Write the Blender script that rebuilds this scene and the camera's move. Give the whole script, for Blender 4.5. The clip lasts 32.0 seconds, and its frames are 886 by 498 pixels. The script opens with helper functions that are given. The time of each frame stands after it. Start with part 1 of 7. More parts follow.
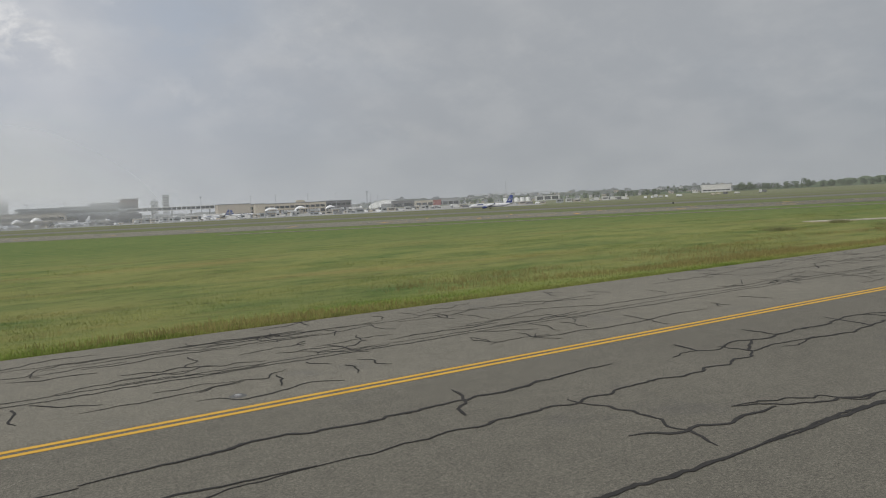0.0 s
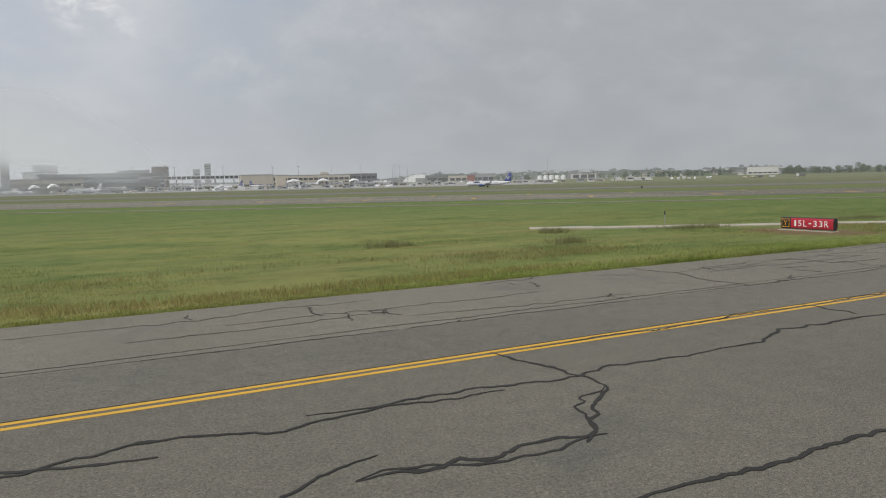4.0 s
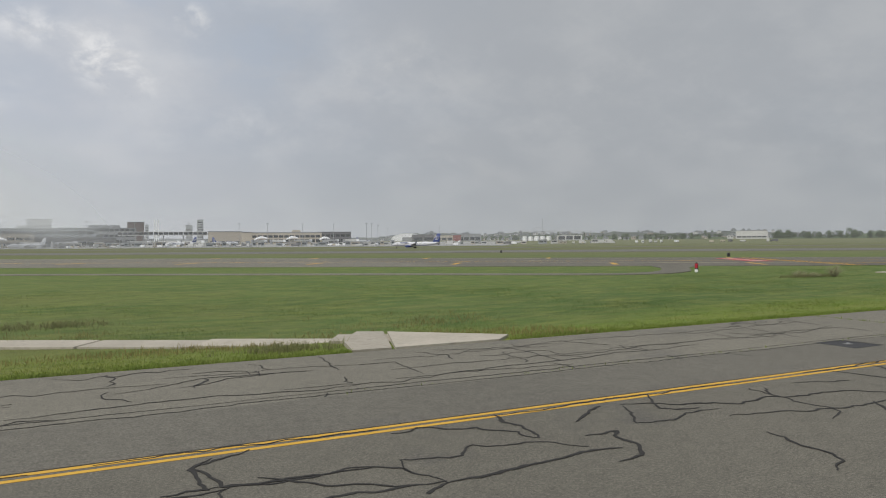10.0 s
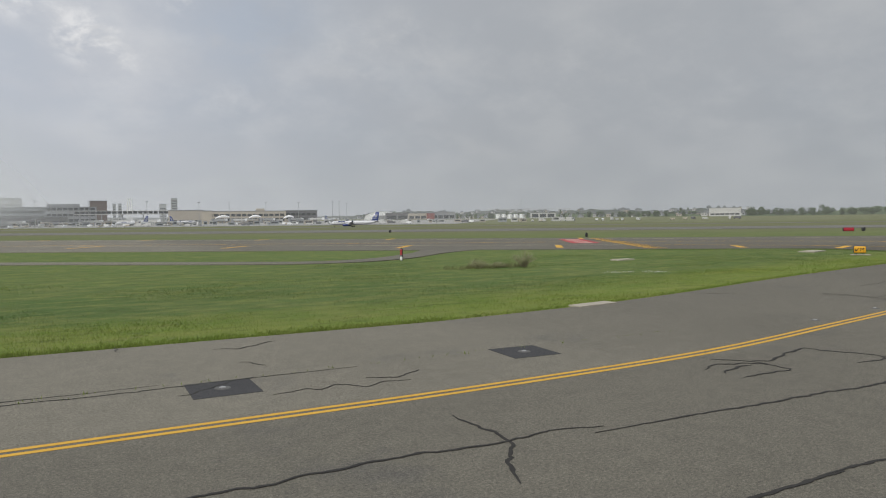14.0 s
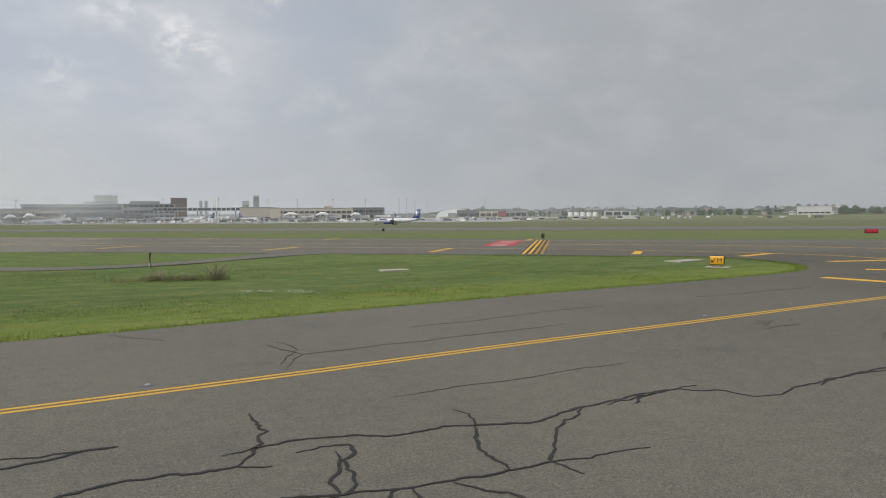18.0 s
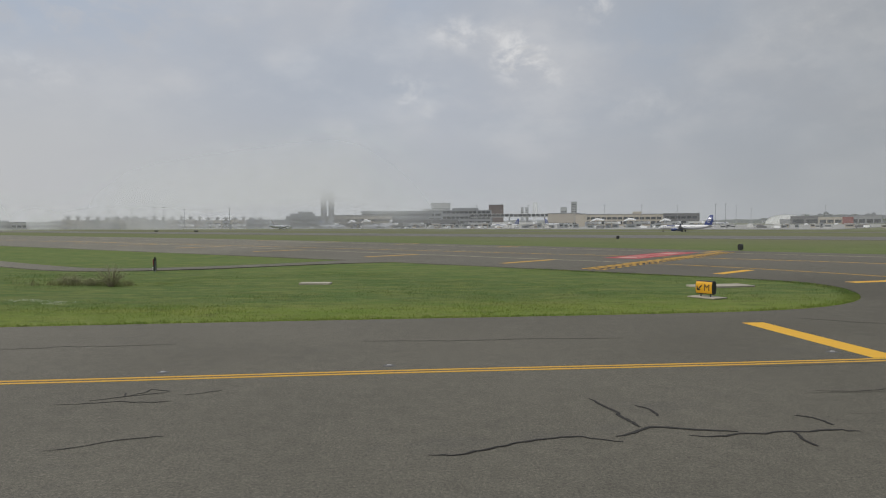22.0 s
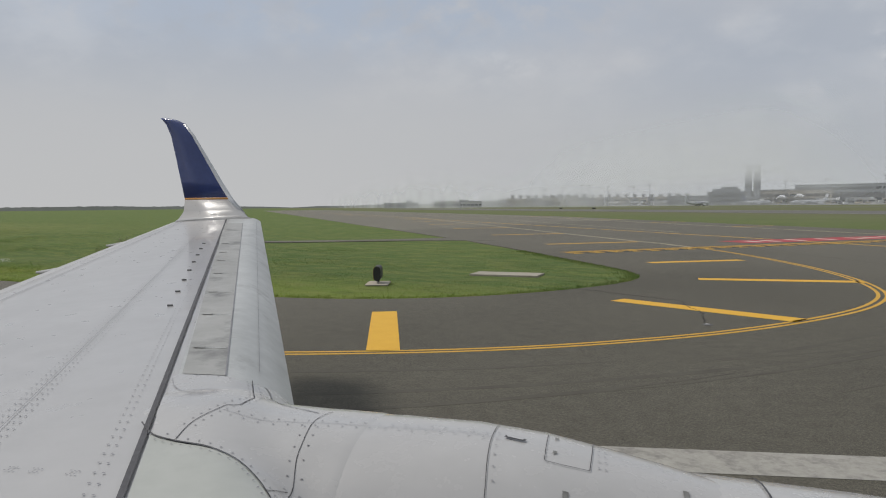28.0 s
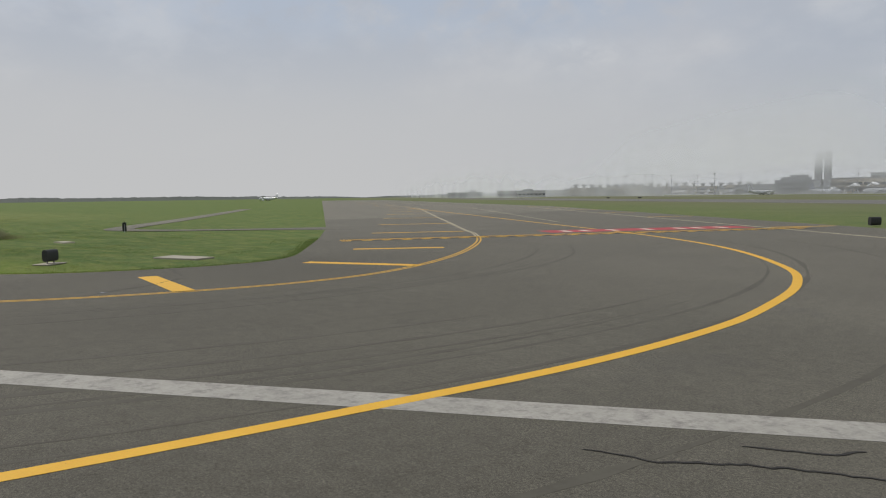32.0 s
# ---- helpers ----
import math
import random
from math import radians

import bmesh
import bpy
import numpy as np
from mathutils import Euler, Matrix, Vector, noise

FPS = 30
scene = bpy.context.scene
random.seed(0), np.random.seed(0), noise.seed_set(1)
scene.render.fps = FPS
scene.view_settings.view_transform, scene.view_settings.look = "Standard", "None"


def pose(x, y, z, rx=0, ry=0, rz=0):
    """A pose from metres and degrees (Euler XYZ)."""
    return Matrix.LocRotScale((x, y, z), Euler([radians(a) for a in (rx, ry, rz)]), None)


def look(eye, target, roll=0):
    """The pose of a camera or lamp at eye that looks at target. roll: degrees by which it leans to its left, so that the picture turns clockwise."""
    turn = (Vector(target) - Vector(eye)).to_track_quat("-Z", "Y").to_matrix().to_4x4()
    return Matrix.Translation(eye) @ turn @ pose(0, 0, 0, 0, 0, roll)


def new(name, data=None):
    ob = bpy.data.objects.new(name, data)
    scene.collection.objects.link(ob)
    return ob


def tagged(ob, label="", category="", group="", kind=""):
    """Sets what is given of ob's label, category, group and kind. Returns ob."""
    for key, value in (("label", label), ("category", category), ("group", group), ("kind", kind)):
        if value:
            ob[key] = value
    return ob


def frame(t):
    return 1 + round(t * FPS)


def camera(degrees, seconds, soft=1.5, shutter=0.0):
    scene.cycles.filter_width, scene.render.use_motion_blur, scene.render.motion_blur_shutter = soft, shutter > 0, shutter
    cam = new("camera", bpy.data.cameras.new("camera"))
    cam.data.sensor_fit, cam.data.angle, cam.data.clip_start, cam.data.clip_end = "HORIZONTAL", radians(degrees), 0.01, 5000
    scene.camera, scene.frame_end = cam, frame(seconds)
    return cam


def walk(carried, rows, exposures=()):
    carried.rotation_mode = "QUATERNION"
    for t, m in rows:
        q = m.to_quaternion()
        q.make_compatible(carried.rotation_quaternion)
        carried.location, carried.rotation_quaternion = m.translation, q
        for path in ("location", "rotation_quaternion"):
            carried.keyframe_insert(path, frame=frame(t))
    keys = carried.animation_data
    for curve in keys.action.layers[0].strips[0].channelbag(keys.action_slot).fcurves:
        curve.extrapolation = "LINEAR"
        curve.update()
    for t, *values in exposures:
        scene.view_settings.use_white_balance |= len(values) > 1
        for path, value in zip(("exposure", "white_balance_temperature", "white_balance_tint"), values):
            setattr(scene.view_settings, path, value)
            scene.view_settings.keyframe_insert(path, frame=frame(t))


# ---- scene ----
# camera: seconds, x, y, yaw to the left of +y, pitch, lean
EYE = 3.9
PATH = (
    (0.0, -0.00, -2.31, -31.22, -3.41, -2.81),
    (0.5, 6.42, -2.30, -32.54, -5.32, -2.27),
    (1.0, 12.92, -2.35, -31.30, -6.57, -2.37),
    (1.5, 19.41, -2.02, -29.97, -6.63, -2.37),
    (2.0, 25.66, -1.96, -29.32, -5.53, -2.45),
    (2.5, 31.79, -1.92, -28.43, -6.50, -2.00),
    (3.0, 38.05, -1.86, -28.17, -6.04, -1.90),
    (3.5, 44.37, -1.80, -27.21, -5.42, -1.29),
    (5.5, 69.68, -1.66, -28.50, -4.63, -1.47),
    (6.0, 75.78, -1.80, -29.60, -4.14, -1.91),
    (6.5, 81.80, -1.81, -28.90, -5.60, -1.31),
    (7.0, 87.71, -1.79, -28.34, -4.57, -1.80),
    (7.5, 93.48, -1.79, -27.36, -4.00, -1.63),
    (8.0, 99.00, -1.87, -25.73, -3.41, -1.22),
    (8.5, 104.34, -1.89, -25.85, -2.50, -0.99),
    (9.0, 109.45, -1.83, -25.22, -2.24, -1.51),
    (9.5, 114.83, -1.80, -25.69, -1.76, -0.69),
    (10.0, 120.11, -1.89, -26.53, -0.52, -0.47),
    (10.5, 125.04, -1.74, -27.28, 0.13, -1.48),
    (11.0, 129.91, -1.73, -26.96, -1.23, -2.10),
    (11.5, 134.64, -1.80, -27.41, -1.14, -1.74),
    (12.0, 139.14, -2.10, -28.01, -2.97, -0.51),
    (12.5, 143.82, -2.12, -27.48, -3.30, -0.50),
    (13.0, 148.54, -2.29, -27.92, -2.23, -1.04),
    (13.5, 153.19, -2.17, -27.63, -2.52, -0.82),
    (15.5, 169.54, -2.26, -27.62, -1.19, -0.24),
    (16.0, 173.15, -2.56, -26.86, -2.26, 0.10),
    (16.5, 176.76, -2.36, -26.38, -1.14, -0.29),
    (17.0, 180.47, -2.43, -24.63, -1.31, -0.34),
    (17.5, 184.29, -2.47, -25.12, 0.73, 0.82),
    (18.0, 188.08, -2.28, -20.95, -2.43, -0.42),
    (18.5, 191.89, -2.03, -20.51, -2.28, 4.50),
    (19.0, 195.40, -1.08, -9.05, 0.85, 0.23),
    (19.5, 199.07, -1.03, -5.70, 2.85, 2.29),
    (20.0, 202.83, -0.53, -3.19, 2.66, -0.17),
    (20.5, 206.54, -0.04, -1.08, 3.01, -0.77),
    (21.0, 210.06, 0.53, 0.09, 0.53, -0.42),
    (21.5, 213.44, 1.22, 2.70, -1.40, 0.69),
    (22.0, 216.72, 1.83, 4.65, -1.83, -0.13),
    (22.5, 219.93, 2.90, 10.57, -2.46, 2.64),
    (23.0, 223.18, 3.86, 15.61, -1.26, 3.60),
    (23.5, 226.28, 4.92, 18.87, -1.43, 3.38),
    (24.0, 229.53, 6.02, 28.07, -1.95, 2.00),
    (24.5, 232.74, 7.13, 30.55, -2.13, 2.87),
    (25.0, 235.83, 8.30, 32.78, -2.21, 3.75),
    (25.5, 238.90, 9.57, 37.78, -4.37, 0.95),
    (27.5, 250.66, 14.62, 43.57, -3.88, -1.11),
    (28.0, 253.61, 16.14, 39.53, -3.48, -0.60),
    (28.5, 256.55, 17.66, 43.96, -2.95, -2.13),
    (29.0, 259.46, 19.16, 43.67, -2.67, -1.42),
    (29.5, 262.35, 20.61, 45.19, -3.16, -1.11),
    (30.0, 265.28, 22.10, 44.98, -3.06, -0.55),
    (30.5, 268.25, 23.65, 45.77, -3.89, -1.45),
    (31.0, 271.12, 25.20, 43.91, -4.69, -0.48),
    (31.5, 274.16, 26.80, 44.65, -4.64, -1.07),
    (32.0, 277.14, 28.36, 45.59, -4.25, -0.75),
)


def gaze(x, y, yaw, pitch, lean):
    a, b = radians(yaw), radians(pitch)
    ahead = Vector((-math.sin(a) * math.cos(b), math.cos(a) * math.cos(b), math.sin(b)))
    eye = Vector((x, y, EYE))
    return look(eye, eye + ahead, lean)


cam = camera(63.69, 32.0, soft=1.1)
walk(cam, [(t, gaze(*row)) for t, *row in PATH], exposures=[(0, -0.08), (1.5, 0.05), (4, 0.05), (8, 0.16), (10, 0.03), (18, 0.05), (19, 0.14), (20, -0.12), (22, -0.15), (25, -0.03), (28, -0.16), (32, -0.10)])

# ---- world and sun: thin broken overcast over a pale haze ----
SUN_ELEV, SUN_AZ = 52.0, 200.0   # degrees; azimuth from +x towards +y
world = bpy.data.worlds.new("overcast_sky")
scene.world = world
world.use_nodes = True
wn, wl = world.node_tree.nodes, world.node_tree.links
wn.clear()


def wnode(kind, **inputs):
    n = wn.new(kind)
    for k, v in inputs.items():
        n.inputs[k].default_value = v
    return n


def wmix(fac, a, b):
    m = wn.new("ShaderNodeMix")
    m.data_type = "RGBA"
    for sock, v in ((m.inputs[0], fac), (m.inputs[6], a), (m.inputs[7], b)):
        if isinstance(v, (tuple, float, int)):
            sock.default_value = v
        else:
            wl.new(v, sock)
    return m.outputs[2]


def wramp(src, a, b):
    m = wn.new("ShaderNodeMapRange")
    m.interpolation_type = "SMOOTHSTEP"
    m.inputs["From Min"].default_value, m.inputs["From Max"].default_value = a, b
    wl.new(src, m.inputs["Value"])
    return m.outputs["Result"]


sky = wn.new("ShaderNodeTexSky")
sky.sky_type = "NISHITA"
sky.sun_disc = False
sky.sun_elevation, sky.sun_rotation = radians(SUN_ELEV), radians(90 - SUN_AZ)
sky.air_density, sky.dust_density = 1.0, 3.0
blue = wn.new("ShaderNodeVectorMath")
blue.operation = "SCALE"
blue.inputs["Scale"].default_value = 0.075
wl.new(sky.outputs[0], blue.inputs[0])
coord = wn.new("ShaderNodeTexCoord")
# clouds lie on a flat deck: the direction divided by its height
sep = wn.new("ShaderNodeSeparateXYZ")
wl.new(coord.outputs["Generated"], sep.inputs[0])
hgt = wn.new("ShaderNodeMath")
hgt.operation = "ADD"
hgt.inputs[1].default_value = 0.5
wl.new(sep.outputs["Z"], hgt.inputs[0])
deck = wn.new("ShaderNodeVectorMath")
deck.operation = "DIVIDE"
comb = wn.new("ShaderNodeCombineXYZ")
for k in range(3):
    wl.new(hgt.outputs[0], comb.inputs[k])
wl.new(coord.outputs["Generated"], deck.inputs[0])
wl.new(comb.outputs[0], deck.inputs[1])


def wnoise(scale, detail, rough, shift):
    mp = wn.new("ShaderNodeMapping")
    mp.inputs["Location"].default_value = shift
    wl.new(deck.outputs[0], mp.inputs["Vector"])
    n = wnode("ShaderNodeTexNoise", Scale=scale, Detail=detail, Roughness=rough)
    wl.new(mp.outputs[0], n.inputs["Vector"])
    return n.outputs["Fac"]


big = wnoise(1.5, 5.0, 0.55, (3.1, 0.4, 0.0))
mid = wnoise(2.8, 7.0, 0.62, (7.0, 2.2, 1.0))
soft = wnoise(5.5, 6.0, 0.55, (1.3, 5.2, 0.0))
grey = wmix(wramp(big, 0.30, 0.70), (0.362, 0.386, 0.430, 1), (0.430, 0.448, 0.486, 1))
grey = wmix(wramp(soft, 0.42, 0.78), grey, (0.468, 0.481, 0.507, 1))
bright = wmix(wramp(mid, 0.54, 0.90), grey, (0.57, 0.575, 0.585, 1))
opening = wmix(0.25, (0.400, 0.452, 0.535, 1), blue.outputs[0])
thin = wmix(wramp(big, 0.56, 0.38), bright, wmix(0.72, opening, grey))


def wmul(a, b):
    m = wn.new("ShaderNodeMath")
    m.operation = "MULTIPLY"
    for sock, v in zip(m.inputs, (a, b)):
        if isinstance(v, float):
            sock.default_value = v
        else:
            wl.new(v, sock)
    return m.outputs[0]


def billow(azimuth, elevation, wide, tall, tilt=0.0):
    """How far a direction lies inside an oval round (azimuth left of +y, elevation): 1 at its middle, 0 outside."""
    az_, el_ = radians(azimuth), radians(elevation)
    sub = wn.new("ShaderNodeVectorMath")
    sub.operation = "SUBTRACT"
    sub.inputs[1].default_value = (-math.sin(az_) * math.cos(el_), math.cos(az_) * math.cos(el_), math.sin(el_))
    wl.new(coord.outputs["Generated"], sub.inputs[0])
    turn = wn.new("ShaderNodeVectorRotate")
    turn.rotation_type = "Y_AXIS"
    turn.inputs["Angle"].default_value = radians(tilt)
    wl.new(sub.outputs[0], turn.inputs["Vector"])
    fit = wn.new("ShaderNodeVectorMath")
    fit.operation = "MULTIPLY"
    fit.inputs[1].default_value = (1 / math.sin(radians(wide)), 1.2, 1 / math.sin(radians(tall)))
    wl.new(turn.outputs[0], fit.inputs[0])
    far_ = wn.new("ShaderNodeVectorMath")
    far_.operation = "LENGTH"
    wl.new(fit.outputs[0], far_.inputs[0])
    return wramp(far_.outputs["Value"], 1.0, 0.1)


def billow_noise(scale, detail, rough, shift):
    mp = wn.new("ShaderNodeMapping")
    mp.inputs["Location"].default_value = shift
    mp.inputs["Scale"].default_value = (1.0, 1.0, 1.5)
    wl.new(coord.outputs["Generated"], mp.inputs["Vector"])
    n = wnode("ShaderNodeTexNoise", Scale=scale, Detail=detail, Roughness=rough)
    n.inputs["Distortion"].default_value = 0.35
    wl.new(mp.outputs[0], n.inputs["Vector"])
    return n.outputs["Fac"]


ragged = billow_noise(19.0, 11.0, 0.58, (0.3, 0.0, 0.7))
wisps = billow_noise(34.0, 9.0, 0.62, (2.3, 1.0, 0.2))
# openings in the cloud, then its sunlit heads
for azimuth, elevation, wide, tall, tilt, share in ((-4.5, 19.5, 7, 4, 0, 0.75), (-13, 14.5, 7, 5, 10, 0.5), (40, 16, 24, 6.5, 0, 0.85), (60, 16, 16, 6, 0, 0.6), (8, 17.5, 6, 3, 0, 0.5), (-1, 21, 9, 4, 0, 0.5)):
    thin = wmix(wmul(wmul(billow(azimuth, elevation, wide, tall, tilt), wramp(ragged, 0.30, 0.62)), share), thin, opening)
for azimuth, elevation, wide, tall, tilt, share, lo, hi in ((-1.6, 13.0, 5.0, 2.9, -28, 0.9, 0.40, 0.58), (-7.3, 16.6, 2.2, 1.5, -15, 0.9, 0.40, 0.62), (3.6, 15.0, 3.8, 2.0, 0, 0.6, 0.40, 0.64), (7.2, 9.8, 3.2, 3.4, 30, 0.55, 0.40, 0.66), (12, 7.5, 3.5, 1.8, 0, 0.4, 0.42, 0.66),
                                                    (-23, 13.6, 7, 4, 0, 0.4, 0.38, 0.70), (-12, 9, 6, 2.6, 0, 0.3, 0.38, 0.70), (36, 10.7, 6, 1.8, 0, 0.4, 0.40, 0.66), (-30.5, 5.4, 7.5, 1.5, -16, 0.55, 0.30, 0.58), (-40, 12, 12, 5, 10, 0.25, 0.36, 0.66)):
    thin = wmix(wmul(wmul(billow(azimuth, elevation, wide, tall, tilt), wramp(ragged, lo, hi)), share), thin, wmix(wramp(wisps, 0.36, 0.64), (0.50, 0.507, 0.522, 1), (0.645, 0.645, 0.648, 1)))
# an even pale fog takes over towards -x
fog = wmul(wmul(wramp(sep.outputs["X"], -0.16, -0.60), wramp(sep.outputs["Z"], 0.24, 0.09)), 0.85)
thin = wmix(fog, thin, (0.440, 0.449, 0.463, 1))
glow = wmix(wramp(sep.outputs["X"], -0.15, -0.85), (0.378, 0.396, 0.419, 1), (0.455, 0.458, 0.462, 1))
haze = wmix(wramp(sep.outputs["Z"], 0.19, -0.02), thin, glow)
# the sky is darkened towards +x, partly for the cabin window's vignetting
side_dim = wmul(wramp(sep.outputs["X"], -0.10, 0.64), 0.62)
haze = wmix(side_dim, haze, wmix(wramp(soft, 0.35, 0.70), (0.222, 0.238, 0.250, 1), (0.262, 0.276, 0.286, 1)))
bg = wn.new("ShaderNodeBackground")
bg.inputs["Strength"].default_value = 1.25
wl.new(haze, bg.inputs["Color"])
wout = wn.new("ShaderNodeOutputWorld")
wl.new(bg.outputs[0], wout.inputs["Surface"])

lamp = bpy.data.lights.new("sun", "SUN")
lamp.energy, lamp.angle, lamp.color = 2.2, radians(12), (1.0, 0.95, 0.88)
sun = new("sun", lamp)
az, el = radians(SUN_AZ), radians(SUN_ELEV)
toward = Vector((math.cos(az) * math.cos(el), math.sin(az) * math.cos(el), math.sin(el)))
sun.matrix_world = look(toward * 100, (0, 0, 0))
tagged(sun, kind="structure")

# ---- materials ----
def nodes_of(m):
    return m.node_tree.nodes, m.node_tree.links


def surface(name, colours, rough=0.8, metal=0.0, scales=(1.0, 8.0), bump=0.0, bump_scale=40.0, spread=(0.35, 0.65), stain=None, each=0.0, coat=0.0, newer=False, grit=0.0):
    """A layered surface: two colours mixed by noise at two scales, optional stains of a third colour, fine relief, and a shade that differs from piece to piece."""
    m = bpy.data.materials.new(name)
    m.use_nodes = True
    n, l = nodes_of(m)
    b = n["Principled BSDF"]
    b.inputs["Metallic"].default_value = metal
    b.inputs["Coat Weight"].default_value = coat
    geo = n.new("ShaderNodeNewGeometry")

    def tex(scale, detail=4.0, rough_=0.6):
        t = n.new("ShaderNodeTexNoise")
        t.inputs["Scale"].default_value, t.inputs["Detail"].default_value, t.inputs["Roughness"].default_value = scale, detail, rough_
        l.new(geo.outputs["Position"], t.inputs["Vector"])
        return t.outputs["Fac"]

    def ramp(src, a, c):
        r = n.new("ShaderNodeMapRange")
        r.inputs["From Min"].default_value, r.inputs["From Max"].default_value = a, c
        l.new(src, r.inputs["Value"])
        return r.outputs["Result"]

    def mix(fac, a, c):
        x = n.new("ShaderNodeMix")
        x.data_type = "RGBA"
        for sock, v in ((x.inputs[0], fac), (x.inputs[6], a), (x.inputs[7], c)):
            if isinstance(v, tuple):
                sock.default_value = (*v[:3], 1)
            elif isinstance(v, float):
                sock.default_value = v
            else:
                l.new(v, sock)
        return x.outputs[2]

    two = n.new("ShaderNodeMath")
    two.operation = "ADD"
    half = n.new("ShaderNodeMath")
    half.operation = "MULTIPLY"
    half.inputs[1].default_value = 0.5
    l.new(tex(scales[0]), two.inputs[0])
    l.new(tex(scales[1]), two.inputs[1])
    l.new(two.outputs[0], half.inputs[0])
    col = mix(ramp(half.outputs[0], *spread), colours[0], colours[1])
    if stain:
        colour, scale, lo, hi = stain
        col = mix(ramp(tex(scale, 6.0, 0.7), lo, hi), col, colour)
    if newer:
        # repaved junction beyond the bend: darker, smoother
        sep = n.new("ShaderNodeSeparateXYZ")
        l.new(geo.outputs["Position"], sep.inputs[0])
        edge_n = n.new("ShaderNodeMath")
        edge_n.operation = "MULTIPLY_ADD"
        edge_n.inputs[1].default_value = 26.0
        l.new(tex(0.06, 5.0), edge_n.inputs[0])
        l.new(sep.outputs["X"], edge_n.inputs[2])
        # the shoulder outside the edge line is an older, paler pavement than the lane
        lane = n.new("ShaderNodeHueSaturation")
        inside = n.new("ShaderNodeMath")
        inside.operation = "MULTIPLY"
        l.new(ramp(sep.outputs["Y"], 12.0, 12.5), inside.inputs[0])
        l.new(ramp(sep.outputs["X"], 180.0, 170.0), inside.inputs[1])
        l.new(ramp_out(n, l, inside.outputs[0], 0.88, 1.14), lane.inputs["Value"])
        l.new(col, lane.inputs["Color"])
        col = lane.outputs["Color"]
        cross = n.new("ShaderNodeVectorMath")
        cross.operation = "DOT_PRODUCT"
        cross.inputs[1].default_value = (0.571, 0.821, 0.0)
        l.new(geo.outputs["Position"], cross.inputs[0])
        fresh = n.new("ShaderNodeMath")
        fresh.operation = "MULTIPLY"
        l.new(ramp(edge_n.outputs[0], 216.0, 252.0), fresh.inputs[0])
        l.new(ramp_out(n, l, ramp(cross.outputs["Value"], 200.0, 180.0), 0.25, 1.0), fresh.inputs[1])
        col = mix(fresh.outputs[0], col, mix(ramp(half.outputs[0], *spread), (0.073, 0.067, 0.051), (0.110, 0.102, 0.079)))
    if grit:
        # light and dark stones of the aggregate
        for scale, share in ((11.0, 0.34), (20.0, 0.75), (52.0, 1.1)):
            hs = n.new("ShaderNodeHueSaturation")
            l.new(ramp_out(n, l, tex(scale, 3.0, 0.75), 1 - grit * share * 2, 1 + grit * share * 2), hs.inputs["Value"])
            l.new(col, hs.inputs["Color"])
            col = hs.outputs["Color"]
    if each:
        info = n.new("ShaderNodeObjectInfo")
        hsv = n.new("ShaderNodeHueSaturation")
        l.new(ramp_out(n, l, info.outputs["Random"], 1 - each, 1 + each), hsv.inputs["Value"])
        l.new(col, hsv.inputs["Color"])
        col = hsv.outputs["Color"]
    l.new(col, b.inputs["Base Color"])
    l.new(ramp_out(n, l, tex(scales[1] * 1.7), max(rough - 0.08, 0.02), min(rough + 0.08, 1.0)), b.inputs["Roughness"])
    if bump:
        bp = n.new("ShaderNodeBump")
        bp.inputs["Strength"].default_value, bp.inputs["Distance"].default_value = bump, 0.02
        l.new(tex(bump_scale, 3.0), bp.inputs["Height"])
        l.new(bp.outputs[0], b.inputs["Normal"])
    return m


def ramp_out(n, l, src, lo, hi):
    r = n.new("ShaderNodeMapRange")
    r.inputs["To Min"].default_value, r.inputs["To Max"].default_value = lo, hi
    l.new(src, r.inputs["Value"])
    return r.outputs["Result"]


ASPHALT = surface("worn_asphalt", ((0.127, 0.119, 0.095), (0.174, 0.163, 0.130)), 0.9, scales=(0.09, 2.2), bump=0.5, bump_scale=60, stain=((0.10, 0.096, 0.088), 0.22, 0.58, 0.78), newer=True, grit=0.75)
ASPHALT_STRIP = surface("repaved_strip_asphalt", ((0.116, 0.109, 0.089), (0.156, 0.147, 0.120)), 0.9, scales=(0.12, 2.2), bump=0.5, bump_scale=60, stain=((0.10, 0.096, 0.086), 0.3, 0.58, 0.78), grit=0.6)
ASPHALT_DARK = surface("fresh_asphalt", ((0.030, 0.031, 0.034), (0.050, 0.050, 0.052)), 0.9, scales=(0.5, 9.0), bump=0.4, bump_scale=70)
ASPHALT_FAR = surface("runway_asphalt", ((0.125, 0.120, 0.112), (0.165, 0.158, 0.15)), 0.9, scales=(0.02, 0.4))
TAR = surface("crack_sealant", ((0.016, 0.015, 0.014), (0.034, 0.032, 0.029)), 0.92, scales=(1.0, 12.0))
TAR_THIN = surface("old_crack", ((0.024, 0.024, 0.022), (0.045, 0.044, 0.04)), 0.92, scales=(1.0, 12.0))
YELLOW = surface("yellow_marking_paint", ((0.56, 0.31, 0.022), (0.66, 0.39, 0.045)), 0.7, scales=(1.4, 20.0), stain=((0.20, 0.15, 0.075), 5.0, 0.62, 0.72))
YELLOW_NEW = surface("fresh_yellow_paint", ((0.70, 0.38, 0.018), (0.76, 0.44, 0.03)), 0.65, scales=(1.4, 20.0), stain=((0.25, 0.16, 0.05), 6.0, 0.68, 0.76))
WHITE_PAINT = surface("white_marking_paint", ((0.29, 0.28, 0.25), (0.40, 0.385, 0.345)), 0.75, scales=(0.6, 9.0), stain=((0.19, 0.18, 0.165), 3.0, 0.48, 0.70))
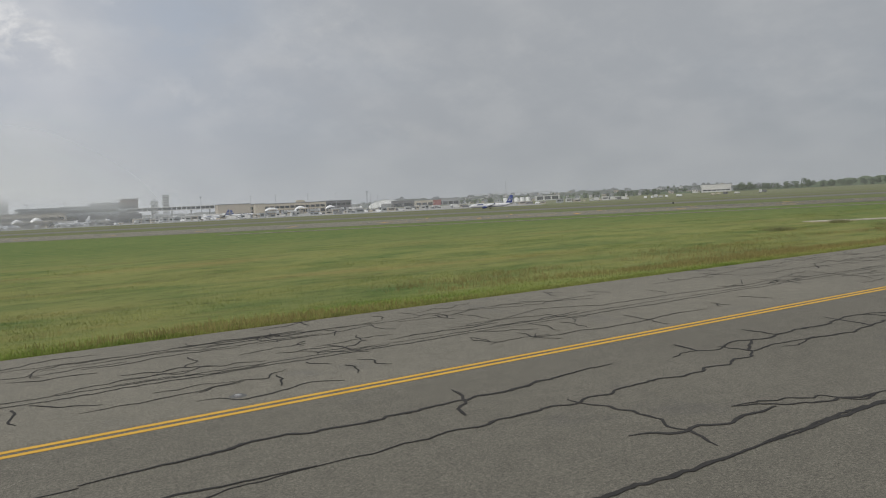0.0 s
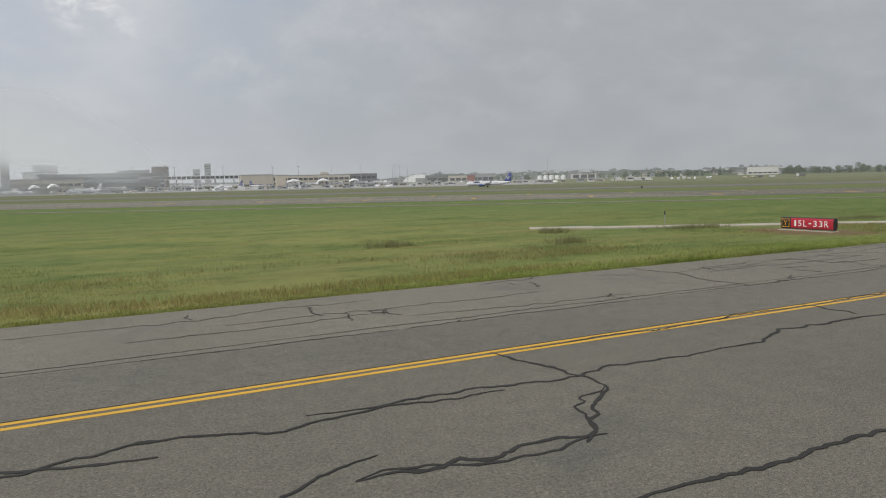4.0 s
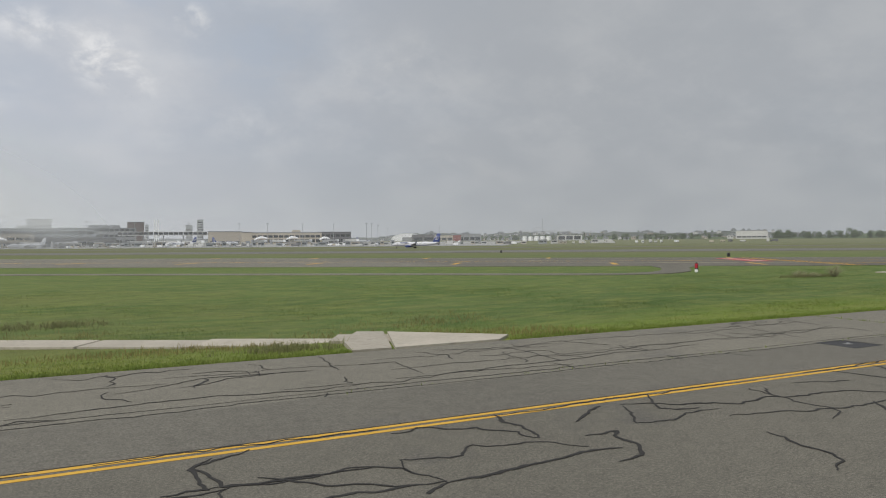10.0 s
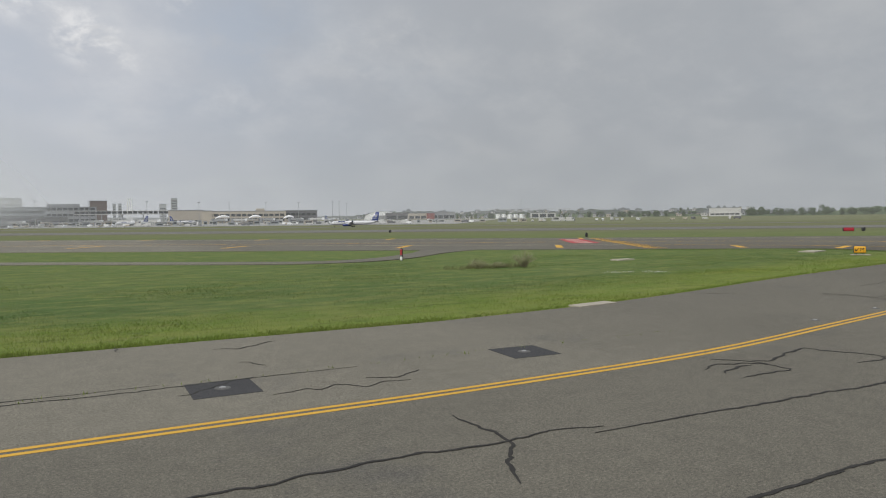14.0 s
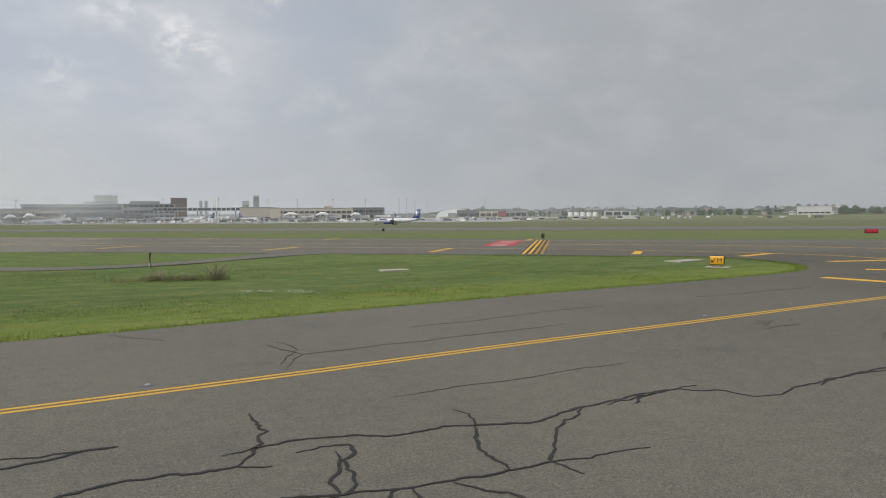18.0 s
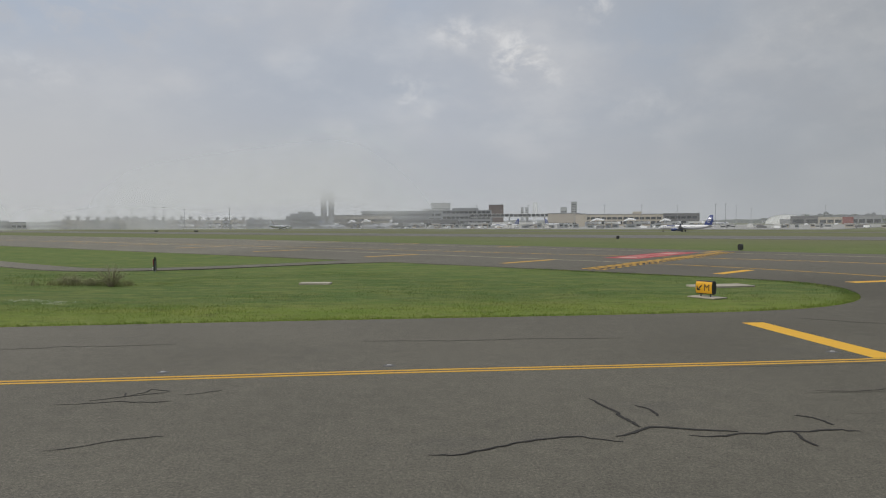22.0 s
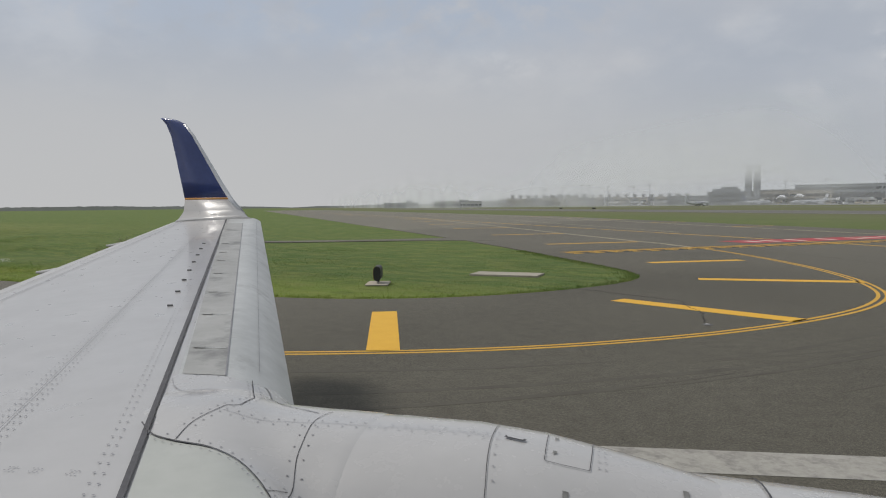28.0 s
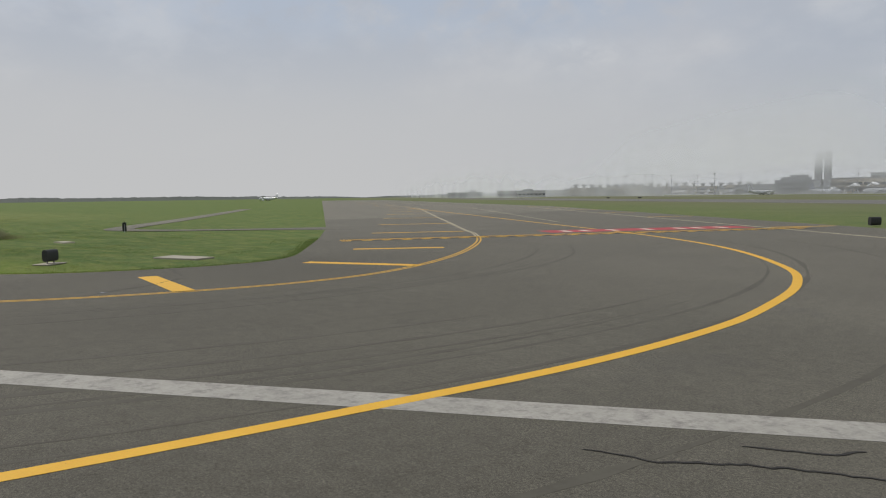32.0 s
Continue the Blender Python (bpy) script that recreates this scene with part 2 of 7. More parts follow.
RED_PAINT = surface("red_marking_paint", ((0.36, 0.028, 0.038), (0.42, 0.042, 0.052)), 0.7, scales=(0.8, 12.0), stain=((0.20, 0.05, 0.05), 4.0, 0.62, 0.76))
CONCRETE = surface("pale_concrete", ((0.34, 0.31, 0.25), (0.46, 0.42, 0.35)), 0.9, scales=(0.5, 6.0), bump=0.3, stain=((0.26, 0.24, 0.20), 1.4, 0.58, 0.75), each=0.12)
APRON = surface("apron_concrete", ((0.25, 0.25, 0.24), (0.33, 0.33, 0.31)), 0.9, scales=(0.01, 0.15))
STEEL = surface("galvanised_steel", ((0.30, 0.31, 0.32), (0.42, 0.43, 0.44)), 0.5, 0.7, scales=(3.0, 30.0))
BLACK = surface("black_housing", ((0.018, 0.018, 0.02), (0.035, 0.035, 0.036)), 0.55, scales=(3.0, 25.0))
SIGN_RED = surface("red_sign_face", ((0.40, 0.018, 0.035), (0.47, 0.028, 0.05)), 0.45, scales=(2.0, 14.0))
SIGN_YELLOW = surface("yellow_sign_face", ((0.72, 0.36, 0.015), (0.80, 0.42, 0.025)), 0.45, scales=(2.0, 14.0))
SIGN_WHITE = surface("white_lettering", ((0.78, 0.78, 0.76), (0.84, 0.84, 0.82)), 0.5, scales=(2.0, 14.0))
SIGN_BLACK = surface("black_lettering", ((0.02, 0.02, 0.02), (0.03, 0.03, 0.03)), 0.5, scales=(2.0, 14.0))
WHITE = surface("white_aircraft_paint", ((0.66, 0.67, 0.69), (0.72, 0.73, 0.75)), 0.28, scales=(0.4, 6.0), coat=0.3)
GREYWING = surface("grey_wing_paint", ((0.55, 0.57, 0.62), (0.62, 0.64, 0.69)), 0.32, scales=(0.3, 4.0), stain=((0.46, 0.47, 0.50), 1.2, 0.55, 0.8), coat=0.2)
BLUE = surface("dark_blue_livery", ((0.026, 0.046, 0.17), (0.034, 0.060, 0.21)), 0.35, scales=(0.8, 9.0), coat=0.3)
GLASSY = surface("dark_window_glass", ((0.02, 0.025, 0.03), (0.05, 0.055, 0.06)), 0.15, scales=(0.3, 3.0), each=0.3)
RUBBER = surface("black_rubber", ((0.02, 0.02, 0.02), (0.03, 0.03, 0.03)), 0.8, scales=(4.0, 30.0))


def grass_colour(n, l):
    """The colour of the airfield's grass at a place: pale yellow-green along the pavement, deeper green further out, dry red swathes beside the first stretch."""
    geo = n.new("ShaderNodeNewGeometry")

    def tex(scale, detail, stretch=(1, 1, 1), rough=0.6):
        mp = n.new("ShaderNodeMapping")
        mp.inputs["Scale"].default_value = stretch
        l.new(geo.outputs["Position"], mp.inputs["Vector"])
        t = n.new("ShaderNodeTexNoise")
        t.inputs["Scale"].default_value, t.inputs["Detail"].default_value, t.inputs["Roughness"].default_value = scale, detail, rough
        l.new(mp.outputs[0], t.inputs["Vector"])
        return t.outputs["Fac"]

    def ramp(src, a, c):
        r = n.new("ShaderNodeMapRange")
        r.inputs["From Min"].default_value, r.inputs["From Max"].default_value = a, c
        l.new(src, r.inputs["Value"])
        return r.outputs["Result"]

    def math_(op, a, b):
        x = n.new("ShaderNodeMath")
        x.operation = op
        for sock, v in zip(x.inputs, (a, b)):
            if isinstance(v, float):
                sock.default_value = v
            else:
                l.new(v, sock)
        return x.outputs[0]

    def mix(fac, a, c):
        x = n.new("ShaderNodeMix")
        x.data_type = "RGBA"
        for sock, v in ((x.inputs[0], fac), (x.inputs[6], a), (x.inputs[7], c)):
            if isinstance(v, tuple):
                sock.default_value = (*v, 1)
            elif isinstance(v, float):
                sock.default_value = v
            else:
                l.new(v, sock)
        return x.outputs[2]

    sep = n.new("ShaderNodeSeparateXYZ")
    l.new(geo.outputs["Position"], sep.inputs[0])
    broad, streak, fine = tex(0.07, 5.0, (0.5, 1.4, 1)), tex(0.35, 6.0, (0.5, 1.3, 1), 0.7), tex(2.4, 5.0, rough=0.8)
    green = mix(ramp(broad, 0.35, 0.66), GRASS_DEEP, GRASS_MID)
    green = mix(ramp(streak, 0.42, 0.72), green, GRASS_OLIVE)
    # how far in from the pavement
    rim = math_("ADD", math_("MULTIPLY", math_("MAXIMUM", math_("SUBTRACT", sep.outputs["X"], 170.0), 0.0), 0.225), 22.3)
    inward = math_("ADD", math_("SUBTRACT", sep.outputs["Y"], rim), math_("MULTIPLY", math_("SUBTRACT", broad, 0.5), 12.0))
    green = mix(math_("MULTIPLY", ramp(inward, 9.0, 3.0), 0.6), green, mix(ramp(streak, 0.35, 0.7), GRASS_RIM, GRASS_RIM2))
    dry = mix(math_("MULTIPLY", ramp(tex(0.075, 5.0, (0.4, 1.7, 1)), 0.50, 0.64), 0.75), green, GRASS_DRY)
    near = math_("MULTIPLY", ramp(sep.outputs["X"], 140.0, 70.0), ramp(sep.outputs["Y"], 110.0, 60.0))
    pale = mix(math_("MULTIPLY", ramp(tex(0.16, 4.0, (0.6, 1.5, 1)), 0.36, 0.60), 0.8), dry, GRASS_PALE)
    col = mix(near, green, pale)
    # clumps: shade between blades put into the colour as dark patches, and pale tussocks
    col = mix(math_("MULTIPLY", ramp(tex(0.9, 7.0, (0.7, 1.2, 1), 0.78), 0.50, 0.34), 0.62), col, GRASS_SHADE)
    col = mix(math_("MULTIPLY", ramp(tex(0.55, 7.0, (0.6, 1.3, 1), 0.80), 0.48, 0.64), 0.7), col, GRASS_TUSSOCK)
    col = mix(math_("MULTIPLY", ramp(fine, 0.5, 0.8), 0.5), col, GRASS_TIP)
    # beyond the second taxiway haze is put into the colour: paler, more olive
    across = math_("ADD", math_("MULTIPLY", sep.outputs["X"], 0.571), math_("MULTIPLY", sep.outputs["Y"], 0.821))
    col = mix(math_("MULTIPLY", ramp(across, 215.0, 330.0), 0.8), col, mix(ramp(broad, 0.35, 0.66), (0.150, 0.158, 0.092), (0.185, 0.180, 0.112)))
    # bare reddish soil either side of the runway sign
    px = math_("MULTIPLY", math_("SUBTRACT", sep.outputs["X"], 100.4), 0.25)
    py = math_("MULTIPLY", math_("SUBTRACT", sep.outputs["Y"], 33.6), 0.16)
    rad = math_("ADD", math_("ADD", math_("MULTIPLY", px, px), math_("MULTIPLY", py, py)), math_("MULTIPLY", tex(0.8, 5.0, rough=0.7), 1.6))
    return mix(math_("MULTIPLY", ramp(rad, 1.75, 1.15), 0.85), col, (0.20, 0.135, 0.085)), tex


GRASS_DEEP, GRASS_MID, GRASS_OLIVE = (0.092, 0.150, 0.050), (0.126, 0.186, 0.060), (0.158, 0.186, 0.070)
GRASS_SHADE, GRASS_TUSSOCK = (0.070, 0.098, 0.034), (0.235, 0.255, 0.085)
GRASS_PALE = (0.27, 0.275, 0.10)
GRASS_RIM, GRASS_RIM2, GRASS_DRY, GRASS_TIP = (0.200, 0.272, 0.045), (0.258, 0.298, 0.066), (0.30, 0.225, 0.095), (0.20, 0.235, 0.075)


def grass_material():
    m = bpy.data.materials.new("airfield_grass")
    m.use_nodes = True
    n, l = nodes_of(m)
    b = n["Principled BSDF"]
    b.inputs["Roughness"].default_value = 0.95
    b.inputs["Specular IOR Level"].default_value = 0.1
    col, tex = grass_colour(n, l)
    l.new(col, b.inputs["Base Color"])
    bp = n.new("ShaderNodeBump")
    bp.inputs["Strength"].default_value, bp.inputs["Distance"].default_value = 0.8, 0.14
    l.new(tex(6.0, 6.0, rough=0.8), bp.inputs["Height"])
    l.new(bp.outputs[0], b.inputs["Normal"])
    return m


GRASS = grass_material()
SOIL = surface("bare_soil", ((0.16, 0.105, 0.062), (0.24, 0.16, 0.095)), 0.95, scales=(0.8, 7.0), bump=0.5)

# ---- builders ----
def mesh_of(name, verts, faces, material, smooth=False):
    me = bpy.data.meshes.new(name)
    me.from_pydata([tuple(v) for v in verts], [], faces)
    if material:
        me.materials.append(material)
    if smooth:
        me.polygons.foreach_set("use_smooth", [True] * len(me.polygons))
    me.update()
    return me


def part_mesh(name, me, parent=None, label="", m=None):
    ob = new(name, me)
    if parent:
        ob.parent = parent
    if m is not None:
        ob.matrix_basis = m
    if label:
        tagged(ob, label=label)
    return ob


def part(name, bm, material, parent=None, label="", m=None, smooth=False, ngon=True):
    me = bpy.data.meshes.new(name)
    bm.to_mesh(me)
    bm.free()
    me.materials.append(material)
    if smooth:
        me.polygons.foreach_set("use_smooth", [True] * len(me.polygons))
    return part_mesh(name, me, parent, label, m)


def empty(name, m, label, category, group=""):
    ob = new(name)
    ob.empty_display_size = 0.3
    ob.matrix_basis = m
    return tagged(ob, label, category, group)


def box(w, d, h, x=0.0, y=0.0, z=0.0, bevel=0.0, bm=None):
    """A block standing on z, centred on x and y."""
    bm = bm or bmesh.new()
    made = bmesh.ops.create_cube(bm, size=1.0, matrix=Matrix.Translation((x, y, z + h / 2)) @ Matrix.Diagonal((w, d, h, 1)))
    if bevel:
        edges = {e for v in made["verts"] for e in v.link_edges}
        bmesh.ops.bevel(bm, geom=list(edges), offset=bevel, segments=2, affect="EDGES", profile=0.5)
    return bm


def tube(points, radius, sides=8, bm=None):
    """A round bar along a line of points."""
    bm = bm or bmesh.new()
    pts = [Vector(p) for p in points]
    rings = []
    for i, p in enumerate(pts):
        d = (pts[min(i + 1, len(pts) - 1)] - pts[max(i - 1, 0)]).normalized()
        q = d.to_track_quat("Z", "Y")
        r = radius[i] if isinstance(radius, (list, tuple)) else radius
        rings.append([bm.verts.new(p + q @ Vector((r * math.cos(a), r * math.sin(a), 0))) for a in (2 * math.pi * k / sides for k in range(sides))])
    for a, b in zip(rings, rings[1:]):
        for k in range(sides):
            bm.faces.new((a[k], a[(k + 1) % sides], b[(k + 1) % sides], b[k]))
    bm.faces.new(rings[0][::-1])
    bm.faces.new(rings[-1])
    return bm


def loft(rings, bm=None, caps=True, closed=True):
    bm = bm or bmesh.new()
    made = [[bm.verts.new(v) for v in ring] for ring in rings]
    k = len(made[0])
    for a, b in zip(made, made[1:]):
        for i in range(k if closed else k - 1):
            bm.faces.new((a[i], a[(i + 1) % k], b[(i + 1) % k], b[i]))
    if caps:
        bm.faces.new(made[0][::-1])
        bm.faces.new(made[-1])
    return bm


def slab(outline, top, thick):
    """A sheet with real edges: an outline in plan, its top at the given height."""
    bm = bmesh.new()
    upper = [bm.verts.new((x, y, top)) for x, y in outline]
    lower = [bm.verts.new((x, y, top - thick)) for x, y in outline]
    f = bm.faces.new(upper)
    if f.normal.z < 0 or sum(a[0] * b[1] - b[0] * a[1] for a, b in zip(outline, outline[1:] + outline[:1])) < 0:
        f.normal_flip()
    k = len(outline)
    for i in range(k):
        bm.faces.new((upper[i], lower[i], lower[(i + 1) % k], upper[(i + 1) % k]))
    bmesh.ops.triangulate(bm, faces=[f])
    bmesh.ops.recalc_face_normals(bm, faces=bm.faces)
    return bm


def smooth_line(points, step=1.0):
    """A rounded line through a few points (Catmull-Rom), cut into short pieces."""
    pts = [Vector((*p, 0)).xy for p in points]
    out = []
    for i in range(len(pts) - 1):
        a, b, c, d = pts[max(i - 1, 0)], pts[i], pts[i + 1], pts[min(i + 2, len(pts) - 1)]
        k = max(1, int((c - b).length / step))
        for j in range(k):
            t = j / k
            out.append(0.5 * (2 * b + (c - a) * t + (2 * a - 5 * b + 4 * c - d) * t * t + (3 * b - a - 3 * c + d) * t ** 3))
    out.append(pts[-1])
    return out


def offset_line(line, d):
    """The line moved d to the left of its run."""
    out = []
    for i, p in enumerate(line):
        t = (line[min(i + 1, len(line) - 1)] - line[max(i - 1, 0)]).normalized()
        out.append(p + Vector((-t.y, t.x)) * d)
    return out


def ribbon(line, width, z, thick=0.004):
    """A flat stripe of paint along a line, with its own thickness."""
    half = width / 2 if not isinstance(width, (list, tuple)) else None
    left, right = [], []
    for i, p in enumerate(line):
        t = (line[min(i + 1, len(line) - 1)] - line[max(i - 1, 0)])
        t = t.normalized() if t.length > 1e-9 else Vector((1, 0))
        h = half if half is not None else width[i] / 2
        nrm = Vector((-t.y, t.x)) * h
        left.append(p + nrm)
        right.append(p - nrm)
    k = len(line)
    verts = [(p.x, p.y, z) for p in left] + [(p.x, p.y, z) for p in right] + [(p.x, p.y, z - thick) for p in left] + [(p.x, p.y, z - thick) for p in right]
    faces = []
    for i in range(k - 1):
        faces.append((i, k + i, k + i + 1, i + 1))
        faces.append((2 * k + i, i, i + 1, 2 * k + i + 1))
        faces.append((k + i, 3 * k + i, 3 * k + i + 1, k + i + 1))
    return verts, faces


def stripe(name, line, width, z, material, parent=None, label=""):
    v, f = ribbon(line, width, z)
    return part_mesh(name, mesh_of(name, v, f, material), parent, label)


def quad_line(a, b):
    return [Vector(a), Vector(b)]


# the second taxiway runs aslant: n across it, u along it
NX, NY = 0.571, 0.821


def nu(n, u):
    return Vector((NX * n - NY * u, NY * n + NX * u))


def ease(x, a, b):
    t = min(max((x - a) / (b - a), 0.0), 1.0)
    return t * t * (3 - 2 * t)


def dip(x, y):
    """The verge sinks a little between the taxiways."""
    return -0.35 * ease(y, 23.5, 30) * ease(-y, -62, -46) * ease(-x, -165, -130)


def rise(x, y):
    """The land climbs a little towards the far terminals and the shore."""
    return 0.006 * max(0.0, NX * x + NY * y - 650.0)


# ---- ground ----
def ground_sheet():
    xs = [-6000] + [-2600 + 100 * i for i in range(25)] + [-120] + [-60 + 3.0 * i for i in range(111)] + [340, 420] + [500 + 100 * i for i in range(22)] + [6000]
    ys = [-6000, -1500, -300, -60] + [-10 + 3.0 * i for i in range(38)] + [112, 130, 160, 220, 320] + [400 + 100 * i for i in range(33)] + [7000]
    verts, faces = [], []
    for y in ys:
        for x in xs:
            inside = 0 < len(xs)
            bumpy = 0.05 * noise.noise(Vector((x * 0.13, y * 0.13, 0))) if 24.5 < y < 110 and inside else 0.0
            verts.append((x, y, -0.06 + dip(x, y) + bumpy * ease(y, 24.5, 30) + rise(x, y)))
    w = len(xs)
    for j in range(len(ys) - 1):
        for i in range(w - 1):
            a = j * w + i
            faces.append((a, a + 1, a + w + 1, a + w))
    ob = part_mesh("ground", mesh_of("ground", verts, faces, GRASS, True))
    return tagged(ob, "flat green airfield grass reaching the horizon", "grass", kind="structure")


ground = ground_sheet()

VERGE = [(-600, 22.3), (170, 22.3), (178, 23.25), (186, 25.0), (194, 27.2), (202, 29.2), (210, 31.0), (218, 32.7), (226, 34.6), (231, 36.5), (234.6, 39.6), (236.8, 43.5), (238, 48), (237.8, 51.5),
         (236, 54.5), (232, 58), (220, 67.7)]
edge = VERGE[:2] + [tuple(p) for p in smooth_line(VERGE[1:], 1.2)]
outline = edge + [tuple(nu(182, -120)), tuple(nu(182, 700)), tuple(nu(236, 700)), tuple(nu(236, -700)), (700, -400), (-600, -400)]
taxiway = tagged(part("taxiway", slab(outline, 0.0, 0.25), ASPHALT), "weathered grey asphalt taxiway with sealed cracks", "taxiway", kind="structure")

tagged(part("taxiway_shoulder", slab([tuple(nu(235, -175)), tuple(nu(236, -165)), tuple(nu(258, 20)), tuple(nu(258, 700)), tuple(nu(235, 700))], -0.004, 0.24), ASPHALT), "grey asphalt shoulder widening along the second taxiway", "taxiway", kind="structure")
runway_far = slab([tuple(nu(342, 900)), tuple(nu(404, 900)), tuple(nu(404, -900)), tuple(nu(342, -900))], 0.0, 0.1)
tagged(part("runway", runway_far, ASPHALT_FAR), "pale asphalt runway across the grass", "runway", kind="structure")
tagged(part("far_taxiway", slab([tuple(nu(560, 1200)), tuple(nu(596, 1200)), tuple(nu(596, -1400)), tuple(nu(560, -1400))], 0.0, 0.1), ASPHALT_FAR), "distant grey asphalt taxiway", "taxiway", kind="structure")
rows = [[(*nu(n, u), rise(*nu(n, u)) + z) for n, z in ((742, 0.3), (1560, 0.3), (1560, 0.0), (742, 0.0))] for u in (2200, -60)]
tagged(part("apron", loft(rows), APRON), "wide pale concrete terminal apron", "apron", kind="structure")

# the narrow service road that leaves the second taxiway and runs beside it
ROAD = smooth_line([(205.5, 84), (199.5, 79), (192.5, 71.5), (187, 66.5), (180, 64), (171, 68.5), (150, 84), (110, 112), (40, 160)], 1.5)
road_w = [2.2 + 5.0 * (1 - ease(i, 0, 9)) + 1.6 for i in range(len(ROAD))]
v, f = ribbon(ROAD, road_w, 0.01, 0.15)
tagged(part_mesh("service_road", mesh_of("service_road", v, f, ASPHALT)), "narrow grey service road through the grass", "road", kind="structure")

# ---- painted markings ----
def double_line(name, line, label, width=0.15, gap=0.15, material=None):
    thing = empty(name, Matrix(), label, "marking")
    tagged(thing, kind="structure")
    for d in (-(gap + width) / 2, (gap + width) / 2):
        stripe("stripe", offset_line(line, d), width, 0.006, material or YELLOW, thing)
    return thing


double_line("edge_marking", [Vector((-300 + 2 * i, 12.0)) for i in range(201)], "double yellow taxiway edge line on asphalt")
bend = smooth_line([(102.9, 12.0), (130, 12.0), (158, 12.0), (166, 12.05), (174, 12.55), (182, 14.0), (190, 15.6), (198, 17.4), (206, 19.0), (214, 20.7), (224, 22.6), (230, 24.0), (236, 26.5), (240, 29.4), (243.5, 33.0), (246.5, 37.8),
                    (248.4, 43.0), (249.1, 47.5), (248.6, 52.0), (246.2, 58.0), (241.6, 65.6), (234.5, 74.6), (226, 83.0)], 0.8)
bend += [nu(197.3 + 0.10 * min(u + 134, 154), u) for u in range(-132, 500, 8)]
cut = next(i for i, p in enumerate(bend) if p.y > 78)
double_line("edge_marking", bend[:cut + 1], "double yellow edge line bending round the grass tip")
FADED = surface("faded_pale_paint", ((0.46, 0.40, 0.27), (0.56, 0.50, 0.35)), 0.75, scales=(1.0, 12.0), stain=((0.24, 0.21, 0.16), 2.5, 0.56, 0.74))
double_line("edge_marking", bend[cut:], "faded pale edge line along the second taxiway", material=FADED)
double_line("edge_marking", [nu(226.5 + 0.12 * min(max(u + 165, 0), 185), u) for u in range(500, -300, -20)], "faded pale edge line on the far side", material=FADED)

# shoulder bars between edge line and grass
for k in range(14):
    u = -134.2 + 23.0 * min(k, 1) + 28.0 * max(k - 1, 0)
    n = 186.8 + 0.11 * min(u + 134, 154)
    tagged(stripe("shoulder_bar", quad_line(nu(n, u), nu(n + 10.2, u)), 0.95, 0.006, YELLOW), "yellow shoulder bar painted on asphalt", "marking", "shoulder bars", "structure")
for u in (-140, -100, -70, -40, -10, 20):
    tagged(stripe("shoulder_bar", quad_line(nu(227 + 0.12 * (u + 165), u), nu(235 + 0.12 * (u + 165), u)), 0.9, 0.006, YELLOW), "yellow shoulder bar painted on asphalt", "marking", "shoulder bars", "structure")
for a, b in (((228.1, 23.7), (226.8, 31.3)), ((240.2, 29.8), (235.2, 35.0)), ((247.9, 41.6), (240.7, 42.9)), ((247.4, 55.6), (240.5, 52.6)), ((238.5, 66.3), (234.2, 61.0))):
    tagged(stripe("shoulder_bar", quad_line(a, b), 0.92, 0.006, YELLOW_NEW), "broad yellow shoulder bar with worn paint", "marking", "shoulder bars", "structure")

# lead-off line curving away
lead = smooth_line([(258, 8), (262.8, 20), (265.5, 30), (267.0, 37.2), (267.8, 42), (268.1, 47), (267.8, 52), (266.2, 60), (262.8, 67.5), (254.2, 78.8), (240.5, 90.4), (215, 108), (170, 139), (90, 194)], 1.0)
tagged(stripe("lead_off_line", lead, 0.40, 0.007, YELLOW_NEW), "curved solid yellow lead-off line", "marking", kind="structure")
# runway side stripe
band = [Vector((246.6, 24.8)) + Vector((0.857, 0.515)) * (1.5 * i) for i in range(45)]
tagged(stripe("runway_side_stripe", band, 1.0, 0.006, WHITE_PAINT), "worn white runway side stripe", "marking", kind="structure")
for n in (346, 400):
    tagged(stripe("runway_side_stripe", [nu(n, 800), nu(n, -800)], 0.9, 0.02, WHITE_PAINT), "white runway edge stripe", "marking", kind="structure")
tagged(stripe("centre_line", [nu(212.5 + 0.11 * min(u + 134, 154), u) for u in range(500, -130, -15)], 0.2, 0.006, FADED), "faded taxiway centre line", "marking", kind="structure")


def hold_marking(origin, across, along, length, label, start=-5.6):
    """Two solid and two broken yellow bars; across points to the runway, along the bars."""
    thing = tagged(empty("holding_position_marking", Matrix(), label, "marking"), kind="structure")
    o, a, b = Vector(origin), Vector(across), Vector(along)
    stripe("backing", [o + a * 1.28 + b * start, o + a * 1.28 + b * length], 2.62, 0.006, ASPHALT_DARK, thing, "fresh black asphalt under the bars")
    for d in (0.36, 1.05):
        stripe("solid_bar", [o + a * d, o + a * d + b * length], 0.32, 0.012, YELLOW_NEW, thing)
    for d in (1.72, 2.38):
        k = 0
        while k * 1.83 + 0.95 < length:
            stripe("dash", [o + a * d + b * (k * 1.83), o + a * d + b * (k * 1.83 + 0.92)], 0.34, 0.012, YELLOW_NEW, thing)
            k += 1
    return thing


hold_marking((100.2, 13.8), (1, 0), (0, -1), 28.0, "yellow runway holding bars on fresh black asphalt")
lean_to = (nu(234, -141.6) - nu(183, -145.6)).normalized()
hold_marking(nu(183, -145.2), (lean_to.y, -lean_to.x), lean_to, 50.0, "yellow runway holding bars across the second taxiway", start=0.0)


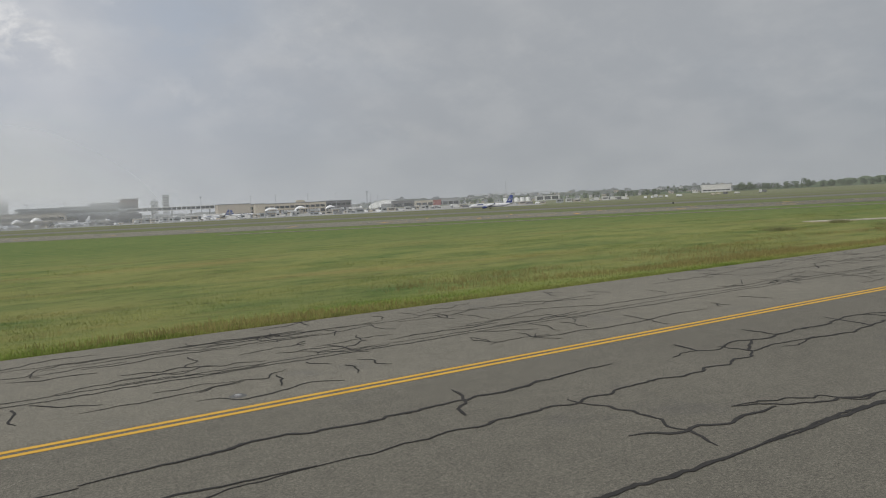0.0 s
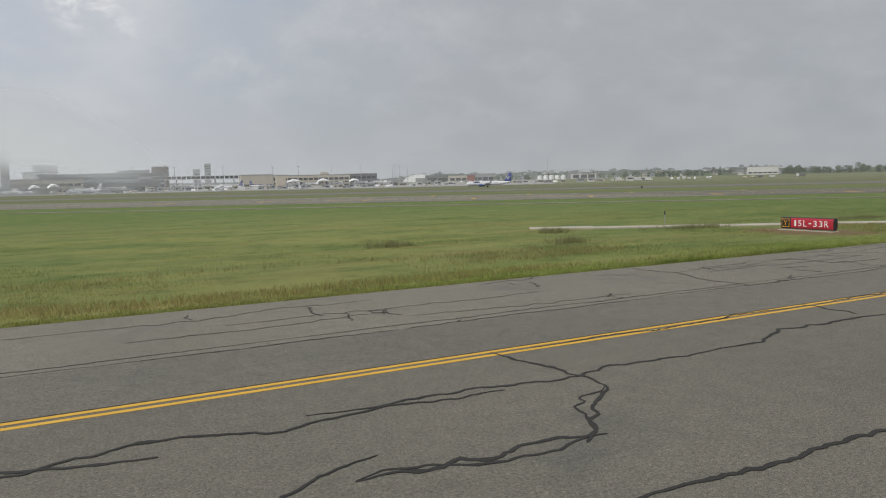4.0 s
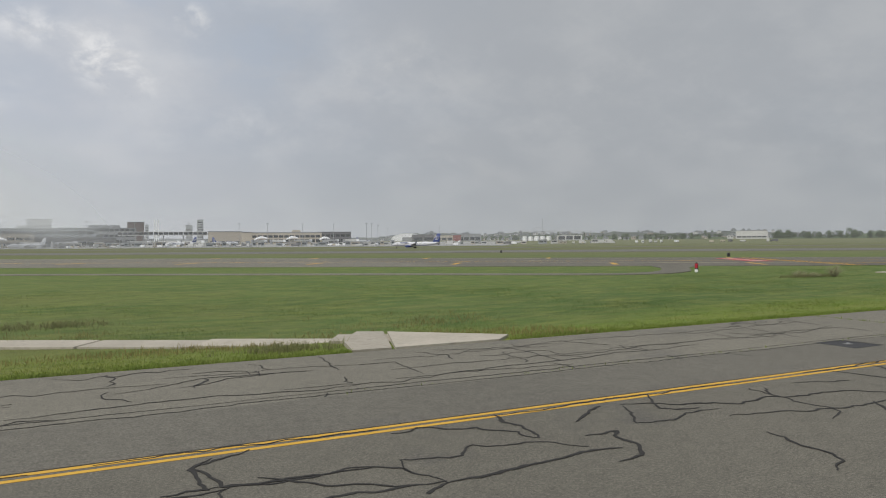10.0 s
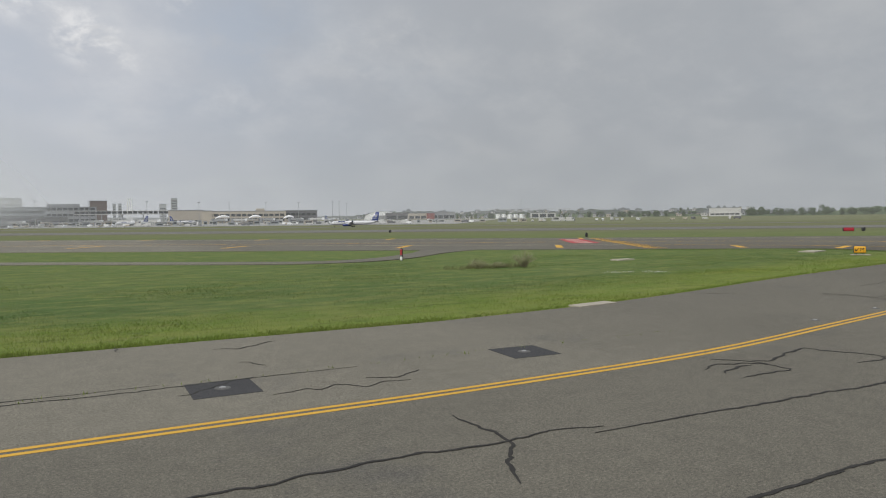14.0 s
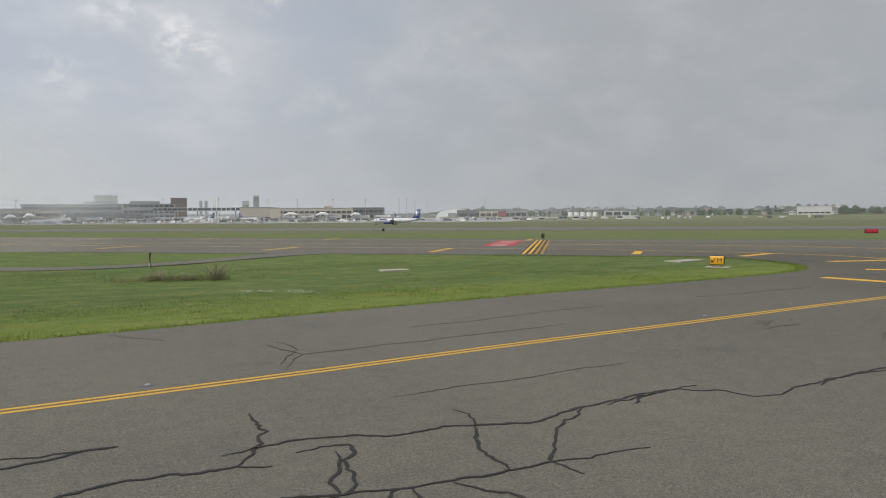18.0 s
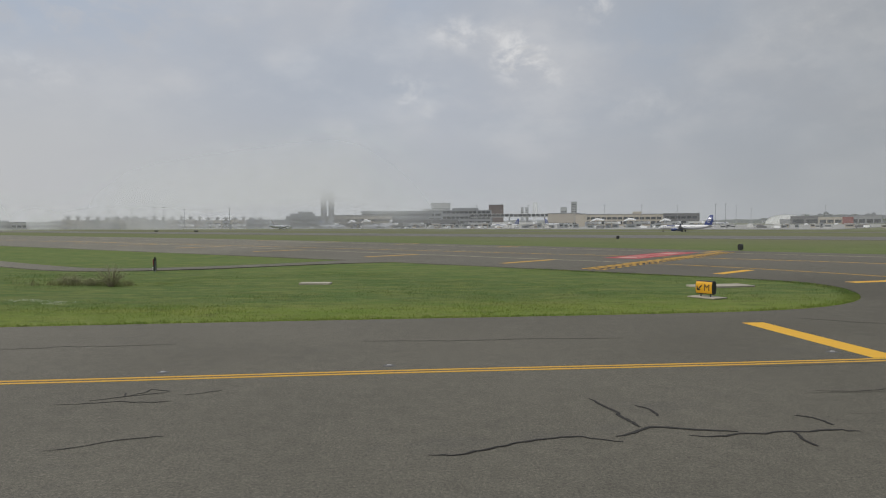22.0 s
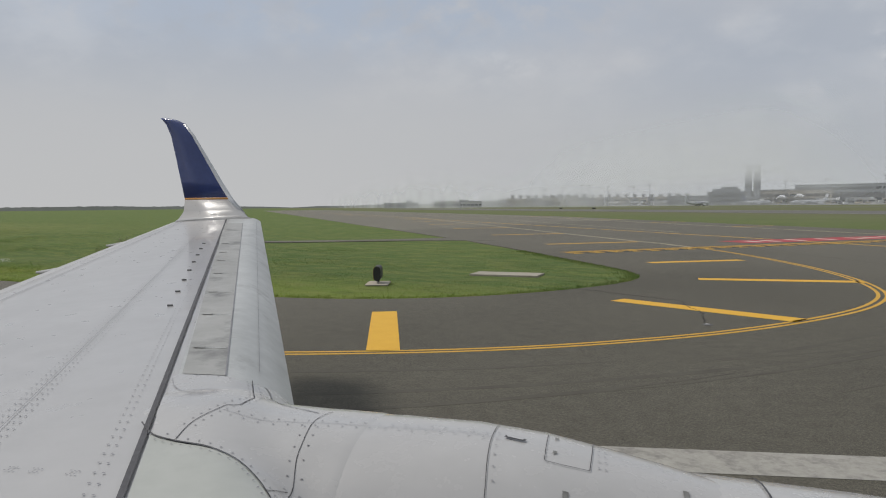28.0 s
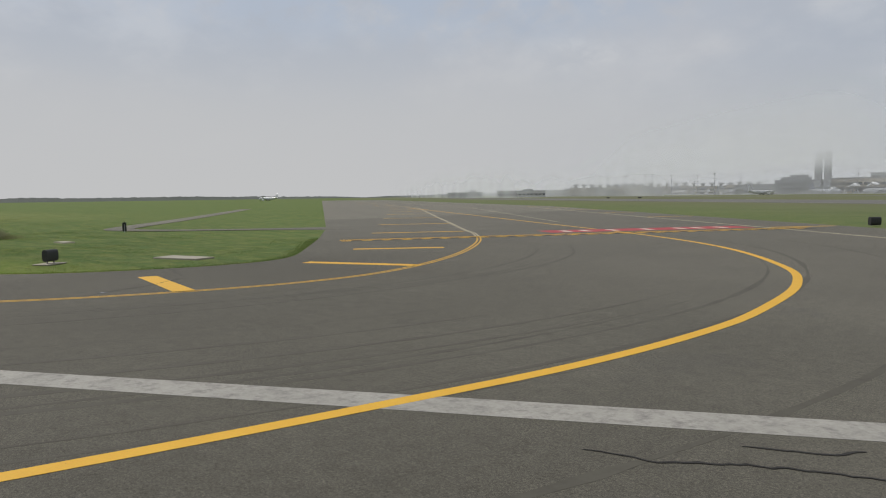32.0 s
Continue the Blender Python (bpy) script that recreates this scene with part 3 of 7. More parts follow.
def lettering(text, height, material, name="lettering", stretch=1.0, thick=0.004):
    """Letters as a mesh, their lower left corner at the origin, in the x-y plane."""
    cu = bpy.data.curves.new(name, "FONT")
    cu.body, cu.size, cu.extrude = text, 1.0, 0.0
    ob = bpy.data.objects.new(name, cu)
    scene.collection.objects.link(ob)
    bpy.context.view_layer.update()
    me = bpy.data.meshes.new_from_object(ob.evaluated_get(bpy.context.evaluated_depsgraph_get()))
    bpy.data.objects.remove(ob)
    co = np.empty(len(me.vertices) * 3)
    me.vertices.foreach_get("co", co)
    co = co.reshape(-1, 3)
    low, high = co.min(0), co.max(0)
    co = (co - low) * (height / (high[1] - low[1]))
    co[:, 0] *= stretch
    me.vertices.foreach_set("co", co.ravel())
    me.materials.clear()
    me.materials.append(material)
    me.update()
    return me, float(co[:, 0].max())


# red surface-painted holding sign before the bars: letters stand up along +x and read along -y
painted = tagged(empty("painted_runway_sign", Matrix(), "red painted runway sign with white characters", "marking"), kind="structure")
LETTER_PAINT = surface("cream_letter_paint", ((0.60, 0.56, 0.47), (0.68, 0.64, 0.54)), 0.75, scales=(0.6, 9.0), stain=((0.40, 0.37, 0.31), 3.0, 0.60, 0.78))
stripe("border", quad_line((97.0, 7.55), (97.0, -2.05)), 4.9, 0.004, ASPHALT_DARK, painted)
stripe("red_panel", quad_line((97.0, 7.38), (97.0, -1.9)), 4.55, 0.008, RED_PAINT, painted)
for ch, y, w in (("1", 6.98, 0.42), ("5", 6.25, 1.08), ("L", 4.86, 1.0), ("-", 3.55, 0.75), ("3", 2.45, 1.08), ("3", 1.05, 1.08), ("R", -0.35, 1.1)):
    me, wide = lettering(ch, 0.4 if ch == "-" else 3.65, LETTER_PAINT, "character")
    x0 = 95.15 + (1.65 if ch == "-" else 0)
    # up the letter is +x, to its right is -y
    part_mesh("character", me, painted, m=Matrix(((0, 1, 0, x0), (-w / wide, 0, 0, y), (0, 0, 1, 0.012), (0, 0, 0, 1))))

stripe("character", [Vector((98.08, 7.16)), Vector((98.62, 7.02))], 0.36, 0.0125, LETTER_PAINT, painted)
thing = tagged(empty("painted_runway_sign", Matrix(), "red painted runway sign with white bars", "marking"), kind="structure")
stripe("red_panel", quad_line(nu(204.5, -139.0), nu(228.5, -137.6)), 4.5, 0.008, RED_PAINT, thing)
for n in (207.0, 209.2, 212.4, 216.4, 220.4, 222.6, 225.4):
    u = -139.0 + 1.4 * (n - 204.5) / 24
    stripe("white_bar", quad_line(nu(n, u - 1.3), nu(n, u + 1.3)), 0.8, 0.012, LETTER_PAINT, thing)

# ---- guidance signs ----
def sign_body(width, height, depth, parent, label, material=None):
    """A long housing whose cross-section is a flattened oval; the face looks along -y, its width runs along x."""
    rings = []
    for x in (-width / 2, -width / 2 + 0.02, width / 2 - 0.02, width / 2):
        inset = 0.94 if abs(x) > width / 2 - 0.01 else 1.0
        ring = []
        for k in range(28):
            a = 2 * math.pi * k / 28
            c, s = math.cos(a), math.sin(a)
            ring.append((x, depth / 2 * inset * math.copysign(abs(c) ** 0.75, c), 0.1 + height / 2 + height / 2 * inset * math.copysign(abs(s) ** 0.62, s)))
        rings.append(ring)
    return part("housing", loft(rings), material or BLACK, parent, label, smooth=False)


def sign_face(x0, x1, height, depth, material, parent, label):
    """A bowed panel set just proud of the housing's front."""
    rings = []
    for j in range(9):
        s = -0.86 + 1.72 * j / 8
        c = math.sqrt(max(0.0, 1 - abs(s) ** (2 / 0.62)))
        yy = -depth / 2 * c ** 0.75 - 0.012
        zz = 0.1 + height / 2 + height / 2 * s
        rings.append([(x0, yy, zz), (x1, yy, zz), (x1, yy + 0.01, zz), (x0, yy + 0.01, zz)])
    return part("face", loft(rings), material, parent, label)


def sign_letters(text, x, z, height, depth, sign_h, material, parent, stretch=1.0):
    me, wide = lettering(text, height, material, "character", stretch)
    yy = -depth / 2 - 0.026
    part_mesh("character", me, parent, m=Matrix(((1, 0, 0, x), (0, 0, -1, yy), (0, 1, 0, z), (0, 0, 0, 1))))
    return wide


def sign_frame(width, parent, depth):
    for x in (-width / 2 + 0.25, width / 2 - 0.25):
        part("leg", tube([(x, 0, -0.05), (x, 0, 0.16)], 0.035, 8), STEEL, parent)


# runway sign: its width runs from +y to -y, the face looks back along the taxiway
RS = Matrix(((0, 1, 0, 100.8), (-1, 0, 0, 34.1), (0, 0, 1, dip(100.8, 34.1) - 0.04), (0, 0, 0, 1)))
runway_sign = empty("runway_sign", RS, "red and black runway sign reading Y and 15L-33R", "sign")
sign_body(4.5, 0.92, 0.46, runway_sign, "black oval sign housing")
sign_face(-2.2, -1.36, 0.92, 0.46, SIGN_BLACK, runway_sign, "black location panel")
sign_face(-1.33, 2.2, 0.92, 0.46, SIGN_RED, runway_sign, "red mandatory panel")
part("yellow_border", loft([[(-2.12, -0.262, z), (-1.44, -0.262, z), (-1.44, -0.25, z), (-2.12, -0.25, z)] for z in (0.24, 0.275)]), SIGN_YELLOW, runway_sign)
part("yellow_border", loft([[(-2.12, -0.262, z), (-1.44, -0.262, z), (-1.44, -0.25, z), (-2.12, -0.25, z)] for z in (0.845, 0.88)]), SIGN_YELLOW, runway_sign)
for x in (-2.12, -1.47):
    part("yellow_border", loft([[(x, -0.262, z), (x + 0.03, -0.262, z), (x + 0.03, -0.25, z), (x, -0.25, z)] for z in (0.275, 0.845)]), SIGN_YELLOW, runway_sign)
sign_letters("Y", -1.96, 0.36, 0.40, 0.46, 0.92, SIGN_YELLOW, runway_sign, 1.0)
x = -1.0
for ch, w in (("1", 0.16), ("5", 0.30), ("L", 0.28), ("-", 0.22), ("3", 0.30), ("3", 0.30), ("R", 0.32)):
    me, wide = lettering(ch, 0.07 if ch == "-" else 0.46, SIGN_WHITE, "character")
    part_mesh("character", me, runway_sign, m=Matrix(((w / wide, 0, 0, x), (0, 0, -1, -0.262), (0, 1, 0, 0.33 + (0.2 if ch == "-" else 0)), (0, 0, 0, 1))))
    x += w + 0.16
sign_frame(4.5, runway_sign, 0.46)
pad = tagged(part("sign_pad", box(0.85, 4.6, 0.08, bevel=0.02), CONCRETE, m=Matrix.Translation((100.75, 34.1, dip(100.8, 34.1) - 0.09))), "weathered concrete pad under the runway sign", "pad")

# yellow direction sign
DIRN = Vector((0.62, -0.785))
face_n = Vector((-0.785, -0.62))
DS = Matrix(((DIRN.x, -face_n.x, 0, 227.95), (DIRN.y, -face_n.y, 0, 42.0), (0, 0, 1, 0.06), (0, 0, 0, 1))) @ Matrix.Scale(0.76, 4)
taxi_sign = empty("taxiway_sign", DS, "yellow taxiway sign with black arrow and letter M", "sign")
sign_body(1.42, 0.98, 0.5, taxi_sign, "black oval sign housing")
sign_face(-0.67, 0.67, 0.98, 0.5, SIGN_YELLOW, taxi_sign, "yellow sign face")
sign_letters("M", 0.05, 0.37, 0.46, 0.5, 0.98, SIGN_BLACK, taxi_sign, 1.0)


def arrow_mesh():
    bm = bmesh.new()
    for pts in (((0.0, 0.0), (0.06, -0.06), (0.40, 0.28), (0.34, 0.34)), ((-0.06, -0.06), (0.24, -0.06), (0.24, 0.03), (-0.06, 0.03)), ((-0.06, -0.06), (0.03, -0.06), (0.03, 0.24), (-0.06, 0.24))):
        bm.faces.new([bm.verts.new((p[0], -0.278, p[1])) for p in pts])
    return bm


part("arrow", arrow_mesh(), SIGN_BLACK, taxi_sign, m=Matrix.Translation((-0.52, 0, 0.44)))
sign_frame(1.42, taxi_sign, 0.5)
for x in (-0.4, 0.4):
    part("leg", tube([(x, 0.0, -0.12), (x, 0.0, 0.16)], 0.05, 8), BLACK, taxi_sign)
tagged(part("sign_pad", box(2.3, 1.5, 0.08, bevel=0.015), CONCRETE, m=DS @ Matrix.Translation((0.1, 0.0, -0.15))), "pale concrete pad under the taxiway sign", "pad")

# ---- far buildings ----
FAR_EYE = Vector((150.0, 0.0))


def facing(x, y):
    d = Vector((x, y)) - FAR_EYE
    return Matrix.Translation((x, y, 0)) @ Matrix.Rotation(math.atan2(d.y, d.x) - math.pi / 2, 4, "Z")


def wall_paint(name, c, each=0.0):
    c2 = tuple(min(1, v * 1.14) for v in c)
    return surface(name, (c, c2), 0.8, scales=(0.03, 0.5), stain=(tuple(v * 0.8 for v in c), 0.08, 0.6, 0.8), each=each)


BEIGE = wall_paint("beige_concrete", (0.42, 0.38, 0.32))
TANW = wall_paint("tan_panel", (0.47, 0.42, 0.34))
GREYW = wall_paint("grey_concrete", (0.27, 0.28, 0.29))
PALEW = wall_paint("pale_panel", (0.52, 0.52, 0.51))
DARKW = wall_paint("dark_cladding", (0.13, 0.13, 0.135))
BROWNW = wall_paint("brown_brick", (0.15, 0.12, 0.11))
REDW = wall_paint("red_cladding", (0.22, 0.06, 0.05))
WHITEF = wall_paint("white_membrane", (0.80, 0.81, 0.82))
TOWERW = wall_paint("tower_concrete", (0.32, 0.327, 0.34))
# distance haze is put into the base colour of these two paints
FOGW = wall_paint("haze_tinted_concrete", (0.32, 0.34, 0.35))
HAZE = wall_paint("pale_haze_tinted_concrete", (0.43, 0.445, 0.46))
ROOF = wall_paint("grey_roofing", (0.22, 0.23, 0.24))


def terminal(name, x, y, w, d, h, wall, label, bands=(), bays=0, category="building", extras=()):
    """A block with parapet, roof plant, rows of set-in windows and doors. bands: (height of sill, window height)."""
    m = facing(x, y)
    b = empty(name, m, label, category)
    part("wall", box(w, d, h, y=d / 2, bevel=0.15), wall, b)
    part("roof", box(w + 0.8, d + 0.8, 0.9, y=d / 2, z=h), ROOF, b)
    bays = bays or max(2, int(w / 9))
    for sill, tall in bands:
        step = (w - 4) / bays
        me = None
        for i in range(bays):
            cx = -w / 2 + 2 + step * (i + 0.5)
            if me is None:
                bm = box(step * 0.82, 0.5, tall)
                me = bpy.data.meshes.new("window")
                bm.to_mesh(me)
                bm.free()
                me.materials.append(GLASSY)
            part_mesh("window", me, b, m=Matrix.Translation((cx, -0.12, sill)))
    for ex, ew, eh, ed in extras:
        part("roof_plant", box(ew, ed, eh, x=ex, y=d / 2, z=h + 0.9, bevel=0.1), wall, b)
    return b

# ---- cracks, patches and fittings of the pavement ----
def crack_line(rng, a, b, wander, step=0.11):
    """A wandering line between two points."""
    a, b = Vector(a), Vector(b)
    d = b - a
    k = max(3, int(d.length / step))
    t = d.normalized()
    nrm = Vector((-t.y, t.x))
    s1, s2 = rng.uniform(0, 90), rng.uniform(0, 90)
    out = []
    for i in range(k + 1):
        u = i / k
        env = min(1.0, 4 * u * (1 - u) + 0.05)
        off = wander * (noise.noise(Vector((s1 + u * d.length * 0.45, 3.3, 0))) * 1.3 + 0.55 * noise.noise(Vector((s2 + u * d.length * 1.9, 7.1, 0)))) + 0.07 * noise.noise(Vector((s1 + u * d.length * 4.3, 1.9, 4.0))) + 0.05 * noise.noise(Vector((s2 + u * d.length * 9.0, 5.2, 4.0)))
        out.append(a + d * u + nrm * off * env + t * 0.06 * noise.noise(Vector((s1, u * d.length * 3.0, 0))))
    return out


class Bundle:
    """Gathers many ribbons into one mesh."""

    def __init__(self):
        self.v, self.f = [], []

    def add(self, line, width, z, thick=0.004):
        z += 0.0006 * (len(self.v) % 7)
        v, f = ribbon(line, width, z, thick)
        k = len(self.v)
        self.v += v
        self.f += [tuple(i + k for i in q) for q in f]

    def place(self, name, material, label, category):
        return tagged(part_mesh(name, mesh_of(name, self.v, self.f, material)), label, category, kind="stuff")


rng = random.Random(11)
tar, thin = Bundle(), Bundle()


def widths(rng, n, w):
    s = rng.uniform(0, 99)
    return [w * 0.88 * (0.75 + 0.9 * abs(noise.noise(Vector((s + 0.31 * i, 0, 5)))) + (0.5 if rng.random() < 0.03 else 0)) * (0.35 + 0.65 * min(1, 5 * i / n, 5 * (n - i) / n)) for i in range(n)]


def crack(a, b, w=0.085, wander=0.42, bundle=None, twin=0.2):
    line = crack_line(rng, a, b, wander)
    (bundle or tar).add(line, widths(rng, len(line), w), 0.0105)
    if rng.random() < twin and (Vector(b) - Vector(a)).length > 3:
        line = crack_line(rng, a, b, wander * 1.5)
        (bundle or tar).add(line, widths(rng, len(line), w * 0.7), 0.0095)


# the long sealed joint and the two wandering lanes beside the edge line
x = -40.0
while x < 178:
    step = rng.uniform(9, 16)
    if x < 94.6 < x + step:
        step = 94.6 - x
    elif 94.5 < x < 99.4:
        x = 99.5
    crack((x, 4.55 + rng.uniform(-0.1, 0.1)), (x + step + 0.6, 4.55 + rng.uniform(-0.1, 0.1)), 0.12, 0.22, twin=0.6)
    x += step
STRAY_1 = ((-12, 9, 0.6, 9.4), (0.6, 9.5, 11.9, 9.9), (-6, 8.3, 3.8, 8), (3.8, 8, 17.9, 8.6), (9.1, 8.3, 9.1, 4.8), (8.4, 6, 11.6, 5.5), (11, 6, 14, 4.8), (7.8, 10.5, 7, 8.7), (54, 9.9, 63.7, 9.6), (53.8, 6.9, 57.8, 6.6), (59, 12.1, 59.5, 8.7), (59.5, 8.7, 57.3, 6.5), (63.7, 9.6, 70.5, 10), (70.5, 10, 79.3, 10), (70, 12.2, 69.9, 10.4), (74.1, 11.9, 73.6, 9.9), (72.3, 22.1, 72.1, 15.8), (226.3, 18.3, 230.4, 20.7), (231.5, 20.2, 231.4, 21), (272.7, 39.1, 274.1, 40.1), (271, 37.3, 275, 39.2),)
WEB_14 = ((27.7, 11.2, 27.6, 10.2, 27.5, 9.6), (27.6, 9.4, 28.2, 9.7, 28.8, 9.4, 29.5, 9.5, 29.9, 9.7), (28.8, 9.4, 29.4, 9.3, 30.3, 9.5, 31.1, 9.2, 31.8, 10, 32, 10.9, 32.7, 12), (30.3, 10.6, 30.3, 10.2, 30.3, 9.5), (30.5, 9.5, 31.3, 9.6, 31.8, 9.8, 32.5, 9.6, 32.5, 9), (31.1, 9.2, 31.9, 9.3, 32.5, 9, 32.9, 9.1, 33.2, 9.7, 33.6, 10.7), (33.3, 12.3, 32.8, 11.1, 32.7, 12), (32.8, 11.1, 32.9, 10.1, 32.5, 9), (31.5, 9.2, 31.2, 8.2, 30.9, 7.5), (30.5, 7.5, 30.8, 7.8), (32.8, 9.7, 33.9, 9.7, 34.4, 8.7, 35.7, 8.4, 37.1, 8.4, 38.7, 8.4),)
WEB_15 = ((30.8, 6.3, 31.5, 6.3, 32.4, 6.6, 33.4, 6.1, 34.7, 6.1), (31, 5.8, 30.8, 6.3), (89.4, 12.4, 90.6, 12.3, 91, 12.2, 91.5, 12.3), (91, 12.2, 91.2, 11.3, 91.5, 10.2), (88.8, 10, 89.9, 9.9, 90.6, 9.7, 91.5, 10.1, 92.3, 10, 92.9, 9.9, 93.7, 9.8, 94.6, 9.5, 95.2, 9.8), (89.5, 9.8, 90.5, 9.6, 92.2, 9.8), (92.9, 9.9, 94.3, 10.4, 94.9, 11.3, 96.2, 11.9), (94.3, 10.4, 95.2, 9.8, 96.6, 9.7, 97, 9.4, 98.2, 8.9, 98.9, 8.8), (99.1, 12, 98.8, 10.8, 99.1, 10.1, 100.2, 9.7), (99.1, 10.1, 98.8, 8.8), (98.9, 8.8, 100.3, 8.6, 99.6, 6.9), (96.7, 10.3, 97, 9.4),)
WEB_16 = ((99.1, 10.1, 97.4, 9.8), (115.4, 10.1, 116.9, 10.5, 118.4, 10.3), (113.4, 8.6, 114.5, 8.7, 115.5, 8.6, 116.5, 8.7, 117.9, 8.6, 119.8, 8.5, 121.6, 8.6), (117.5, 12.2, 118.1, 11.5, 118.4, 10.3, 119.7, 9.8, 122.1, 9.8), (122.1, 11.6, 121.7, 11.1, 122, 9.9, 124.5, 9.7), (122.1, 9.8, 121.8, 9.1, 121.6, 8.6, 123.1, 8.6, 125.3, 8.5), (116.8, 7, 116.8, 6.3, 117, 5.3), (171.9, 10.8, 172.5, 11.1, 173.1, 10.9, 173.8, 10.6, 173.8, 10, 173.5, 9.7, 172, 9.7), (172, 10.2, 172.7, 10.5, 173.4, 10.6), (173.1, 11.7, 173.7, 11.1, 173.9, 10.5), (173.9, 11, 174.7, 10.9, 175.8, 11.3, 176.8, 11.5),)
WEB_17 = ((176.8, 11.5, 177, 10.8, 177.3, 10.3, 177.4, 9.6), (176, 9.4, 176.8, 9.3, 177.4, 9.6, 178.3, 9.3, 179.4, 9.4, 179.9, 9.4), (179.9, 9.4, 179.6, 8.7, 179.7, 7.9, 179.8, 7.5), (179.4, 9.4, 179.4, 8.7, 179.6, 8.1, 179.8, 7.5),)
SHOULDER_4 = ((27.5, 19.8, 28.1, 19.7), (28.8, 20.8, 29.2, 18.8), (27, 15.7, 27.5, 16.4, 28.7, 16.6), (29.6, 17.1, 30.8, 17.5, 32.3, 17.5), (32, 17.2, 31.4, 14.7, 30.7, 13.8), (31.4, 14.4, 33.6, 13.6), (29.1, 13.4, 31.2, 13.6), (31.7, 21.7, 32.2, 20.5, 33.9, 19.7), (33.3, 17.7, 35.8, 19.4), (36.1, 17.3, 37.3, 19.1, 37.7, 21.4), (86.1, 21.7, 89, 22, 90.6, 21.4), (91.3, 20.8, 91.5, 19.5, 92.3, 20, 93.6, 19.6), (91.5, 19.5, 92.1, 17.7, 91.3, 16.6), (90.6, 16.7, 90.5, 15.6, 91.1, 15.6), (92.7, 17.7, 92.5, 15.7, 92.2, 15.2), (94.3, 20.9, 94.3, 19, 95.1, 19.7), (86.3, 17, 88.1, 17.8, 90.5, 17.6),)
SHOULDER_5 = ((95.5, 19.9, 96.9, 20.3), (116, 21.2, 115.7, 19.5, 116.2, 18.6, 116.2, 16.1), (116, 17.2, 117.7, 17.6), (120.7, 18.6, 123.3, 19.8, 126.1, 19.5),)
WEB_10 = ((179.4, 9.2, 179.9, 9.5, 180.6, 10, 180.8, 9.2, 181.1, 8.6, 181.3, 8.3), (180.6, 9.9, 181, 10.2, 181.6, 10.2, 182.8, 10.1, 183.1, 10.2), (182.8, 11.4, 183, 10.9, 183.1, 10.2, 183.6, 10.5, 184.7, 10.8, 185.4, 11.1, 187.2, 11.1), (184.6, 9.9, 184.8, 10.4, 185.8, 10.7, 187.2, 11.1), (184.6, 9.9, 184.4, 9.2, 184.4, 9, 184.5, 8.3), (183.1, 10.2, 182.7, 10, 182.5, 9.5, 182.7, 8.9, 182.3, 8.3), (183.1, 10.2, 183.2, 9.8, 183.4, 9.5, 183.5, 9.1, 183.8, 9, 184.4, 9), (183.8, 9, 183.5, 8.1, 183.2, 8.1, 182.8, 8.7, 182.7, 8.9), (183.5, 8.1, 184, 7.8, 184.4, 8.2, 185.1, 8),)
WEB_11 = ((184, 7.8, 184.1, 7.2, 184.3, 6.9), (184.5, 8.3, 185.1, 7.9, 185.5, 6.9, 184.4, 6.9), (185.1, 8, 186.2, 8.5, 187.4, 9.3, 188.2, 9.2, 189, 9.3, 189.5, 9.1), (189.5, 12.4, 189.7, 11, 189.3, 10, 189, 9.3), (188.8, 9.9, 190.3, 10.3, 191.6, 9.9, 192.8, 10.1, 194.7, 9.7), (190, 9.6, 190.9, 9.7, 190.7, 9, 190.2, 8, 190.1, 7.4), (190.6, 9.4, 190.4, 7.6, 190.1, 7.5), (184.4, 6.9, 185.5, 6.9, 187.2, 7.6, 189, 7.6, 190.3, 7.5, 191.3, 7.4, 193.5, 7.6, 195.6, 7.6), (193.4, 10, 193, 8.9, 192.9, 7.5), (193.4, 11.1, 193.4, 10, 194.6, 9.7, 196, 10.3, 197.6, 10.7, 199.4, 10.9),)
WEB_12 = ((196, 10.3, 194.7, 9.2, 193.7, 7.7, 193.9, 6.9), (191.3, 7.4, 190.7, 6.9, 190.6, 6.1, 190, 5.5, 189.6, 4.9), (191.3, 7.4, 191, 5.9, 190.7, 5.1), (191.9, 7.4, 192.6, 6.5, 192.6, 5.6), (196.5, 10.2, 197.4, 10.5, 197.9, 10.6, 198.8, 10.8, 199.5, 10.4, 199.8, 9.6), (197.1, 10.1, 197.9, 10.6), (199.8, 9.6, 200.9, 9.7, 202.1, 10, 203.4, 10.3, 205, 10.6, 205.7, 10.5), (202, 9.8, 203.7, 10.4, 204.9, 10.4), (215.5, 13.8, 216.1, 13.9, 217, 14.6, 217.8, 15, 218.9, 14.8), (219.6, 17.5, 219.9, 16.6), (218.7, 18, 219, 17.2, 219.4, 15.8), (218.8, 15.1, 219.3, 15.5, 219.6, 15.8, 221.2, 15.6),)
WEB_13 = ((220.2, 15.3, 221.3, 15.5, 222.2, 15.7, 223.2, 15.9, 223.5, 15.8), (222.7, 16.9, 223.2, 16.2), (222.2, 15.7, 222.3, 14.8),)
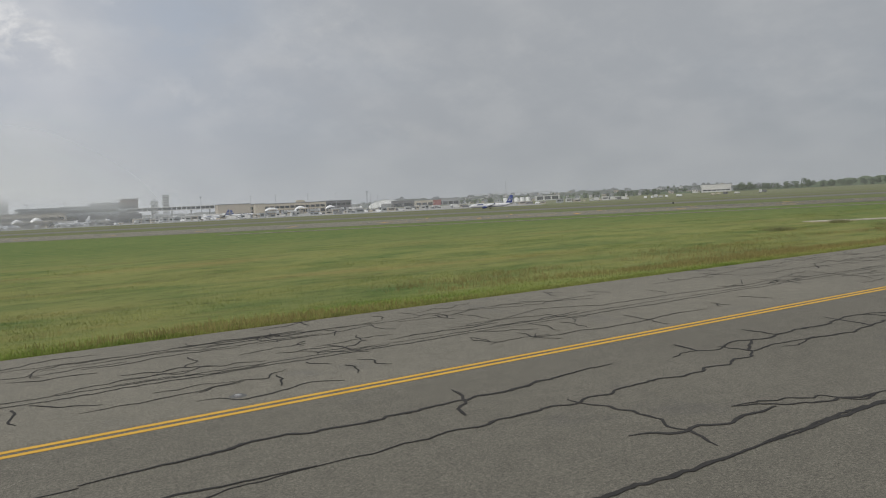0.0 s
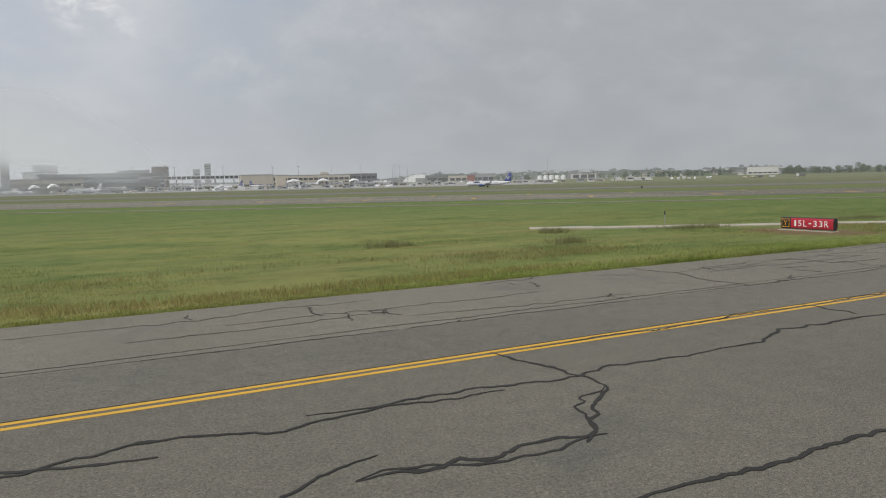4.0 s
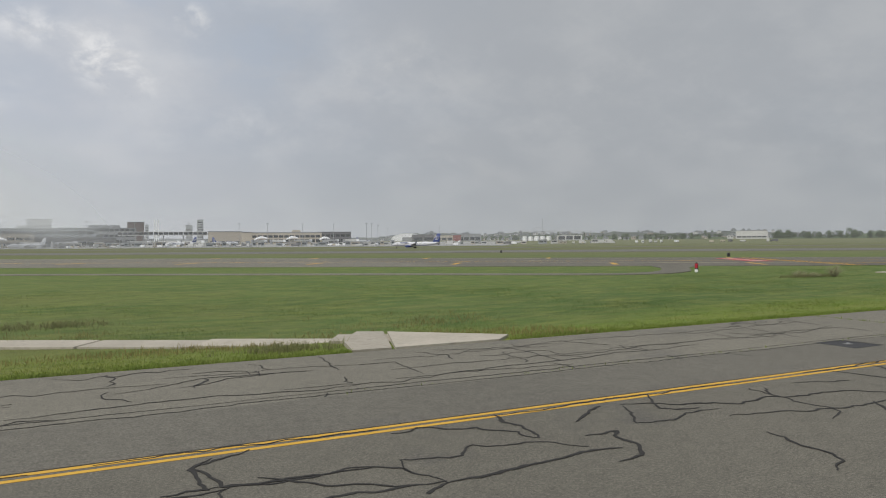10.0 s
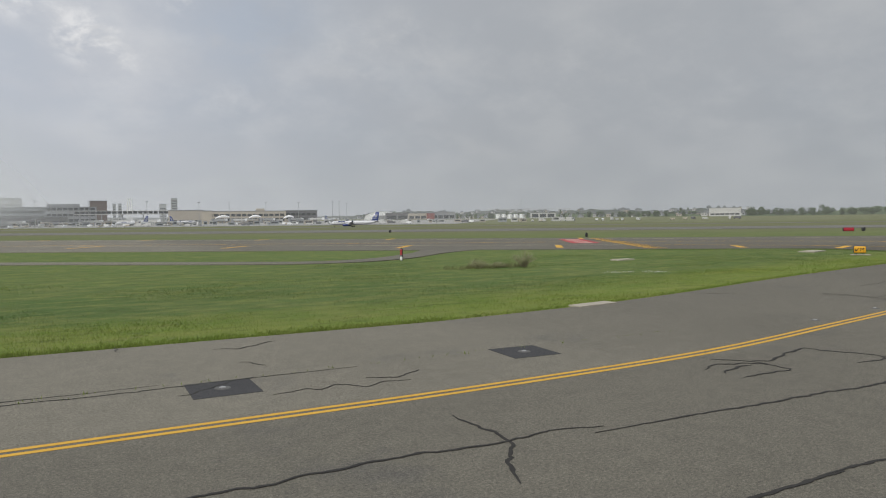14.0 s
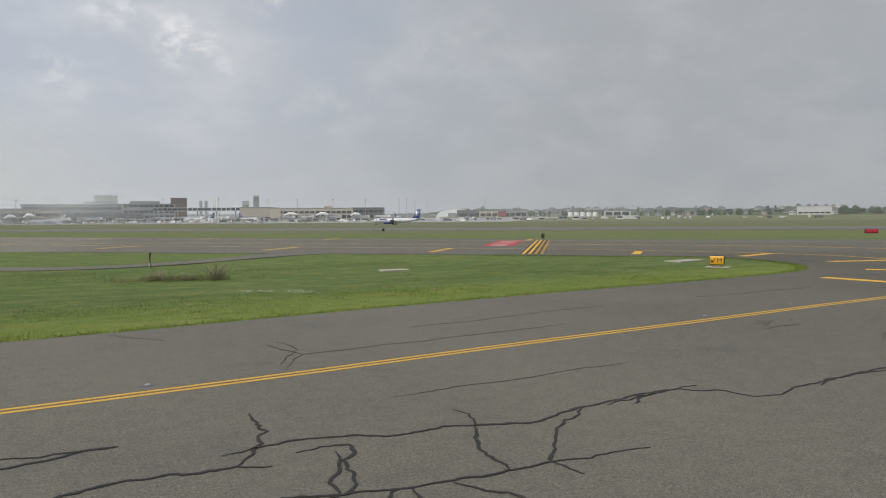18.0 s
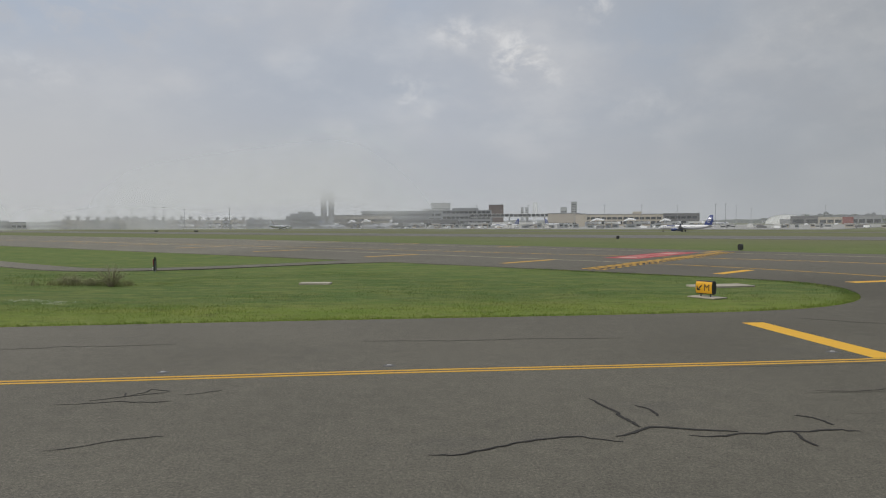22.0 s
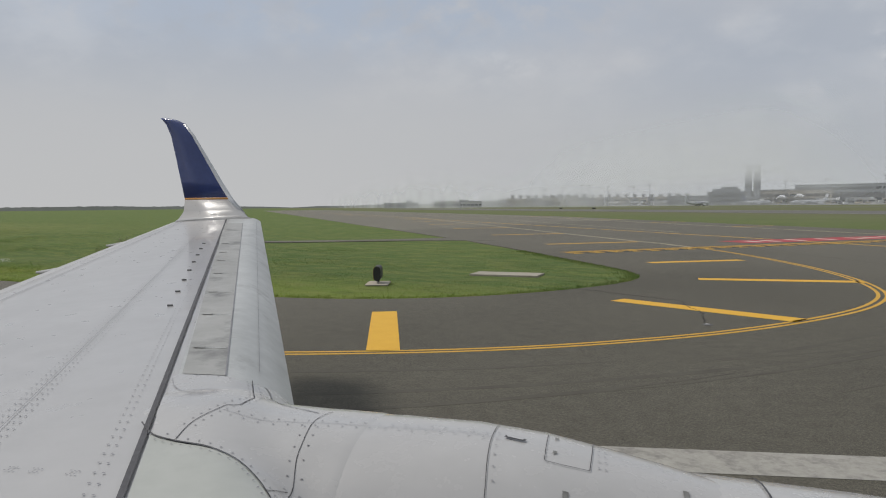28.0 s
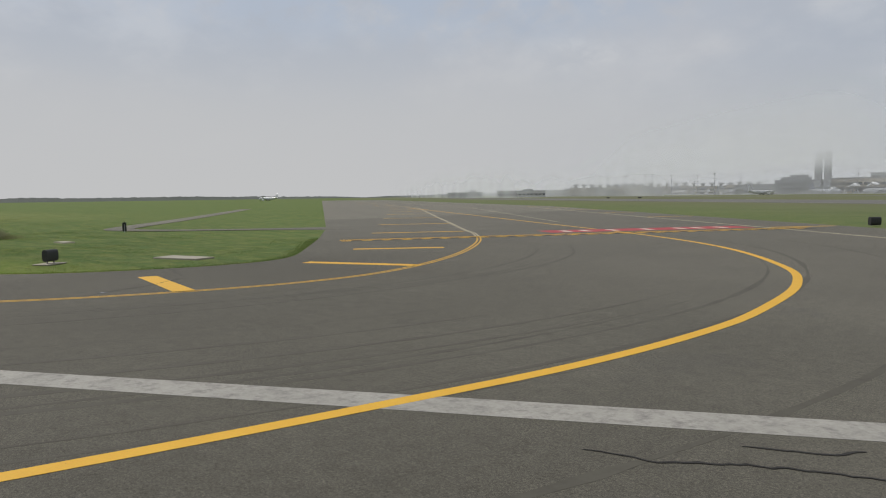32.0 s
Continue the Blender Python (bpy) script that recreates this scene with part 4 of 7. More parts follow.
FINE_1 = ((192.6, 12.6, 195.4, 13, 199.5, 13.7), (191.1, 20.8, 191.6, 19.2, 190.8, 17.2), (186, 24.6, 187.8, 22.5), (190.9, 16.6, 191.2, 17.5, 191.6, 18.3, 193.4, 18.7, 195.6, 19, 197.2, 19.5, 201.5, 20.4), (190.8, 20.5, 191.6, 18.3), (207, 16.6, 208.3, 17, 209.4, 17.1), (207.9, 17.8, 208.1, 17.5), (207.5, 17, 208.2, 17.5, 208.9, 17.9), (208.2, 17.5, 208.4, 18.2, 208.9, 18), (209.4, 17.7, 210.1, 18.2), (208.8, 13.5, 209.3, 13.8, 209.9, 14.3, 210.5, 14.5), (224.1, 19.2, 225, 19.2, 225.9, 19.5), (226.2, 18.3, 227.7, 18.6),)
WEB_1 = ((13.4, 9.4, 14.4, 9.5, 15.3, 9.4, 16.5, 9.4, 17.7, 9.4, 19.1, 9.4, 20.2, 9.5, 21.7, 9.6, 22.7, 9.2, 24.9, 9.5, 27.2, 9.8, 28.9, 9.4, 31.4, 9.3), (14.6, 10.4, 14.4, 9.5), (15.2, 9.5, 15.3, 8.6, 15.9, 9.1, 16.5, 9.4), (16.2, 8.4, 17.4, 8.5, 18.2, 8.4, 20.3, 8.4, 22.3, 8.5, 23.9, 8.6, 25.4, 8.3), (17.5, 10.5, 17.5, 9.7, 17.7, 9.4), (20, 5.8, 20.9, 6, 21.8, 5.4, 23, 5.5, 24, 5.8, 25.1, 5.5, 26.7, 5.5, 28.4, 5.6), (20.8, 4.4, 20.7, 3.4), (20.8, 10, 20.4, 8.4), (22, 9.4, 22.1, 8.5, 22.3, 8.5), (22.6, 5.8, 23.3, 5.8),)
WEB_2 = ((23, 5.4, 23.2, 4.8, 23.6, 4.3), (26.1, 6.9, 25.4, 6.3, 26.6, 6.5, 27.4, 6), (27.6, 11.2, 27.2, 9.8), (39.1, 9.8, 39.3, 10.5, 39.6, 11.5), (39.3, 9.5, 40.1, 9.3, 41.1, 9.6, 42.3, 9.8, 43.4, 9.8, 44.3, 9.6), (43.1, 6.2, 44.1, 5.7, 45, 6, 45.5, 5.8), (43.1, 5.9, 44.1, 5.7), (43.2, 9.8, 44.6, 10.1, 45.6, 10, 46.3, 10, 47.2, 9.9, 47, 9.1), (43.9, 15.1, 43.6, 11.5), (44.3, 9.6, 44, 8.9, 43.6, 7.9, 43.7, 7.3), (46.4, 9.7, 47, 9.1), (47, 4.5, 48, 5.8, 48.9, 5.9, 49.7, 6.4, 51.5, 6),)
WEB_3 = ((47.9, 10.7, 47.8, 10, 48.3, 9.4, 49.4, 9.5, 52, 9.9, 53.5, 9.3, 55.4, 9.7, 57.7, 9.4), (48.1, 9.8, 49.6, 9.7, 51.6, 9.2), (51.6, 6.2, 54.4, 7.6), (79.1, 10.1, 78.1, 9.9, 76.9, 9.8), (79.5, 12.3, 79.4, 11.6, 79.1, 10.8, 79.1, 10.1, 79.4, 10.1), (80.9, 7.2, 81.7, 7.1, 82.1, 6.7, 82.2, 6.7, 82.2, 7.1, 82.1, 7.7), (81, 9.8, 81.5, 9.2, 81.5, 8.2), (81.5, 12.2, 81.5, 11.6, 81.2, 10.2, 80.9, 9.7, 80.2, 9.5, 79.6, 9.5), (81.5, 8.2, 81.1, 7.5, 81, 7.1), (81.5, 8.2, 82.2, 8.2, 83.3, 8.6, 84.3, 8.6), (81.6, 9.3, 81.4, 9.5, 82, 9.8, 82.9, 9.9, 83.8, 9.8),)
WEB_4 = ((81.9, 7.5, 82.6, 8.3, 83.5, 8.6, 84.3, 8.7), (82.1, 6.9, 83.3, 6.7, 83.9, 6.5), (84.1, 8.6, 84.7, 7.8, 84.8, 7.1, 84.8, 6.4), (84.3, 8.7, 85.8, 8.6, 88.1, 8.6, 89.3, 9.4, 91.8, 9.9, 94.8, 9.5, 97.2, 9.8), (84.7, 12.3, 84.6, 11.7, 84.4, 10.3, 84.4, 8.9), (86.2, 11.7, 85.6, 10.5, 85.7, 9.5, 85.8, 8.6), (88, 12.1, 87.4, 10.3, 88.2, 9.5, 89.8, 9.8), (88, 12.1, 86.4, 11, 86.3, 10, 87.1, 9.9), (88.2, 9.5, 90.8, 10.7, 92.1, 10.2), (98.8, 11.9, 98.9, 10.9), (102.8, 10, 104, 10.1, 104.8, 9.9), (103.5, 8.7, 103.8, 9.3, 104.8, 9.9),)
WEB_5 = ((103.8, 8.8, 105.2, 8.6, 106.4, 8.6, 108.2, 9, 109.6, 9.3, 111, 9.2, 112.9, 8.7, 115.7, 8.7), (105.9, 11.8, 105.9, 10.6, 105.5, 9.9, 104.4, 10, 103.4, 9.4, 103.4, 8.7), (106.4, 8.6, 105.8, 8, 105.4, 7.3), (107.2, 10.7, 105.5, 9.9), (109.7, 12, 109.4, 11.4, 109.8, 10.9, 109.1, 10.1, 109.1, 9.4, 109.2, 8.7), (111, 12.3, 110.8, 11.3, 109.8, 10.9), (111.1, 9.2, 110.4, 8.5, 109.9, 7.1), (111.3, 12.3, 111.6, 11.2, 112.2, 10.1, 112.9, 8.7), (113.6, 8.6, 113.6, 8, 113.2, 7.4), (114.4, 12, 113.6, 10.4, 112.9, 8.7), (114.6, 10.1, 118, 10.1), (116.1, 11.8, 115.6, 10.3, 115.6, 9.7),)
WEB_6 = ((121.8, 9.9, 122.4, 9.8, 123.5, 9.7, 124.4, 9.8, 125, 9.1, 125.3, 8.4), (122.6, 10.1, 123.7, 9.1, 124.7, 8.6), (122.8, 11.8, 121.8, 11.3, 121.7, 10.8, 121.8, 9.9, 121.1, 9.9), (125, 9.2, 125.1, 9.9, 126.2, 9.6, 126.7, 10.1, 127.7, 9.8, 128.6, 9), (125.3, 8.4, 124.8, 8.1), (125.3, 8.4, 126.5, 8.5, 127.7, 8.6, 129.1, 8.6), (125.6, 11.6, 126.5, 11.7, 127.4, 11.2, 128, 10.5, 128.1, 9.9), (128.3, 12, 128.3, 10.9, 128.1, 9.9), (129, 9.6, 129.8, 9.6, 129.5, 8.6, 128.5, 8), (129.5, 10.6, 130.9, 11.5), (131.4, 11.3, 130.6, 9.9, 131.5, 9.7, 133.2, 10),)
WEB_7 = ((131.4, 11.4, 132.7, 10.7, 133.8, 10.2, 134.9, 10.3, 135.5, 10.1, 136.6, 10, 137.7, 9.8, 138.8, 8.7), (132.4, 8.1, 132.2, 6.6, 131.4, 5.9), (132.8, 12, 132, 10.7, 132.8, 10.3), (132.8, 9.4, 133.5, 9.3, 134.4, 9.1, 135.5, 8.8, 136.9, 8.7, 138.8, 8.7), (135.7, 11.3, 135.6, 10.9, 135.5, 10.1, 135.5, 8.9, 134.6, 8.2), (136, 11.1, 135.5, 10.5), (137, 8.8, 136.5, 8.2, 136, 7.3, 136, 6.8), (137.2, 11.2, 138.9, 10.7), (138.2, 6.6, 137.9, 5.5), (138.8, 8.7, 139.9, 8.6, 141.2, 8.7, 143.2, 8.8, 144.6, 8.5, 146.6, 8.4), (139.6, 12, 140.2, 10.2, 140.9, 8.6, 141.2, 6.9, 141.3, 5.2),)
WEB_8 = ((141.7, 12, 141.5, 10.8, 141.8, 9.5, 141.1, 8.6), (143, 8.7, 144.3, 8.5, 144.3, 8.1), (143.8, 12.1, 143.7, 11.4, 143.3, 10.8, 143.4, 9.9), (144.5, 6.3, 144.9, 6.3), (144.8, 9.6, 144.8, 8.9, 142.9, 8.8), (146.1, 8.7, 145.4, 7.9, 145.1, 7.3, 145.1, 7), (146.1, 8.7, 145.7, 7.7, 145.4, 6.8, 145.4, 6.2, 145.4, 5.5), (146.2, 8.7, 147.2, 8.5, 148.6, 8.5, 150.9, 8.5, 153.4, 8.1), (147.4, 12, 147.6, 10.9, 146.6, 9.8, 145.9, 9.5, 145.5, 8.9, 145.4, 7.9, 145.4, 7.6), (147.4, 10, 148.9, 9.6, 150.2, 9.4, 151.8, 10), (147.6, 10.9, 148.8, 10.5, 150.2, 11, 152.2, 10.5), (150.1, 9.5, 150.4, 8.5),)
WEB_9 = ((151, 10.2, 152.9, 9.4, 153.2, 8.2), (152.9, 10.2, 152.8, 9.3, 153.3, 8.3), (153.3, 15.4, 153.3, 13.1, 153.4, 11.9, 153.3, 9.6, 153.3, 8.2), (153.3, 8.2, 155.3, 8.2, 157.9, 8.3, 161.2, 8.4, 163.9, 8.3, 166.4, 8.2), (164.3, 10.3, 164.3, 8.1, 163.4, 6.5),)
SHOULDER_1 = ((12.5, 13.7, 13.5, 13.6, 14.5, 13.7, 15.6, 13.5, 17.9, 13.7, 20, 13.6), (12.5, 17.1, 14, 17.2, 16.4, 18, 18.4, 16.9, 21, 16.9, 22.8, 16.9, 26.9, 16.6, 29.8, 17.1), (12.7, 13.8, 12.8, 14.8), (13.7, 17.5, 13.8, 18.5, 13.6, 19.3), (13.9, 14.1, 14.1, 14.8, 14.1, 15.9), (14.8, 13.9, 15, 14.6, 14.9, 15.3), (15.6, 16.9, 15.8, 15.7), (17.2, 14.8, 17.1, 13.4, 16.9, 12.6), (18.9, 20.1, 19.5, 21.7, 19.8, 20.7), (20.7, 13.6, 21.2, 14.4, 21.2, 13.6), (20.7, 20.4, 21.1, 19.3), (22.5, 18.7, 22.3, 17.4), (23.1, 14.8, 23.4, 13.5), (36.5, 18.8, 38.4, 19.1, 41, 18.6, 43.6, 19.2),)
SHOULDER_2 = ((36.8, 14.2, 38.3, 13.6, 39.9, 14), (37.9, 18.6, 38, 17), (38.3, 21.9, 38.5, 20.2), (39.8, 18.5, 40.1, 16.5), (41.1, 21.3, 41.1, 20.1, 42, 20.4), (41.4, 13.5, 41.9, 12.2), (42, 18.1, 41.8, 15.8), (44, 19.6, 44.4, 17.8), (46.6, 19, 45.7, 16.3, 46.6, 17.7), (47.5, 20.8, 47.5, 18.3), (74.7, 20.5, 77.2, 20.3, 78.1, 20.6), (77, 17.9, 77.2, 16.6, 77.5, 16.7), (77, 18.3, 78.4, 18), (79.6, 20.7, 80.5, 19.7, 80.3, 18.3, 81.1, 18.2, 80.6, 16.7, 81.1, 16.3), (80.3, 18.3, 81.3, 18, 83.3, 17.9), (86.2, 17.3, 87.7, 17.7, 90.6, 17, 92.1, 17.3), (93, 20.3, 92.4, 17.9, 90.2, 15.9),)
SHOULDER_3 = ((96.5, 20.4, 99.2, 20.5, 100.4, 19.7), (103, 15.6, 103.5, 18.6), (104.6, 18.3, 105.6, 18.4, 107.6, 19.6, 111.8, 19.6), (106.8, 17.7, 107.7, 18.9), (106.8, 17.7, 107.2, 16), (107.3, 21.4, 107.2, 19.8, 108.3, 20.4), (111.3, 22.5, 111.5, 20.6), (116.3, 22, 116, 20.2, 118.1, 17.9), (118.4, 16.7, 119.9, 16.9, 123, 17.1, 125.5, 16.5, 126.8, 16.7), (122.3, 18.6, 123.7, 19.4, 126.3, 19.4), (127.2, 22, 127, 19.1), (127.9, 19.7, 129.1, 19.7, 129, 17.3), (128, 17, 133.6, 17.3, 140.7, 17.8), (134, 21.1, 134, 17.1), (136.7, 21.1, 137.6, 19.3), (146.1, 20.3, 145.6, 18.3, 146.8, 18.1, 150.2, 19.1), (150.4, 22.1, 149.9, 19.3),)


def chain(row, w, bundle, wander=0.16):
    """A crack through several places in turn."""
    pts = [Vector(row[i:i + 2]) for i in range(0, len(row), 2)]
    line = []
    for p, q in zip(pts, pts[1:]):
        line += crack_line(rng, p, q, wander)[1 if line else 0:]
    bundle.add(line, widths(rng, len(line), w), 0.0105)


for row in STRAY_1:
    crack(row[:2], row[2:], rng.uniform(0.07, 0.12))
for stretch in (WEB_1, WEB_2, WEB_3, WEB_4, WEB_5, WEB_6, WEB_7, WEB_8, WEB_9, WEB_10, WEB_11, WEB_12, WEB_13, WEB_14, WEB_15, WEB_16, WEB_17):
    for row in stretch:
        chain(row, rng.uniform(0.065, 0.105), tar, 0.22)
for stretch in (SHOULDER_1, SHOULDER_2, SHOULDER_3, SHOULDER_4, SHOULDER_5):
    for row in stretch:
        chain(row, rng.uniform(0.045, 0.07), tar, 0.2)
for row in FINE_1:
    chain(row, rng.uniform(0.03, 0.045), thin, 0.14)
crack((166.0, 7.95), (184.6, 7.4), 0.09, 0.12, twin=0)
# a thin crack follows the edge line itself
x = 60.0
while x < 150:
    step = rng.uniform(5, 11)
    if not 99 < x + step < 103:
        crack((x, 12.05 + rng.uniform(-0.15, 0.2)), (x + step, 12.05 + rng.uniform(-0.15, 0.2)), 0.075, 0.22, twin=0)
    x += step + rng.uniform(0, 3)
# shoulder between edge line and grass: two seams and a mesh of hairline cracks
for yy, w in ((15.75, 0.055), (16.15, 0.045)):
    x = -40.0
    while x < 156:
        step = rng.uniform(10, 20)
        crack((x, yy + rng.uniform(-0.05, 0.05)), (x + step, yy + rng.uniform(-0.05, 0.05)), w, 0.12, thin, 0)
        x += step
for i in range(180):
    x = rng.uniform(-40, 176)
    yy = rng.uniform(13.2, 21.8)
    if 99.5 < x < 103.2 or x > 125 and rng.random() < 0.5 or (13 < x < 28 or 38 < x < 53) and rng.random() < 0.6:
        continue
    if rng.random() < 0.68:
        crack((x, yy), (x + rng.uniform(1.2, 4.2), yy + rng.uniform(-1.3, 1.3)), rng.uniform(0.04, 0.075), 0.75, thin if rng.random() < 0.35 else tar, 0)
    else:
        crack((x, yy), (x + rng.uniform(-0.6, 0.6), yy + rng.choice((-1, 1)) * rng.uniform(0.7, 2.2)), rng.uniform(0.045, 0.08), 0.5, thin if rng.random() < 0.3 else tar, 0)
for x0, y0, x1, y1 in ((233.1, 23.2, 235.0, 24.6), (236.5, 45.5, 243, 44.0), (243, 44, 246, 38.5),
                       (229, 33, 233, 30.6), (196, 22, 206, 24.6), (212, 25.6, 221, 26.9)):
    crack((x0, y0), (x1, y1), 0.04, 0.3, thin, 0)
for i in range(46):
    x, yy = rng.uniform(-9, 13), rng.uniform(13.3, 21.5)
    if rng.random() < 0.55:
        crack((x, yy), (x + rng.uniform(1.5, 4.5), yy + rng.uniform(-0.5, 0.5)), rng.uniform(0.035, 0.06), 0.35, tar, 0)
    else:
        crack((x, yy), (x + rng.uniform(-0.4, 0.4), yy + rng.uniform(0.6, 1.6)), rng.uniform(0.045, 0.07), 0.4, tar, 0)
# long wandering cracks down the shoulder, with short forks
for yy in (17.7, 19.0, 20.3):
    x = -38.0
    while x < 150:
        step = rng.uniform(5, 12)
        if rng.random() < 0.62 and not (96 < x + step and x < 104):
            y1 = yy + rng.uniform(-0.7, 0.7)
            crack((x, y1), (x + step, y1 + rng.uniform(-0.6, 0.6)), rng.uniform(0.035, 0.05), 0.4, tar, 0)
            for k in range(rng.randint(0, 2)):
                q = x + step * rng.random()
                crack((q, y1), (q + rng.uniform(-0.4, 0.4), y1 + rng.choice((-1, 1)) * rng.uniform(0.5, 1.4)), rng.uniform(0.04, 0.065), 0.5, tar, 0)
        x += step
tar.place("crack_sealant", TAR, "black sealed cracks wandering over the asphalt", "crack sealant")
thin.place("hairline_cracks", TAR_THIN, "thin dark cracks in the asphalt shoulder", "cracks")

# repaved strip along the edge line, with a tarred end joint
for x0, x1, y1 in ((44.1, 100.15, 15.58), (102.81, 144.55, 15.58), (144.55, 146.25, 14.22), (146.25, 153.2, 15.58)):
    tagged(stripe("repaved_strip", [Vector((x0, (12.26 + y1) / 2)), Vector((x1, (12.26 + y1) / 2))], y1 - 12.26, 0.0135, ASPHALT_STRIP), "darker strip of newer asphalt beside the edge line", "pavement", kind="structure")

# faint tyre marks sweeping round the end of the grass
TYRE = surface("tyre_scuffed_asphalt", ((0.066, 0.061, 0.047), (0.090, 0.083, 0.065)), 0.9, scales=(0.5, 7.0), stain=((0.092, 0.086, 0.067), 0.9, 0.42, 0.62))
tyres = tagged(empty("tyre_marks", Matrix(), "faint dark tyre marks curving over the asphalt", "tyre marks"), kind="structure")
tr = random.Random(9)
for i in range(24):
    cx, cy, rad = 221 + tr.uniform(-3, 3), 49 + tr.uniform(-3, 3), tr.uniform(26, 58)
    a0 = tr.uniform(-85, -20)
    a1 = min(a0 + tr.uniform(25, 90), 55)
    k = int((a1 - a0) * rad / 57 / 1.2) + 3
    line = [Vector((cx + rad * math.cos(radians(a0 + (a1 - a0) * q / k)), cy + rad * math.sin(radians(a0 + (a1 - a0) * q / k)))) for q in range(k + 1)]
    stripe("tyre_mark", line, [tr.uniform(0.10, 0.30) * min(1, 0.1 + 4 * q / k, 0.1 + 4 * (k - q) / k) for q in range(k + 1)], 0.0012 + 0.0001 * i, TYRE, tyres)

# square patches round the pavement lights, and the lights
PATCH_AT = ((41.1, 15.3), (145.4, 15.1), (160.7, 15.05), (169.4, 15.3))


def light_meshes():
    bm = bmesh.new()
    bmesh.ops.create_cone(bm, cap_ends=True, segments=20, radius1=0.19, radius2=0.16, depth=0.016, matrix=Matrix.Translation((0, 0, 0.008)))
    a = bpy.data.meshes.new("rim")
    bm.to_mesh(a)
    bm.free()
    a.materials.append(LIGHT_RIM)
    bm = bmesh.new()
    bmesh.ops.create_cone(bm, cap_ends=True, segments=14, radius1=0.08, radius2=0.06, depth=0.02, matrix=Matrix.Translation((0, 0, 0.024)))
    b = bpy.data.meshes.new("lens")
    bm.to_mesh(b)
    bm.free()
    b.materials.append(PAVE_LENS)
    return a, b


LIGHT_RIM = surface("dull_steel_rim", ((0.09, 0.09, 0.087), (0.16, 0.16, 0.155)), 0.8, 0.2, scales=(3.0, 30.0))
PAVE_LENS = surface("lamp_lens", ((0.20, 0.20, 0.20), (0.30, 0.30, 0.30)), 0.35, scales=(3.0, 20.0))
rim_me, lens_me = light_meshes()


def pavement_light(x, y, z=0.0):
    t = empty("pavement_light", Matrix.Translation((x, y, z)), "round steel taxiway light set into the pavement", "light", "pavement lights")
    part_mesh("rim", rim_me, t)
    part_mesh("lens", lens_me, t)


for x, yy in PATCH_AT:
    p = tagged(part("asphalt_patch", box(1.55, 1.62, 0.03, z=-0.022), ASPHALT_DARK, m=Matrix.Translation((x, yy, 0)) @ Matrix.Rotation(radians(rng.uniform(-3, 3)), 4, "Z")), "square patch of newer dark asphalt", "patch", kind="structure")
    pavement_light(x, yy, 0.008)
for x, yy in ((4.0, 13.2), (182.3, 15.0), (187.5, 15.9), (207.7, 20.15), (213.6, 21.5), (99.9, 11.45), (102.0, 15.2), (99.9, 8.4), (100.0, 5.4), (226.9, 24.6), (245.7, 39.0), (263.0, 31.0)):
    pavement_light(x, yy)
tagged(part("asphalt_patch", box(0.75, 0.9, 0.03, z=-0.022, bevel=0.01), ASPHALT_DARK, m=Matrix.Translation((153.85, 10.9, 0)) @ Matrix.Rotation(radians(20), 4, "Z")), "small dark asphalt repair beside the edge line", "patch", kind="structure")
# pale filled joint in front of the holding bars
line = crack_line(rng, (100.0, 22.2), (99.9, 15.2), 0.08)
tagged(stripe("joint_filler", line, 0.3, 0.008, CONCRETE), "pale filled joint across the shoulder", "joint", kind="structure")

# concrete walk of loose slabs through the grass
walk_thing = tagged(empty("concrete_walk", Matrix(), "pale cracked concrete walk through the grass", "walkway"), kind="structure")
a, b = Vector((86.6, 51.2)), Vector((130.4, 26.5))
d = (b - a).normalized()
perp = Vector((-d.y, d.x))
s = 0.0
while s < (b - a).length - 1:
    ln = rng.uniform(4.6, 6.2)
    c = a + d * (s + ln / 2)
    if s >= 0:
        zz = dip(c.x, c.y) - 0.03 + rng.uniform(-0.015, 0.02)
        m = Matrix.Translation((c.x, c.y, zz)) @ Matrix.Rotation(math.atan2(d.y, d.x) + radians(rng.uniform(-1, 1)), 4, "Z")
        part("slab", box(ln - 0.12, 2.1, 0.16, z=-0.1, bevel=0.02), CONCRETE, walk_thing, m=m)
    s += ln
for corners in (((128.6, 22.45), (130.1, 22.4), (131.6, 27.0), (130.6, 27.6), (129.2, 25.4)), ((130.25, 22.4), (134.7, 22.4), (135.8, 23.5), (131.75, 26.9))):
    part("slab", slab(corners, 0.06, 0.16), CONCRETE, walk_thing)
for x, yy, w, dd, ang, label in ((230.9, 49.3, 3.9, 1.7, 18, "long pale concrete pad in the grass"), (204.0, 49.9, 2.1, 1.1, 5, "small concrete cover in the grass"), (178.6, 23.35, 2.4, 0.75, 9, "low concrete slab at the grass edge")):
    tagged(part("concrete_pad", box(w, dd, 0.14, z=-0.09, bevel=0.02), CONCRETE, m=Matrix.Translation((x, yy, 0)) @ Matrix.Rotation(radians(ang), 4, "Z")), label, "pad")


